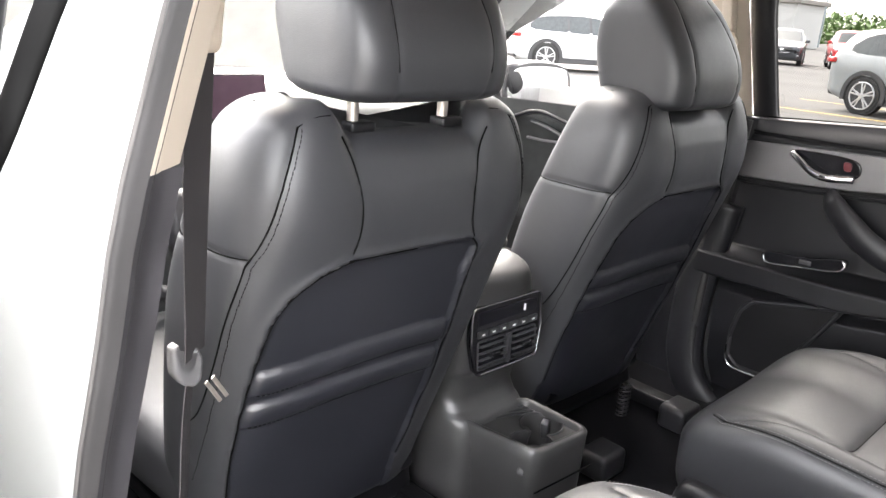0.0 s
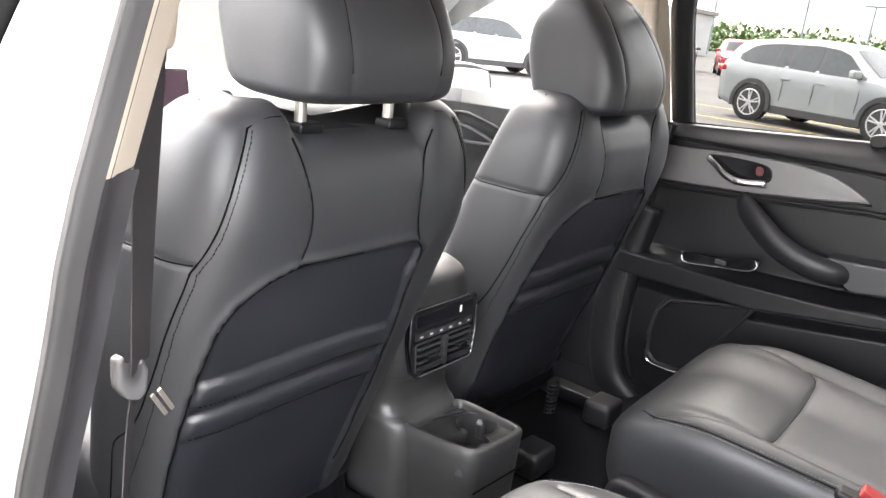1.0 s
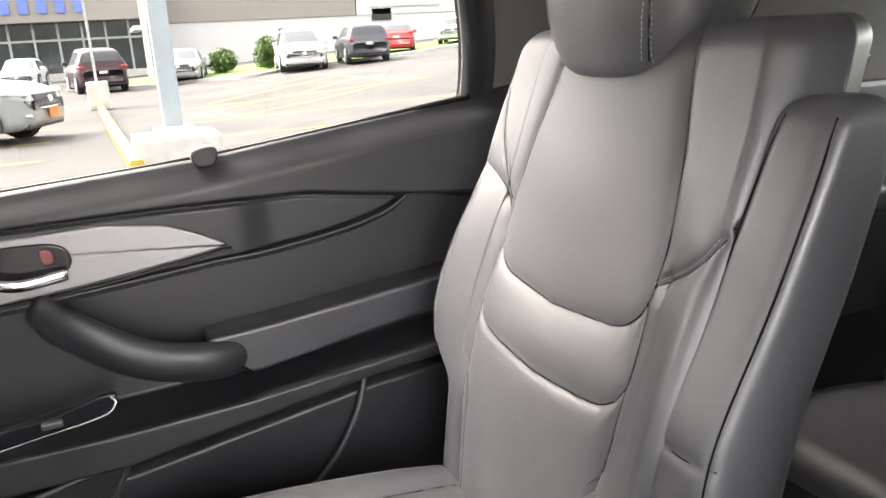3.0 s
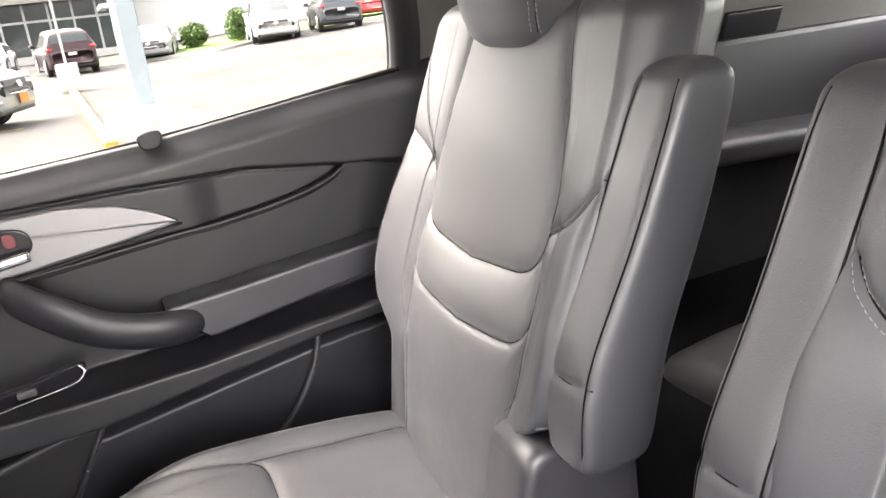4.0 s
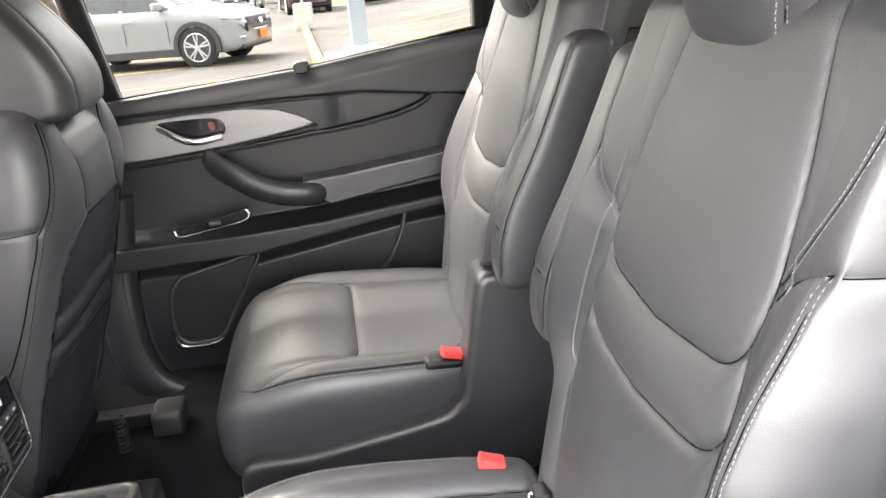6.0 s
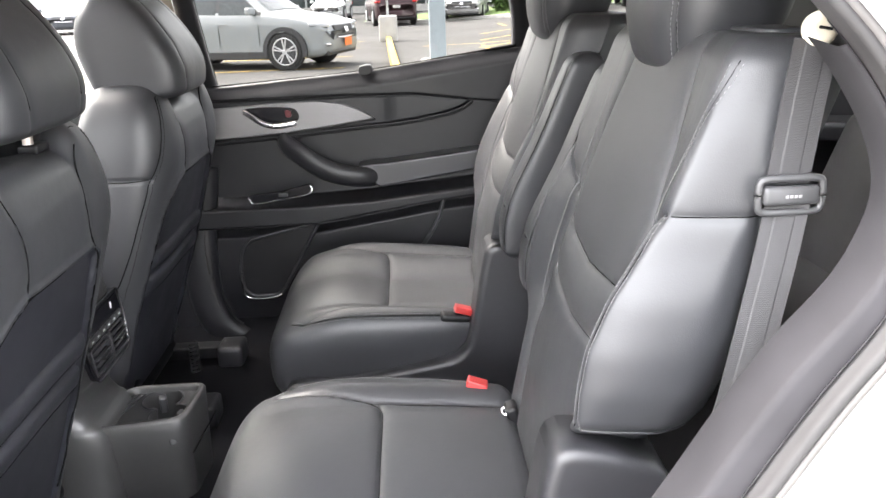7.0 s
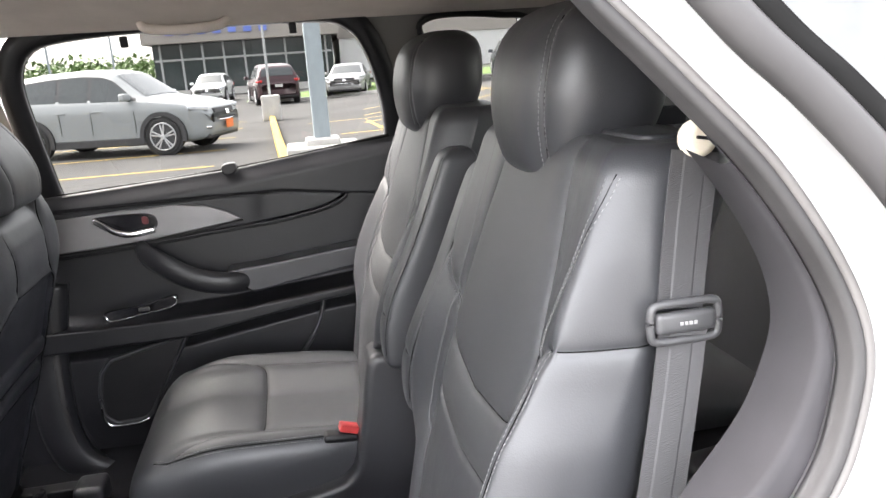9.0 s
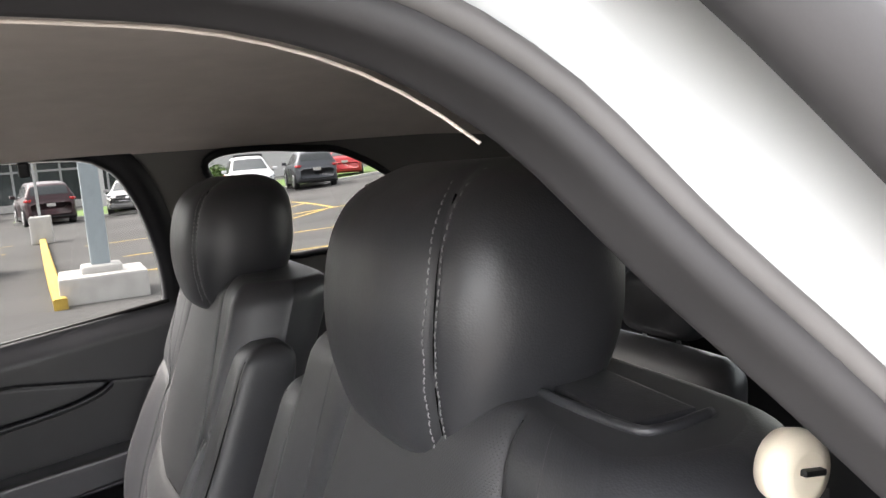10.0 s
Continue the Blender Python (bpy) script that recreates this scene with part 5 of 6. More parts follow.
for w, a in ((wells[0], 200), (wells[1], 20), (wells[0], 330), (wells[1], 150)):
    c, t = math.cos(radians(a)), math.sin(radians(a))
    part("cup_finger", box((0.018, 0.016, 0.040), (w[0] + 0.033 * c, w[1] + 0.033 * t, zd - 0.026), 0.005, (0, -14, a), 3), BELTPLASTIC, con, "", True)
for k in range(3):
    part("tray_rib", box((0.125, 0.0035, 0.004), (-0.012, 0.243 + 0.012 * k, zd + 0.0015), 0.0012, (0, 0, -17)), PLASTIC, con)
part("tray_line", box((0.160, 0.002, 0.003), (-0.010, 0.0945, 0.545), 0.0008, (0, 0, -2.6)), GROOVE, con)

# ---------------- dashboard and front door ----------------
dash = thing("dashboard", "black dashboard with a vent and a silver line", "dashboard")
vs, fs = [], []
prof = [(1.42, 1.085), (1.25, 1.110), (1.10, 1.118), (0.98, 1.112), (0.935, 1.095), (0.92, 1.070), (0.925, 1.040), (0.935, 1.010), (0.93, 0.94), (0.95, 0.80), (0.99, 0.60)]
xs = np.linspace(-0.74, 0.74, 40)
for x in xs:
    for y, z in prof:
        vs.append((x, y + 0.05 * (x / 0.74) ** 2, z - 0.015 * (x / 0.74) ** 2))
k = len(prof)
fs = [(i * k + j, i * k + j + 1, (i + 1) * k + j + 1, (i + 1) * k + j) for i in range(len(xs) - 1) for j in range(k - 1)]
link("dash_pad", vs, fs, DASH, dash)
tube("silver_strip", [(-0.70, 0.965, 1.032), (-0.3, 0.925, 1.040), (0.1, 0.918, 1.043), (0.5, 0.935, 1.040), (0.72, 0.965, 1.034)], 0.005, SILVER, dash, 40, 8)
for cxv in (0.56, -0.56):
    part("vent_box", box((0.13, 0.05, 0.055), (cxv, 0.965, 1.062), 0.010, (0, 0, 4), 3), PIANO, dash, "", True)
    for q in range(4):
        part("vent_slat", box((0.115, 0.01, 0.003), (cxv, 0.938, 1.045 + 0.011 * q), 0.001), BELTPLASTIC, dash)
    tube("vent_rim", [(cxv - 0.066, 0.942, 1.037), (cxv + 0.066, 0.946, 1.037), (cxv + 0.066, 0.946, 1.088), (cxv - 0.066, 0.942, 1.088)], 0.003, CHROME, dash, 50, 6, True)
part("centre_vent", box((0.14, 0.04, 0.05), (0.02, 0.925, 0.985), 0.008, (0, 0, 0), 3), PIANO, dash, "", True)
scr = thing("display_screen", "dark centre display with a purple sheen standing on the dashboard", "screen")
part("housing", box((0.245, 0.016, 0.098), (-0.248, 0.93, 1.130), 0.006, (-8, 0, 0), 2), PIANO, scr)
part("glass_face", box((0.236, 0.002, 0.090), (-0.248, 0.921, 1.131), 0.001, (-8, 0, 0)), SCREEN, scr)
wheel = thing("steering_wheel", "black leather steering wheel", "steering wheel")
tube("rim", [(-0.37 + 0.185 * math.cos(a), 0.72 - 0.07 * math.sin(a), 0.93 + 0.170 * math.sin(a)) for a in np.linspace(0, 2 * math.pi, 20, endpoint=False)], 0.016, LEATHER, wheel, 80, 12, True)
part("hub", box((0.16, 0.05, 0.13), (-0.37, 0.735, 0.925), 0.03, (-22, 0, 0), 4), PLASTIC, wheel, "", True)
for sg in (-1, 1):
    part("spoke", box((0.10, 0.02, 0.035), (-0.37 + sg * 0.12, 0.735, 0.925), 0.008, (-22, 0, 0)), SILVER, wheel)
part("spoke", box((0.04, 0.02, 0.10), (-0.37, 0.758, 0.83), 0.008, (-22, 0, 0)), SILVER, wheel)

fdoor = thing("door_2", "black front door trim with a curved silver inlay, closed", "car door", kind="structure")
vs, fs = [], []
ny2, nz2 = 60, 60
for i in range(nz2):
    for j in range(ny2):
        y = 0.40 + 0.80 * j / (ny2 - 1)
        belt_z = 1.118 - 0.035 * (y - 0.58)
        z = 0.44 + (belt_z - 0.44) * i / (nz2 - 1)
        x = 0.745 - 0.02 * step(z, 1.04, 1.06) - 0.055 * step(z, 0.74, 0.77) * (1 - step(z, 0.80, 0.83)) - 0.02 * (1 - step(z, 0.68, 0.72)) + 0.012 * step(z, 0.95, 0.965) * (1 - step(z, 1.03, 1.045))
        vs.append((float(x), y, z))
fs = [(i * ny2 + j, i * ny2 + j + 1, (i + 1) * ny2 + j + 1, (i + 1) * ny2 + j) for i in range(nz2 - 1) for j in range(ny2 - 1)]
link("trim_panel", vs, fs, DASH, fdoor)
tube("trim_ridge", [(0.722, 1.05, 0.99), (0.722, 0.87, 1.075), (0.720, 0.76, 1.07), (0.72, 0.62, 1.03), (0.722, 0.5, 1.0)], 0.006, SOFT, fdoor, 50, 8)
tube("silver_edge", [(0.728, 0.86, 1.05), (0.726, 0.78, 1.035), (0.726, 0.72, 1.01), (0.728, 0.80, 1.0), (0.728, 0.87, 1.0)], 0.008, SILVER, fdoor, 40, 8, ry=0.004)
win3 = thing("window_3", "clear front side window", "window", kind="structure")
FRONT_PANE = [(0.36, 1.12), (0.40, 1.30), (0.44, 1.48), (0.62, 1.47), (0.80, 1.40), (1.00, 1.28), (1.18, 1.13), (1.20, 1.09), (0.80, 1.10)]
pane("pane", FRONT_PANE, GLASS, win3)
tube("window_rim", [(glass_x(z), y, z) for y, z in ((0.385, 1.12), (0.42, 1.30), (0.455, 1.46), (0.62, 1.475), (0.80, 1.405), (1.00, 1.285), (1.20, 1.13))], 0.014, DARK, win3, 60, 8)
# pillars beside the windscreen and the screen itself
for sg in (-1, 1):
    p = thing("windscreen_pillar", "beige windscreen pillar trim", "pillar trim", kind="structure")
    tube("trim", [(sg * 0.60, 0.48, 1.545), (sg * 0.64, 0.70, 1.455), (sg * 0.675, 0.98, 1.315), (sg * 0.72, 1.32, 1.12)], 0.035, BEIGE, p, 30, 12, ry=0.022)
vs = []
for j in range(12):
    t = j / 11
    for i in range(20):
        s = 2 * i / 19 - 1
        w = 0.62 + 0.11 * t
        vs.append((s * w, 0.50 + 0.95 * t - 0.10 * s * s + 0.05, 1.555 - 0.47 * t - 0.03 * s * s))
fs = [(j * 20 + i, j * 20 + i + 1, (j + 1) * 20 + i + 1, (j + 1) * 20 + i) for j in range(11) for i in range(19)]
ws = tagged(link("window_4", vs, fs, SCREENGLASS), "clear windscreen", "windscreen", kind="structure")
ws.visible_shadow = False
mir = thing("wing_mirror", "white wing mirror on the far front door", "wing mirror")
mc = Cushion([(1.070, 0.925, 0.12, 1.05, 0.03, 0.08), (1.13, 0.93, 0.145, 1.05, 0.04, 0.10), (1.19, 0.925, 0.13, 1.05, 0.035, 0.09), (1.205, 0.92, 0.11, 1.05, 0.03, 0.07)], 24, 60, 3.4, 0.02, 0.02)
link("shell", mc.verts(), mc.faces(), DARK, mir)
for name, grow, d, mat in (("bezel", 0.0, 0.0, BELTPLASTIC), ("mirror_face", 0.012, 0.004, CHROME)):
    o = soft_outline([(-0.13 + grow, -0.045), (-0.125 + grow, 0.035), (-0.06, 0.068 - grow), (0.05, 0.070 - grow), (0.115 - grow, 0.045), (0.130 - grow, -0.02), (0.10 - grow, -0.058 + grow), (-0.06, -0.066 + grow)], 60)
    bm = plate(o, 0.012, 0.003)
    bm.transform(pose(0.912, 1.000 - d, 1.133, 90, 0, -14))
    part(name, bm, mat, mir, "", True)
part("foot", box((0.12, 0.05, 0.04), (0.86, 1.10, 1.085), 0.012), DARK, mir)

# ---------------- near rear quarter of the body ----------------
quarter = thing("wall_quarter_near", "white painted rear quarter panel with a dark side window", "body panel", kind="structure")
rear = [i for i in range(NM) if mouth[i][0] < -0.44 and mouth[i][1] > 0.46]
vs, fs = [], []
for i in rear:
    p = jamb[i, -1]
    for t in (0, 0.02, 0.08, 0.25, 0.6, 1.0):
        vs.append((p[0] - 0.010 * min(1, t * 40) + 0.10 * t * t, p[1] * (1 - t) - 2.15 * t, p[2] + 0.02 * t))
fs = [(a * 6 + b, a * 6 + b + 1, (a + 1) * 6 + b + 1, (a + 1) * 6 + b) for a in range(len(rear) - 1) for b in range(5)]
link("panel", vs, fs, WHITE, quarter)


def skin_x(z):
    return mouth_x(z) - 0.046


SIDEGLASS = [(-0.635, 1.545), (-0.662, 1.512), (-0.722, 1.430), (-0.758, 1.392), (-0.796, 1.346), (-0.828, 1.300), (-0.848, 1.266), (-0.875, 1.253), (-1.1, 1.270), (-1.5, 1.31), (-1.62, 1.36), (-1.5, 1.44), (-1.2, 1.52), (-0.80, 1.57), (-0.62, 1.57)]
pane("side_glass", SIDEGLASS, SIDEPANE, quarter, 0.012, 90, skin_x, -1)
tube("window_gasket", [(skin_x(z) - 0.012, y, z) for y, z in SIDEGLASS], 0.015, RUBBER, quarter, 120, 12, True, ry=0.010)
tube("window_gasket", [(skin_x(z) - 0.014, y - 0.026 if z > 1.27 else y - 0.012, z + (0.014 if z < 1.3 else 0.0)) for y, z in SIDEGLASS[:7]], 0.011, MATT, quarter, 60, 8)
stk = thing("door_striker", "pale zinc door striker bolted to the white jamb", "door striker")
part("plate", box((0.010, 0.032, 0.070), (-0.897, -0.805, 1.058), 0.006, (0, 0, -25), 3), ZINC, stk, "", True)
for dz in (-0.022, 0.022):
    bolt = part("bolt", disc(0.0085, 0.009, (-0.903, -0.802, 1.058 + dz), (0, 90, -25), 18, bevel=0.002), ZINC, stk)
    part("socket", disc(0.0032, 0.010, (-0.9035, -0.802, 1.058 + dz), (0, 90, -25), 6), BELTPLASTIC, bolt)
tube("loop", [(-0.900, -0.800, 1.072), (-0.914, -0.765, 1.070), (-0.917, -0.758, 1.058), (-0.914, -0.765, 1.046), (-0.900, -0.800, 1.044)], 0.005, ZINC, stk, 30, 8)

# near front door, seen edge on beyond the pillar
nfd = thing("door_3", "white front door edge with a black window frame, closed", "car door", kind="structure")
tube("window_frame", [(-0.925, 0.10, 0.95), (-0.925, 0.075, 1.12), (-0.90, 0.080, 1.25), (-0.865, 0.10, 1.38), (-0.82, 0.13, 1.50)], 0.022, DARK, nfd, 40, 10, ry=0.014)
tube("frame_strip", [(-0.795, -0.04, 1.47), (-0.822, -0.005, 1.405), (-0.842, 0.035, 1.335), (-0.863, 0.078, 1.253), (-0.876, 0.108, 1.203), (-0.90, 0.16, 1.12)], 0.021, MATT, nfd, 40, 10, side=(0, 1, 0.4), ry=0.006, label="black window frame strip")
vs = [(x, y, z) for z in (0.45, 0.8, 1.13) for x, y in ((-0.925, 0.06), (-0.955, 0.085), (-0.955, 1.15))]
link("outer_skin", vs, [(0, 1, 4, 3), (1, 2, 5, 4), (3, 4, 7, 6), (4, 5, 8, 7)], WHITE, nfd, smooth=False)
p = link("pane", [(-0.925, 0.10, 1.13), (-0.925, 1.10, 1.10), (-0.83, 0.50, 1.50), (-0.83, 0.14, 1.50)], [(0, 1, 2, 3)], GLASS, nfd, smooth=False)
p.visible_shadow = False

part("inner_panel", box((0.09, 0.86, 0.70), (-0.845, 0.74, 0.77), 0.03, (0, 0, 0), 4), SOFT, nfd, "black inner door panel", True)
part("arm_rest", box((0.07, 0.56, 0.06), (-0.775, 0.68, 0.80), 0.022, (0, 0, 0), 4), SOFT, nfd, "", True)

# roof skin, bonnet, tail and sides that close the car
shell = thing("car_body", "white painted body shell of the car", "car body", kind="structure")
vs, fs = [], []
nx, ny = 24, 40
for j in range(ny):
    y = 0.58 - 2.73 * j / (ny - 1)
    for i in range(nx):
        x = -0.80 + 1.60 * i / (nx - 1)
        vs.append((x * (0.93 if abs(x) > 0.7 else 1), y, roof_z(x * 0.8, y) + 0.055 - 0.05 * abs(x / 0.8) ** 4))
fs = [(j * nx + i, j * nx + i + 1, (j + 1) * nx + i + 1, (j + 1) * nx + i) for j in range(ny - 1) for i in range(nx - 1)]
link("roof_skin", vs, fs, WHITE, shell)
vs = []
for j in range(10):
    t = j / 9
    for i in range(16):
        s = 2 * i / 15 - 1
        vs.append((s * (0.86 - 0.08 * t), 1.44 + 1.15 * t - 0.12 * s * s, 1.075 - 0.17 * t ** 1.6 - 0.05 * s * s))
link("bonnet", vs, [(j * 16 + i, j * 16 + i + 1, (j + 1) * 16 + i + 1, (j + 1) * 16 + i) for j in range(9) for i in range(15)], WHITE, shell)
part("tail_panel", box((1.75, 0.06, 0.80), (0, -2.12, 0.80), 0.025), WHITE, shell)
part("far_side_skin", box((0.03, 3.35, 0.68), (0.93, -0.40, 0.80), 0.012), WHITE, shell)
part("underbody", box((1.80, 4.2, 0.06), (0, 0.25, 0.33), 0.01), DARK, shell)
part("near_sill", box((0.12, 0.62, 0.12), (-0.90, -0.19, 0.37), 0.03, seg=3), WHITE, shell)
part("nose", box((1.68, 0.08, 0.55), (0, 2.60, 0.62), 0.03), WHITE, shell)
part("near_wing", box((0.03, 1.35, 0.65), (-0.93, 1.90, 0.72), 0.012), WHITE, shell)
part("far_wing", box((0.03, 1.35, 0.65), (0.93, 1.90, 0.72), 0.012), WHITE, shell)
part("floor_pan", box((1.55, 0.04, 0.70), (0, 1.42, 0.72), 0.01), DARK, shell)
tail = tagged(link("window_5", [(-0.62, -2.02, 1.20), (0.62, -2.02, 1.20), (0.58, -1.90, 1.50), (-0.58, -1.90, 1.50)], [(0, 1, 2, 3)], TINT, smooth=False), "tinted rear window", "window", kind="structure")
tail.visible_shadow = False

# ---------------- third row and load space ----------------
side = thing("load_side_trim", "dark grey plastic side trim of the third row with a cup holder", "side trim", kind="structure")
part("arm_shelf", box((0.16, 0.80, 0.05), (0.680, -1.28, 1.002), 0.018, (3, 0, 0), 4), GREYTRIM, side, "", True)
part("lower_panel", box((0.05, 1.30, 0.84), (0.775, -1.46, 0.78), 0.012), GREYTRIM, side)
part("tail_trim", box((1.54, 0.03, 0.85), (0, -2.06, 0.80), 0.01), SOFT, side)
v, f = ribbon([(0.665 + 0.040 * math.cos(a), -1.225 + 0.040 * math.sin(a), 1.026) for a in np.linspace(0, 2 * math.pi, 40, endpoint=False)], [(0.0, 0.005), (0.003, 0.0), (0.0, -0.004), (-0.05, -0.003)], (0, 0, 1), True)
link("cup_ring", v, f, DARK, side)
part("cup_well", disc(0.036, 0.004, (0.665, -1.225, 1.0265), seg=30), DARK, side)
part("vent_grille", box((0.012, 0.15, 0.055), (0.700, -1.41, 1.232), 0.01, (0, -18, 0), 3), DARK, side, "", True)
near = thing("load_side_trim", "black plastic wheel housing beside the third row", "side trim", kind="structure")
part("panel", box((0.05, 1.3, 0.75), (-0.745, -1.45, 0.85), 0.012), SOFT, near)
hump = Cushion([(0.45, -0.66, 0.10, -1.15, 0.30, 0.30), (0.62, -0.665, 0.10, -1.15, 0.28, 0.28), (0.78, -0.68, 0.085, -1.15, 0.20, 0.20)], 20, 60, 2.6, 0.05, 0.01)
link("wheel_hump", hump.verts(), hump.faces(), SOFT, near)
part("upper_panel", box((0.03, 1.32, 0.52), (-0.715, -1.47, 1.36), 0.01, (0, 18, 0)), SOFT, near)
for sg in (-1, 1):
    third = thing("rear_bench_seat", "black leather folding seat of the third row", "car seat", "third-row seats")
    cx = sg * 0.30
    c = Cushion([(0.0, cx, 0.22, 0.62, 0.08, 0.07), (0.2, cx, 0.245, 0.63, 0.09, 0.08), (0.42, cx, 0.24, 0.62, 0.09, 0.07)], 40, 90, 3.6, 0.05, 0.03)
    vv = c.verts()
    link("seat_cushion", np.stack([vv[:, 0], -1.43 + vv[:, 2], vv[:, 1]], 1), [f[::-1] for f in c.faces()], LEATHER, third)
    b = Cushion([(0.62, cx, 0.23, -1.41, 0.06, 0.06), (0.85, cx, 0.245, -1.47, 0.06, 0.06), (1.08, cx, 0.22, -1.53, 0.05, 0.05)], 40, 90, 3.4, 0.05, 0.03)
    link("backrest", b.verts(), b.faces(), LEATHER, third)
    part("base", box((0.44, 0.40, 0.20), (cx, -1.23, 0.53), 0.02), DARK, third)
    h = Cushion([(1.09, cx, 0.10, -1.55, 0.04, 0.04), (1.16, cx, 0.12, -1.555, 0.045, 0.045), (1.22, cx, 0.10, -1.56, 0.035, 0.035)], 24, 60, 2.8, 0.03, 0.02)
    link("headrest", h.verts(), h.faces(), LEATHER, third)
    for s2 in (-1, 1):
        part("post", disc(0.006, 0.10, (cx + s2 * 0.05, -1.545, 1.08), seg=12), CHROME, third)

# ---------------- outside: lot, kerbs, cars, building, trees ----------------
ASPHALT = surface("asphalt", (0.088, 0.086, 0.083), 0.95, grain=140, relief=0.8, cloud=0.35, vary=0.22, spec=0.08)
YELLOW = surface("yellow_road_paint", (0.45, 0.30, 0.05), 0.7, grain=200, relief=0.4, cloud=6, vary=0.25)
CONCRETE = surface("white_concrete", (0.42, 0.41, 0.39), 0.85, grain=120, relief=0.4, cloud=5, vary=0.12)
GRASS = surface("grass", (0.10, 0.17, 0.035), 0.9, grain=60, relief=1.0, cloud=2, vary=0.35)
LEAF = surface("leaves", (0.075, 0.13, 0.03), 0.6, relief=0, cloud=1.2, vary=0.5)
LEAF2 = surface("young_leaves", (0.14, 0.20, 0.04), 0.6, relief=0, cloud=1.2, vary=0.4)
BARK = surface("bark", (0.10, 0.075, 0.055), 0.9, grain=40, relief=0.9)
POLE = surface("blue_grey_paint", (0.26, 0.30, 0.32), 0.5, relief=0.1, vary=0.08)
TAUPE = surface("taupe_cladding", (0.24, 0.22, 0.20), 0.7, grain=30, relief=0.1, vary=0.06)
WALLWHITE = surface("white_cladding", (0.50, 0.50, 0.49), 0.7, grain=20, relief=0.1, cloud=1, vary=0.05)
SHOP = surface("shop_glass", (0.03, 0.04, 0.04), 0.08, relief=0, vary=0.3, cloud=0.6)
FRAME = surface("grey_mullion", (0.35, 0.36, 0.36), 0.5, relief=0)
BLUE = surface("blue_sign_letter", (0.10, 0.16, 0.50), 0.4, relief=0)
TYRE = surface("tyre_rubber", (0.018, 0.018, 0.018), 0.8, grain=200, relief=0.3)
ALLOY = surface("alloy_rim", (0.50, 0.50, 0.51), 0.35, metal=0.8, relief=0)
CARGLASS = surface("car_glass", (0.055, 0.062, 0.064), 0.18, relief=0, vary=0.15, spec=0.3)
LAMP = surface("headlamp", (0.55, 0.57, 0.60), 0.1, relief=0, metal=0.3)
TAILLAMP = surface("tail_lamp", (0.40, 0.015, 0.015), 0.2, relief=0)
CLAD = surface("dark_cladding", (0.03, 0.03, 0.032), 0.6, relief=0.1)
ORANGE = surface("orange_tag", (0.75, 0.16, 0.02), 0.5, relief=0)


def ground_z(x, y):
    return float(0.060 * max(0.0, -y - 2.0) * step(x, 14, 24) * (1 - step(-y, 30, 60)) + 0.0)


gx = np.concatenate([np.linspace(-300, -14, 12), np.linspace(-10, 70, 81), np.linspace(80, 1500, 16)])
gy = np.concatenate([np.linspace(-1200, -70, 14), np.linspace(-60, 60, 81), np.linspace(70, 1500, 14)])
vs = [(x, y, ground_z(x, y)) for y in gy for x in gx]
nx = len(gx)
fs = [(j * nx + i, j * nx + i + 1, (j + 1) * nx + i + 1, (j + 1) * nx + i) for j in range(len(gy) - 1) for i in range(nx - 1)]
tagged(link("ground", vs, fs, ASPHALT), "grey asphalt parking lot", "ground", kind="structure")


def stripe(x0, y0, x1, y1, w=0.11):
    d = np.array((x1 - x0, y1 - y0))
    L = np.linalg.norm(d)
    d /= L
    nrm = np.array((-d[1], d[0])) * w / 2
    vs, fs = [], []
    m = max(2, int(L / 1.5))
    for i in range(m + 1):
        c = np.array((x0, y0)) + d * L * i / m
        for s in (-1, 1):
            p = c + nrm * s
            vs.append((p[0], p[1], ground_z(*p) + 0.006))
    fs = [(2 * i, 2 * i + 1, 2 * i + 3, 2 * i + 2) for i in range(m)]
    return tagged(link("parking_line", vs, fs, YELLOW, smooth=False), "worn yellow painted parking line", "road marking", "parking lines", "structure")


for x in (11.5, 14.2, 17.0, 19.8, 22.6):
    stripe(x, 6.5, x, 0.9)
for a in ((12.5, -1.2, 12.6, -9.5), (15.5, -1.4, 16.5, -9), (19.5, -0.8, 20.5, -8.5), (23, -2.2, 27.5, -7.2), (20.5, -2.2, 25.5, -7.4), (18.2, -2.2, 23.0, -7.4), (16.2, -2.4, 20.5, -7.4),
          (23, -2.2, 16.2, -2.4), (27.5, -7.2, 20.5, -7.4), (26.5, -2.4, 28.6, -2.4), (26.6, -3.9, 28.8, -3.9), (26.8, -5.4, 29.0, -5.4), (26, 2.2, 30, 2.2), (8.5, 6.0, 8.5, 1.5),
          (24, 3.8, 29, 3.8), (24, 5.4, 29, 5.4), (10, 14.5, 15, 14.6), (4, 14.2, 9, 14.4)):
    stripe(*a)


def kerb(pts, w=0.15, h=0.14, mat=CONCRETE, label="white concrete kerb"):
    p = smooth_path(pts, max(6, int(len(pts) * 10)))
    p = np.array([(x, y, ground_z(x, y)) for x, y in p])
    v, f = sweep(p, [(-0.02, -w / 2), (h - 0.02, -w / 2), (h, -w / 2 + 0.02), (h, w / 2 - 0.02), (h - 0.02, w / 2), (-0.02, w / 2)], (0, 0, 1))
    return tagged(link("kerb", v, f, mat, smooth=False), label, "kerb", "kerbs", "structure")


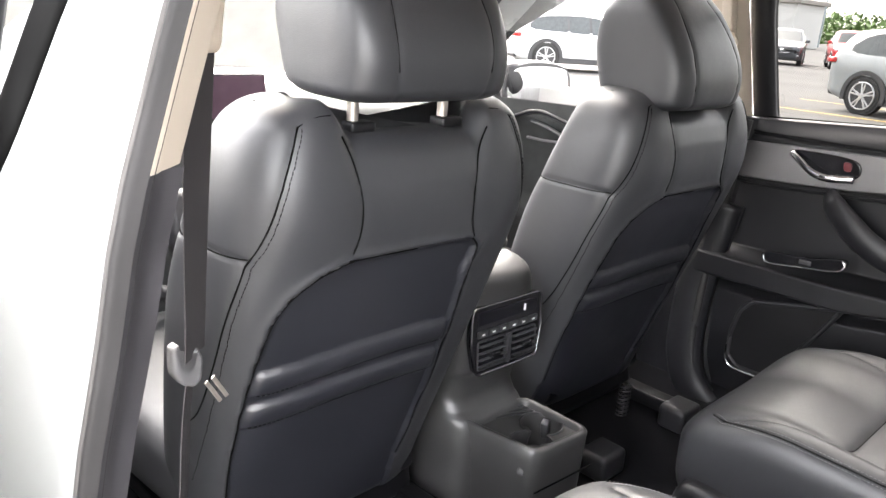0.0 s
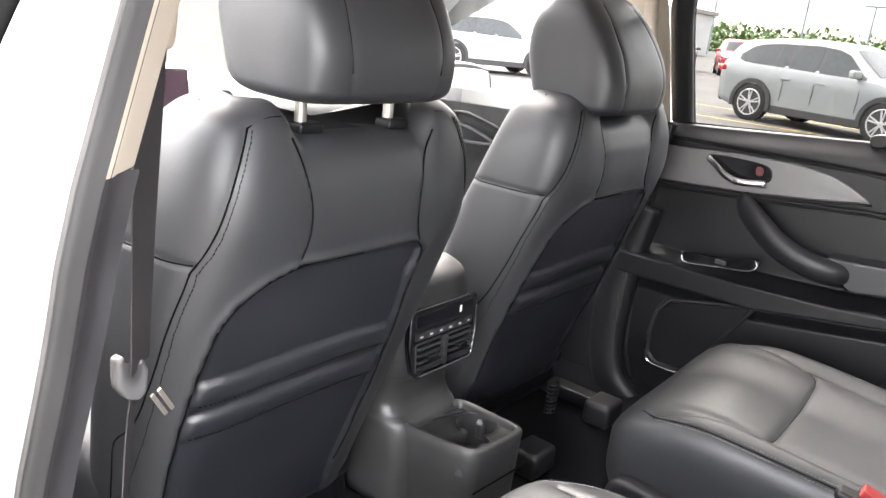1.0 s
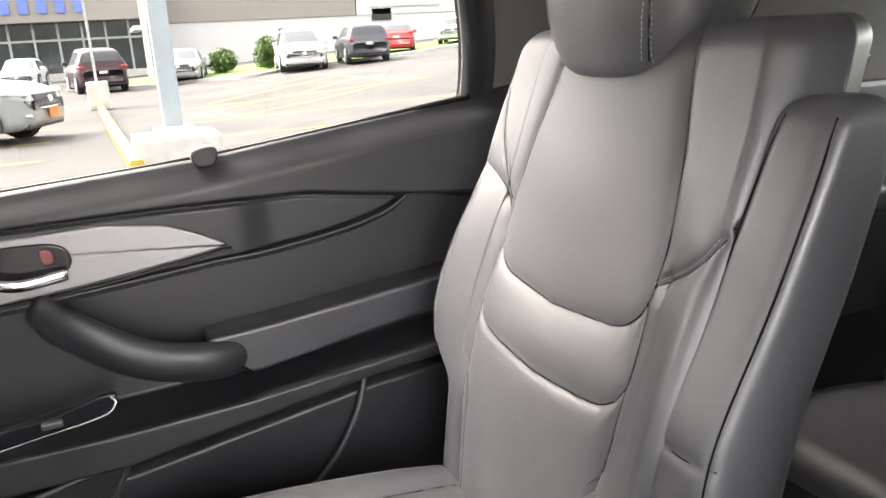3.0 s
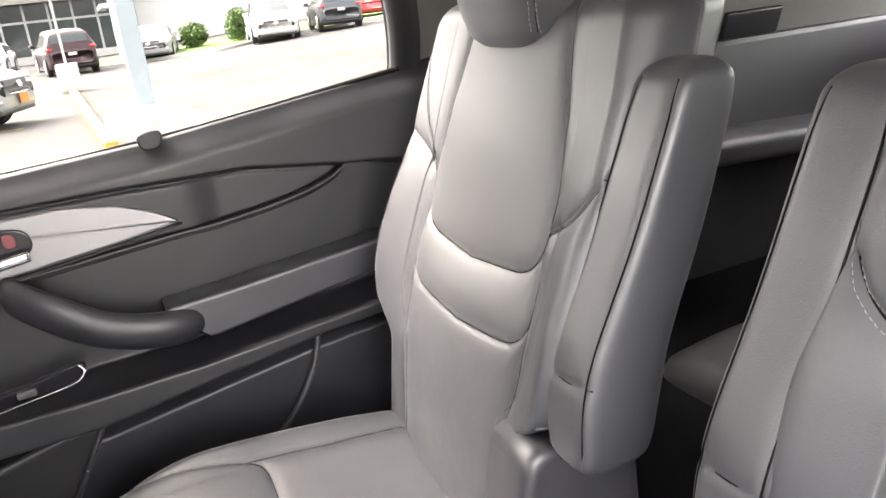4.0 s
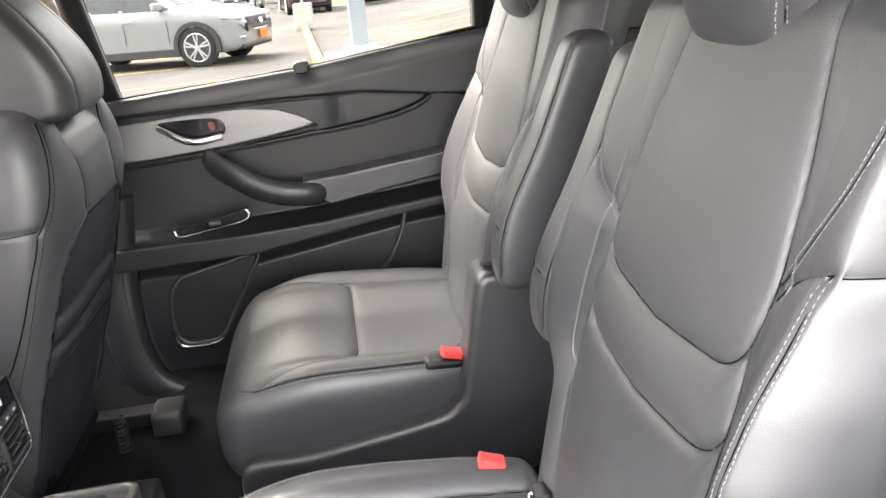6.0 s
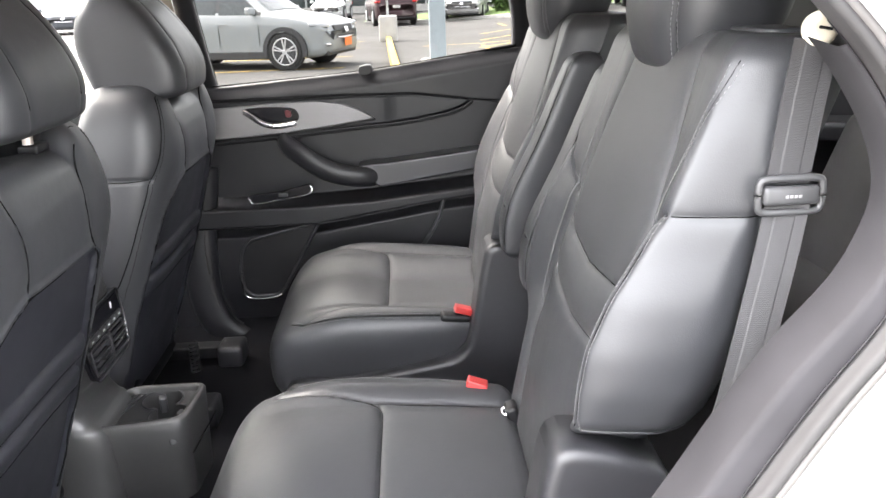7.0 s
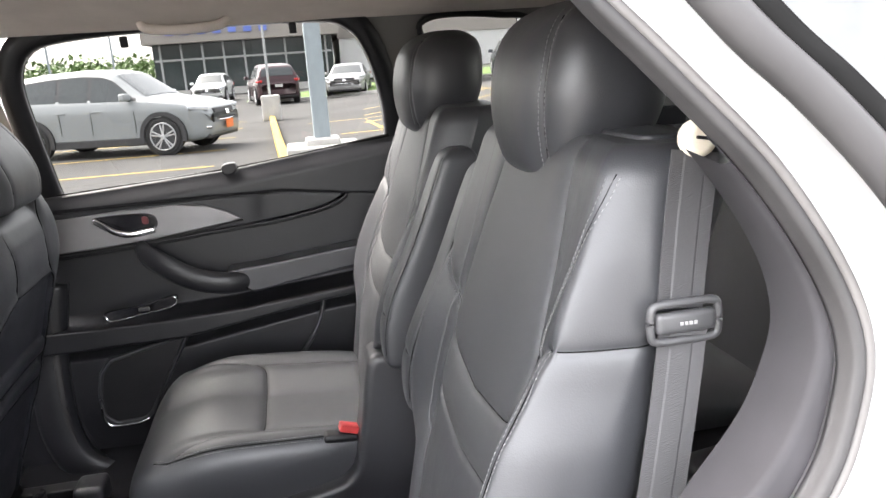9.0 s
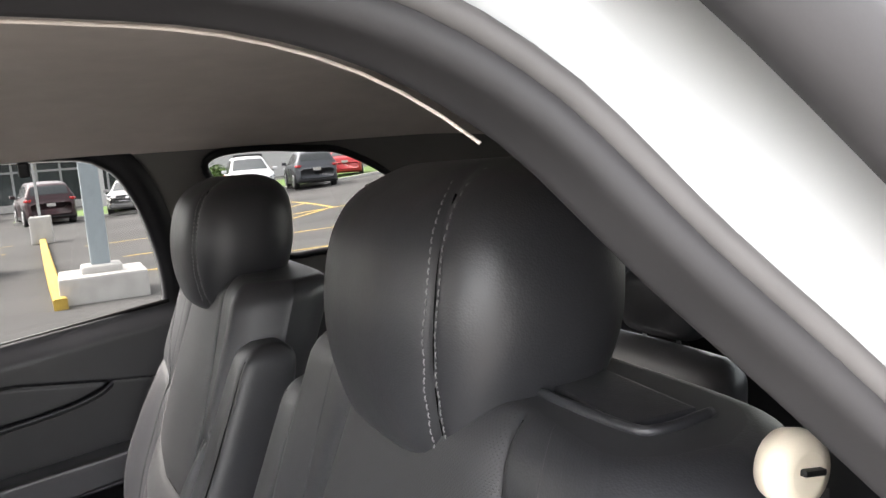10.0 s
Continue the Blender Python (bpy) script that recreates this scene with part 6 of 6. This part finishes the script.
kerb([(9.4, -0.30), (14, -0.12), (20, 0.08), (22.2, 0.15)], 0.16, 0.14, YELLOW, "yellow painted concrete kerb")
kerb([(36, 1.5), (35.5, -1.4), (33.8, -4.6), (32.2, -5.2), (33.0, -6.2), (35.2, -8.5), (34.2, -12), (38, -20), (44, -34)])
gv = []
grass = [(36.2, 1.6), (35.7, -1.4), (34.0, -4.6), (32.4, -5.2), (33.2, -6.2), (35.4, -8.5), (34.4, -12), (38.2, -20), (44.2, -34), (50, -34), (44, -10), (40, 1.6)]
gv = [(x, y, ground_z(x, y) + 0.10) for x, y in grass]
tagged(link("grass_strip", gv, [tuple(range(len(gv)))], GRASS, smooth=False), "green grass strip behind the kerb", "grass", kind="structure")


PROFILES = {
    "suv": ([(-0.5, 0.74), (-0.495, 0.98), (-0.480, 1.09), (-0.437, 1.46), (-0.405, 1.565), (-0.25, 1.655), (-0.08, 1.68), (0.03, 1.655), (0.085, 1.60), (0.232, 1.115), (0.262, 1.075), (0.36, 1.02), (0.43, 0.95), (0.472, 0.86), (0.492, 0.74), (0.5, 0.60)], 1.68,
            [(-0.392, 1.18, 1.26), (-0.36, 1.125, 1.40), (-0.31, 1.10, 1.47), (-0.20, 1.08, 1.515), (-0.05, 1.065, 1.535), (0.04, 1.06, 1.50), (0.09, 1.058, 1.42), (0.185, 1.055, 1.075)], (-0.155, -0.012), (0.098, 0.226), (-0.472, -0.43)),
    "sedan": ([(-0.5, 0.66), (-0.492, 0.88), (-0.47, 1.00), (-0.345, 1.05), (-0.22, 1.34), (-0.13, 1.43), (0.0, 1.46), (0.05, 1.43), (0.09, 1.38), (0.245, 1.0), (0.28, 0.965), (0.38, 0.90), (0.45, 0.81), (0.49, 0.68), (0.5, 0.55)], 1.46,
              [(-0.29, 1.02, 1.10), (-0.22, 0.995, 1.27), (-0.12, 0.98, 1.335), (-0.02, 0.97, 1.345), (0.05, 0.965, 1.31), (0.19, 0.96, 0.985)], (-0.03,), (0.10, 0.238), (-0.335, -0.215)),
    "van": ([(-0.5, 0.80), (-0.494, 1.02), (-0.482, 1.20), (-0.455, 1.58), (-0.42, 1.68), (-0.2, 1.745), (0.0, 1.75), (0.08, 1.70), (0.12, 1.64), (0.315, 1.14), (0.35, 1.08), (0.42, 0.98), (0.47, 0.85), (0.492, 0.72), (0.5, 0.58)], 1.75,
            [(-0.44, 1.12, 1.46), (-0.40, 1.10, 1.56), (-0.2, 1.08, 1.60), (0.02, 1.065, 1.595), (0.10, 1.06, 1.53), (0.26, 1.06, 1.10)], (-0.24, 0.0), (0.13, 0.308), (-0.484, -0.45)),
}


def car(x, y, heading, paint, label, L=4.55, W=1.84, H=1.68, kind="suv", tag=False):
    """A parked car, built along +x and turned to its heading (degrees): a lofted shell, glass laid on it, wheels, lamps and trim."""
    c = thing("parked_car", label, "car", "parked cars")
    prof, h0, side, posts, screen, tailgate = PROFILES[kind]
    kz = H / h0
    px, pz = np.array(prof).T
    sx = np.array([p[0] for p in side])
    lo = np.array([p[1] for p in side]) * kz
    hi = np.array([p[2] for p in side]) * kz
    fine = np.linspace(-0.5, 0.5, 401)
    soft_top = np.convolve(np.pad(np.interp(fine, px, pz * kz), 4, mode="edge"), np.ones(9) / 9, mode="valid")
    top = lambda q: np.interp(q, fine, soft_top)
    belt = lambda q: np.interp(q, (-0.5, 0.3, 0.5), (lo[1] + 0.01, lo[-1] - 0.02, lo[-1] - 0.10))
    wide = lambda q: W / 2 * np.interp(q, (-0.5, -0.488, -0.45, -0.32, 0.0, 0.30, 0.42, 0.47, 0.492, 0.5), (0.78, 0.88, 0.955, 0.99, 1.0, 0.99, 0.95, 0.88, 0.78, 0.66))

    def shoulder(q):
        return wide(q) * 0.945, np.minimum(belt(q), top(q) - 0.05)

    def edge(q):
        ws, zs = shoulder(q)
        t = top(q)
        return ws - 0.23 * W / 2 * np.clip((t - zs - 0.05) / (0.60 * kz), 0, 1) - 0.05, np.maximum(t - 0.055, zs + 0.012)

    def on_side(q, z, sg, out=0.008):
        (ws, zs), (we, ze) = shoulder(q), edge(q)
        return (q * L, sg * (ws + (we - ws) * np.clip((z - zs) / (ze - zs + 1e-6), 0, 1) + out), z)

    stations = np.unique(np.concatenate([np.linspace(-0.5, -0.40, 16), np.linspace(-0.40, 0.40, 56), np.linspace(0.40, 0.5, 16)]))
    vs = []
    for q in stations:
        w, t = wide(q), top(q)
        (ws, zs), (we, ze) = shoulder(q), edge(q)
        zb = np.interp(q, (-0.5, -0.47, -0.40, 0.40, 0.47, 0.5), (0.42, 0.30, 0.22, 0.22, 0.26, 0.36))
        half = [(0, zb), (0.84 * w, zb), (0.955 * w, zb + 0.05), (0.975 * w, zb + 0.16), (0.968 * w, 0.58), (0.995 * w, 0.72), (w, min(0.84, zs - 0.05)), (0.985 * w, zs - 0.035), (ws, zs), (we, ze), (0.93 * we, ze + 0.026), (0.6 * we, t - 0.008), (0, t)]
        half = [(a, max(b, zb)) for a, b in half]
        vs += [(q * L, a, b) for a, b in half] + [(q * L, -a, b) for a, b in half[-2:0:-1]]
    k = len(vs) // len(stations)
    fs = [(i * k + a, i * k + (a + 1) % k, (i + 1) * k + (a + 1) % k, (i + 1) * k + a) for i in range(len(stations) - 1) for a in range(k)]
    fs += [tuple(range(k)), tuple(range((len(stations) - 1) * k, len(stations) * k))]
    link("body", vs, fs, paint, c)

    def sheet(name, pts, n, mat, label=""):
        m = len(pts) // n
        return link(name, pts, [(i * n + j, i * n + j + 1, (i + 1) * n + j + 1, (i + 1) * n + j) for i in range(m - 1) for j in range(n - 1)], mat, c, label)

    bounds = [sx[0]] + sorted(posts) + [sx[-1]]
    for sg in (-1, 1):
        # dark surround of the side glass, then the panes on it
        pts = []
        for q in np.linspace(sx[0] - 0.008, sx[-1] + 0.012, 40):
            a, b = np.interp(q, sx, lo) - 0.022, np.interp(q, sx, hi) + 0.022
            pts += [on_side(q, a + (b - a) * t, sg, 0.005) for t in np.linspace(0, 1, 6)]
        sheet("window_surround", pts, 6, CLAD)
        for a0, a1 in zip(bounds[:-1], bounds[1:]):
            pts = []
            for q in np.linspace(a0 + (0.008 if a0 > sx[0] else 0), a1 - (0.008 if a1 < sx[-1] else 0), 20):
                a, b = np.interp(q, sx, lo), np.interp(q, sx, hi)
                pts += [on_side(q, a + (b - a) * t, sg, 0.010) for t in np.linspace(0, 1, 6)]
            sheet("side_window", pts, 6, CARGLASS, "dark side window")
        for q in posts[-1:] + (sx[-1] - 0.005,) + posts[:-1]:
            z0 = belt(q)
            tube("door_seam", [(q * L, sg * shoulder(q)[0] * 1.0, z0 - 0.005), (q * L + 0.02, sg * wide(q) * 1.001, 0.84), (q * L + 0.02, sg * wide(q) * 0.996, 0.70), (q * L, sg * wide(q) * 0.972, 0.46)], 0.006, CLAD, c, 14, 4)
        for q in (posts[-1] + 0.03, posts[-1] - 0.13):
            part("door_handle", box((0.20, 0.03, 0.035), (q * L, sg * (wide(q) + 0.004), 0.885 * kz), 0.012), paint, c)
        mir = part("side_mirror", box((0.13, 0.20, 0.14), ((sx[-1] - 0.02) * L, sg * (W / 2 + 0.085), lo[-1] + 0.07), 0.045, (0, 0, sg * 12), 4), paint, c, "", True)
        part("mirror_foot", box((0.06, 0.12, 0.04), ((sx[-1] - 0.018) * L, sg * (W / 2 - 0.02), lo[-1] + 0.01), 0.012), CLAD, mir)
        part("sill_cladding", box((0.44 * L, 0.05, 0.15), (0.0, sg * (0.965 * W / 2 - 0.01), 0.285), 0.02), CLAD, c)
        # lamps
        lamp = part("headlamp", box((0.40, 0.09, 0.085), (0.452 * L, sg * 0.845 * W / 2, 0.845 * kz), 0.03, (0, 6, -sg * 33), 3), LAMP, c, "", True)
        part("lamp_bar", box((0.34, 0.02, 0.02), (0.455 * L, sg * 0.865 * W / 2, 0.805 * kz), 0.006, (0, 6, -sg * 33)), CLAD, lamp)
        part("fog_trim", box((0.10, 0.26, 0.05), (0.478 * L, sg * 0.70 * W / 2, 0.47), 0.015, (0, 0, -sg * 24), 3), CHROME, c, "", True)
        part("tail_lamp", box((0.24, 0.30, 0.10), (-0.470 * L, sg * 0.80 * W / 2, 0.965 * kz), 0.03, (0, 0, sg * 28), 3), TAILLAMP, c, "", True)
        for q in (-0.292, 0.300):
            wx, r = q * L, 0.355 if kind != "sedan" else 0.325
            part("wheel_arch", disc(r + 0.035, 0.05, (wx, sg * (wide(q) - 0.030), r + 0.012), (90, 0, 0), 40), TYRE, c)
            if kind == "suv":
                ring_path = [(wx + (r + 0.070) * math.cos(t), sg * (wide(q) - 0.012), r + (r + 0.070) * math.sin(t)) for t in np.linspace(-0.25, math.pi + 0.25, 40)]
                v, f = sweep(ring_path, [(0.03, 0.042), (0.03, -0.042), (-0.03, -0.042), (-0.03, 0.042)], (0, 1, 0))
                link("arch_cladding", v, f, CLAD, c, "", False)
            w = part("wheel", disc(r, 0.22, (wx, sg * (W / 2 - 0.110), r), (90, 0, 0), 40, bevel=0.035), TYRE, c, "", True)
            part("rim", disc(r * 0.72, 0.03, (wx, sg * (W / 2 - 0.006), r), (90, 0, 0), 36), CLAD, w)
            bm = bmesh.new()
            for a in range(10):
                t = box((r * 0.60, 0.016, r * 0.085), (r * 0.40, 0, 0), 0.004, seg=1)
                t.transform(pose(0, 0, 0, 0, 36 * a + (9 if a % 2 else -9), 0))
                me = bpy.data.meshes.new("t")
                t.to_mesh(me)
                t.free()
                bm.from_mesh(me)
                bpy.data.meshes.remove(me)
            bm.transform(pose(wx, sg * (W / 2 + 0.012), r))
            part("spokes", bm, ALLOY, w, "silver alloy spokes")
            v, f = sweep([(wx + r * 0.71 * math.cos(t), sg * (W / 2 + 0.008), r + r * 0.71 * math.sin(t)) for t in np.linspace(0, 2 * math.pi, 40, endpoint=False)], ring(0.015, n=6), (0, 1, 0), True)
            link("rim_lip", v, f, ALLOY, w)
            part("hub_cap", disc(0.05, 0.03, (wx, sg * (W / 2 + 0.010), r), (90, 0, 0), 16, bevel=0.006), ALLOY, w)
    # screen and rear window
    for name, (a0, a1) in (("windscreen", screen), ("rear_window", tailgate)):
        pts = []
        for q in np.linspace(a0, a1, 12):
            we, ze = edge(q)
            t = top(q)
            for s in np.linspace(-0.88, 0.88, 13):
                z = np.interp(abs(s), (0, 0.6, 0.93), (t, t - 0.008, ze + 0.026))
                pts.append((q * L + (0.006 if name == "windscreen" else -0.008), s * we, z + 0.010))
        sheet(name, pts, 13, CARGLASS, "dark " + name.replace("_", " "))
    g = part("grille", box((0.07, 0.50 * W, 0.24), (0.489 * L, 0, 0.70 * kz), 0.06, (0, -12, 0), 4), CLAD, c, "", True)
    part("badge", box((0.02, 0.14, 0.10), (0.507 * L, 0, 0.72 * kz), 0.02, (0, -12, 0), 3), CHROME, g)
    tube("grille_wing", [(0.478 * L, -0.33 * W, 0.735 * kz), (0.494 * L, -0.24 * W, 0.60 * kz), (0.503 * L, 0, 0.575 * kz), (0.494 * L, 0.24 * W, 0.60 * kz), (0.478 * L, 0.33 * W, 0.735 * kz)], 0.016, CHROME, c, 40, 6)
    part("front_bumper_lip", box((0.14, 0.80 * W, 0.16), (0.468 * L, 0, 0.33), 0.04, seg=3), CLAD, c, "", True)
    part("rear_bumper", box((0.12, 0.84 * W, 0.24), (-0.474 * L, 0, 0.42), 0.05, seg=3), CLAD if kind == "suv" else paint, c, "", True)
    part("plate", box((0.01, 0.32, 0.12), (-0.503 * L, 0, 0.80), 0.004), CONCRETE, c)
    if tag:
        part("plate", box((0.012, 0.34, 0.16), (0.512 * L, 0, 0.49), 0.004), ORANGE, c, "orange dealer plate")
    c.matrix_world = pose(x, y, ground_z(x, y), 0, 0, heading)
    return c


def paint(name, color, metal=0.3):
    return surface(name, color, 0.38, metal=metal, relief=0, vary=0.03, cloud=2, coat=0.25, spec=0.4)


PEARL = paint("silver_blue_paint", (0.23, 0.245, 0.25), 0.0)
CARWHITE = paint("white_car_paint", (0.55, 0.56, 0.56), 0.0)
CARRED = paint("red_car_paint", (0.42, 0.03, 0.035), 0.1)
MAROON = paint("maroon_car_paint", (0.035, 0.014, 0.017), 0.3)
CARGREY = paint("dark_grey_car_paint", (0.07, 0.075, 0.085), 0.4)
CARSILVER = paint("silver_car_paint", (0.30, 0.30, 0.30), 0.0)
car(15.40, 3.02, -108, PEARL, "silver blue sport utility car with an orange dealer plate", tag=True)
car(35.0, 0.3, 8, MAROON, "dark maroon sport utility car seen from behind", 4.7, 1.88, 1.75)
car(43.0, 3.6, 176, CARWHITE, "small white hatchback facing the lot", 4.2, 1.76, 1.52)
car(36.5, -3.3, 170, CARSILVER, "silver sedan facing the lot near the kerb", 4.7, 1.83, 1.46, "sedan")
car(33.5, -7.9, 172, CARWHITE, "white minivan facing the lot", 5.0, 1.95, 1.75, "van")
car(33.2, -10.6, -8, CARGREY, "dark grey sport utility car seen from behind", 4.6, 1.85, 1.66)
car(38.5, -14.2, -20, CARRED, "red car parked beyond the kerb", 4.4, 1.8, 1.5, "sedan")
car(41.5, -19.0, 150, CARWHITE, "white sedan parked beyond the kerb", 4.7, 1.83, 1.46, "sedan")
car(39.0, 13.3, 205, CARRED, "dark red boxy off-road car", 4.2, 1.8, 1.8)
car(38.5, 16.2, 200, CARGREY, "dark green sport utility car", 4.6, 1.85, 1.7)
car(16.8, 12.6, -33, CARWHITE, "white compact crossover crossing the lot", 4.3, 1.77, 1.55)
car(8.15, 12.6, -118, CARSILVER, "silver sport utility car facing the windscreen", 5.0, 1.95, 1.75)
car(10.75, 21.0, 62, CARRED, "bright red crossover seen from behind", 4.4, 1.82, 1.65)
car(12.2, 27.2, 60, CARRED, "red car parked in the row ahead", 4.3, 1.8, 1.5)
for k in range(5):
    car(24.0 + 3.1 * k, 20.5 + 1.2 * k, 190, (CARWHITE, CARSILVER, CARGREY)[k % 3], "car in a far row of parked stock", 4.5, 1.83, 1.55 + 0.1 * (k % 2))

# lamp standard on its concrete block
pole = thing("lamp_pole", "blue grey square lamp pole bolted to a white concrete block", "lamp pole")
part("concrete_block", box((1.05, 1.05, 0.36), (10.15, -0.82, 0.16), 0.03), CONCRETE, pole)
part("base_cap", box((0.50, 0.50, 0.12), (10.15, -0.82, 0.38), 0.05, seg=3), CONCRETE, pole)
part("shaft", box((0.235, 0.235, 7.0), (10.15, -0.82, 3.80), 0.02), POLE, pole)
sgn = thing("sign_post", "small white sign on a grey post in a concrete footing", "sign")
part("footing", box((0.55, 0.55, 0.75), (22.4, 0.15, 0.36), 0.06, seg=3), CONCRETE, sgn)
part("post", box((0.07, 0.07, 3.1), (22.4, 0.15, 2.0), 0.01), FRAME, sgn)
part("board", box((0.02, 0.50, 0.70), (22.35, 0.15, 3.15), 0.01), WALLWHITE, sgn)
for k in range(3):
    part("text_bar", box((0.004, 0.32 - 0.06 * k, 0.05), (22.337, 0.15, 3.30 - 0.15 * k), 0), FRAME, sgn)

# dealership
shop = thing("showroom_building", "taupe showroom with dark glass front and blue sign letters", "building")
part("wall", box((12, 13.5, 2.6), (62, 2.4, 5.0), 0.03), TAUPE, shop, "taupe sign band")
part("glass_front", box((10, 12.6, 4.6), (62.5, 2.4, 2.2), 0.02), SHOP, shop, "dark shop glass")
for k in range(9):
    part("mullion", box((0.14, 0.14, 4.2), (57.45, -3.4 + 1.45 * k, 2.0), 0.01), FRAME, shop)
part("transom", box((0.14, 12.4, 0.14), (57.44, 2.4, 2.6), 0.01), FRAME, shop)
part("plinth", box((0.3, 13, 0.5), (57.4, 2.4, 0.25), 0.02), CONCRETE, shop)
for k in range(8):
    if k == 7:
        continue
    y = 7.2 - 1.05 * k
    part("sign_letter", box((0.12, 0.55, 0.85), (55.93, y, 4.65), 0.02), BLUE, shop, "blue sign bar")
part("canopy", box((6, 0.5, 0.25), (52, -2.2, 2.9), 0.02), WALLWHITE, shop)
part("column", box((0.35, 0.35, 4.6), (50, -2.6, 2.3), 0.02), WALLWHITE, shop)
hall = thing("workshop_building", "long white and taupe workshop building", "building")
part("wall", box((14, 26, 3.0), (66, -17.5, 1.9), 0.03), WALLWHITE, hall)
part("upper_wall", box((14.2, 14, 3.2), (66, -11.4, 5.0), 0.03), TAUPE, hall, "taupe upper cladding")
part("upper_wall", box((14.2, 12.2, 3.2), (66, -24.6, 5.0), 0.03), WALLWHITE, hall)
part("window", box((0.1, 1.6, 0.9), (58.95, -20.5, 3.4), 0.02), SHOP, hall)
part("door", box((0.1, 2.2, 2.2), (58.95, -13.5, 1.6), 0.02), CLAD, hall)
part("roof_line", box((0.2, 6.0, 0.12), (58.9, -22.5, 4.0), 0.01), FRAME, hall)


def leaf_cloud(name, blobs, count, size, mat, parent=None, seed=1):
    """Many small leaves strewn over uneven clumps."""
    rng = np.random.default_rng(seed)
    vs, fs = [], []
    for _ in range(count):
        bx, by, bz, rx, ry, rz = blobs[rng.integers(len(blobs))]
        d = rng.normal(size=3)
        d /= np.linalg.norm(d)
        d *= rng.uniform(0.55, 1.08)
        c = np.array((bx + d[0] * rx, by + d[1] * ry, bz + d[2] * rz))
        a, b = rng.normal(size=3), rng.normal(size=3)
        a /= np.linalg.norm(a)
        b -= a * (a @ b)
        b /= np.linalg.norm(b)
        s = size * rng.uniform(0.6, 1.4)
        k = len(vs)
        vs += [c - a * s, c + b * s * 0.5, c + a * s, c - b * s * 0.5]
        fs.append((k, k + 1, k + 2, k + 3))
    return link(name, vs, fs, mat, parent, smooth=False)


def bush(x, y, w, h, seed):
    b = thing("bush", "clipped round green bush on the grass strip", "bush", "bushes")
    z = ground_z(x, y) + 0.1
    leaf_cloud("leaves", [(x + 0.12 * math.sin(seed + i * 2.1), y + 0.12 * math.cos(i * 1.7), z + h * (0.35 + 0.08 * (i % 4)), w * 0.42, w * 0.42, h * 0.36) for i in range(7)], 2600, 0.075, LEAF, b, seed)
    tube("stem", [(x, y, z - 0.1), (x, y, z + h * 0.5)], 0.04, BARK, b, 6, 6)


bush(37.5, -5.2, 1.3, 1.25, 3)
bush(37.0, -7.2, 1.3, 1.6, 4)
bush(37.5, -9.3, 1.0, 1.4, 5)
bush(36.5, -8.8, 1.4, 0.9, 6)


def tree(x, y, h, seed, mat, leaf=0.13, count=5200):
    t = thing("tree", "leafy green street tree beyond the lot", "tree", "trees")
    rng = np.random.default_rng(seed)
    z = ground_z(x, y)
    v, f = sweep(smooth_path([(x, y, z), (x + 0.1, y, z + h * 0.3), (x, y + 0.1, z + h * 0.75)], 10), ring(0.14, n=8), (1, 0, 0))
    v = np.array(v)
    for i in range(10):
        c = v[i * 8:(i + 1) * 8].mean(0)
        v[i * 8:(i + 1) * 8] = c + (v[i * 8:(i + 1) * 8] - c) * (1.2 - 0.09 * i)
    link("trunk", v, f, BARK, t)
    blobs = []
    for i in range(11):
        a = i * 2.4
        r = h * 0.22 * rng.uniform(0.5, 1)
        p = (x + r * math.cos(a), y + r * math.sin(a), z + h * rng.uniform(0.5, 0.92))
        tube("limb", [(x, y, z + h * 0.4), ((x + p[0]) / 2, (y + p[1]) / 2, z + h * 0.5), p], 0.03, BARK, t, 6, 5)
        blobs.append((*p, h * 0.13, h * 0.13, h * 0.10))
    leaf_cloud("crown", blobs, count, leaf, mat, t, seed)


tree(29, 27, 5.2, 11, LEAF2)
tree(34, 30, 6.0, 12, LEAF2)
tree(24, 31, 5.0, 13, LEAF)
rng = np.random.default_rng(5)
woods = []
for k in range(90):
    a = radians(-6 + 62 * k / 90)
    d = 230 + 20 * math.sin(k * 1.7)
    woods.append((d * math.cos(a), d * math.sin(a), 2.2 + 1.6 * rng.random(), 9, 9, 3.4 + 2.2 * rng.random()))
tagged(leaf_cloud("far_woods", woods, 16000, 0.8, LEAF, None, 9), "far line of green trees", "trees", kind="stuff")
for k, (x, y) in enumerate(((120, 46), (110, 30), (140, 70), (125, 25), (150, 90))):
    lp = thing("lamp_pole", "far lamp pole with two lamp heads", "lamp pole", "far lamp poles")
    part("shaft", box((0.25, 0.25, 9), (x, y, 4.5), 0), POLE, lp)
    part("lamp_head", box((0.6, 3.0, 0.3), (x, y, 9.0), 0.05), POLE, lp)
low = thing("far_building", "low pale building beyond the street", "building")
part("wall", box((8, 60, 5), (95, 68, 2.5), 0.1), WALLWHITE, low)
part("sign_panel", box((0.3, 5, 2), (90.6, 52, 4.2), 0.05), BLUE, low, "blue sign panel")
part("roof", box((9, 61, 0.5), (95, 68, 5.2), 0.05), TAUPE, low)
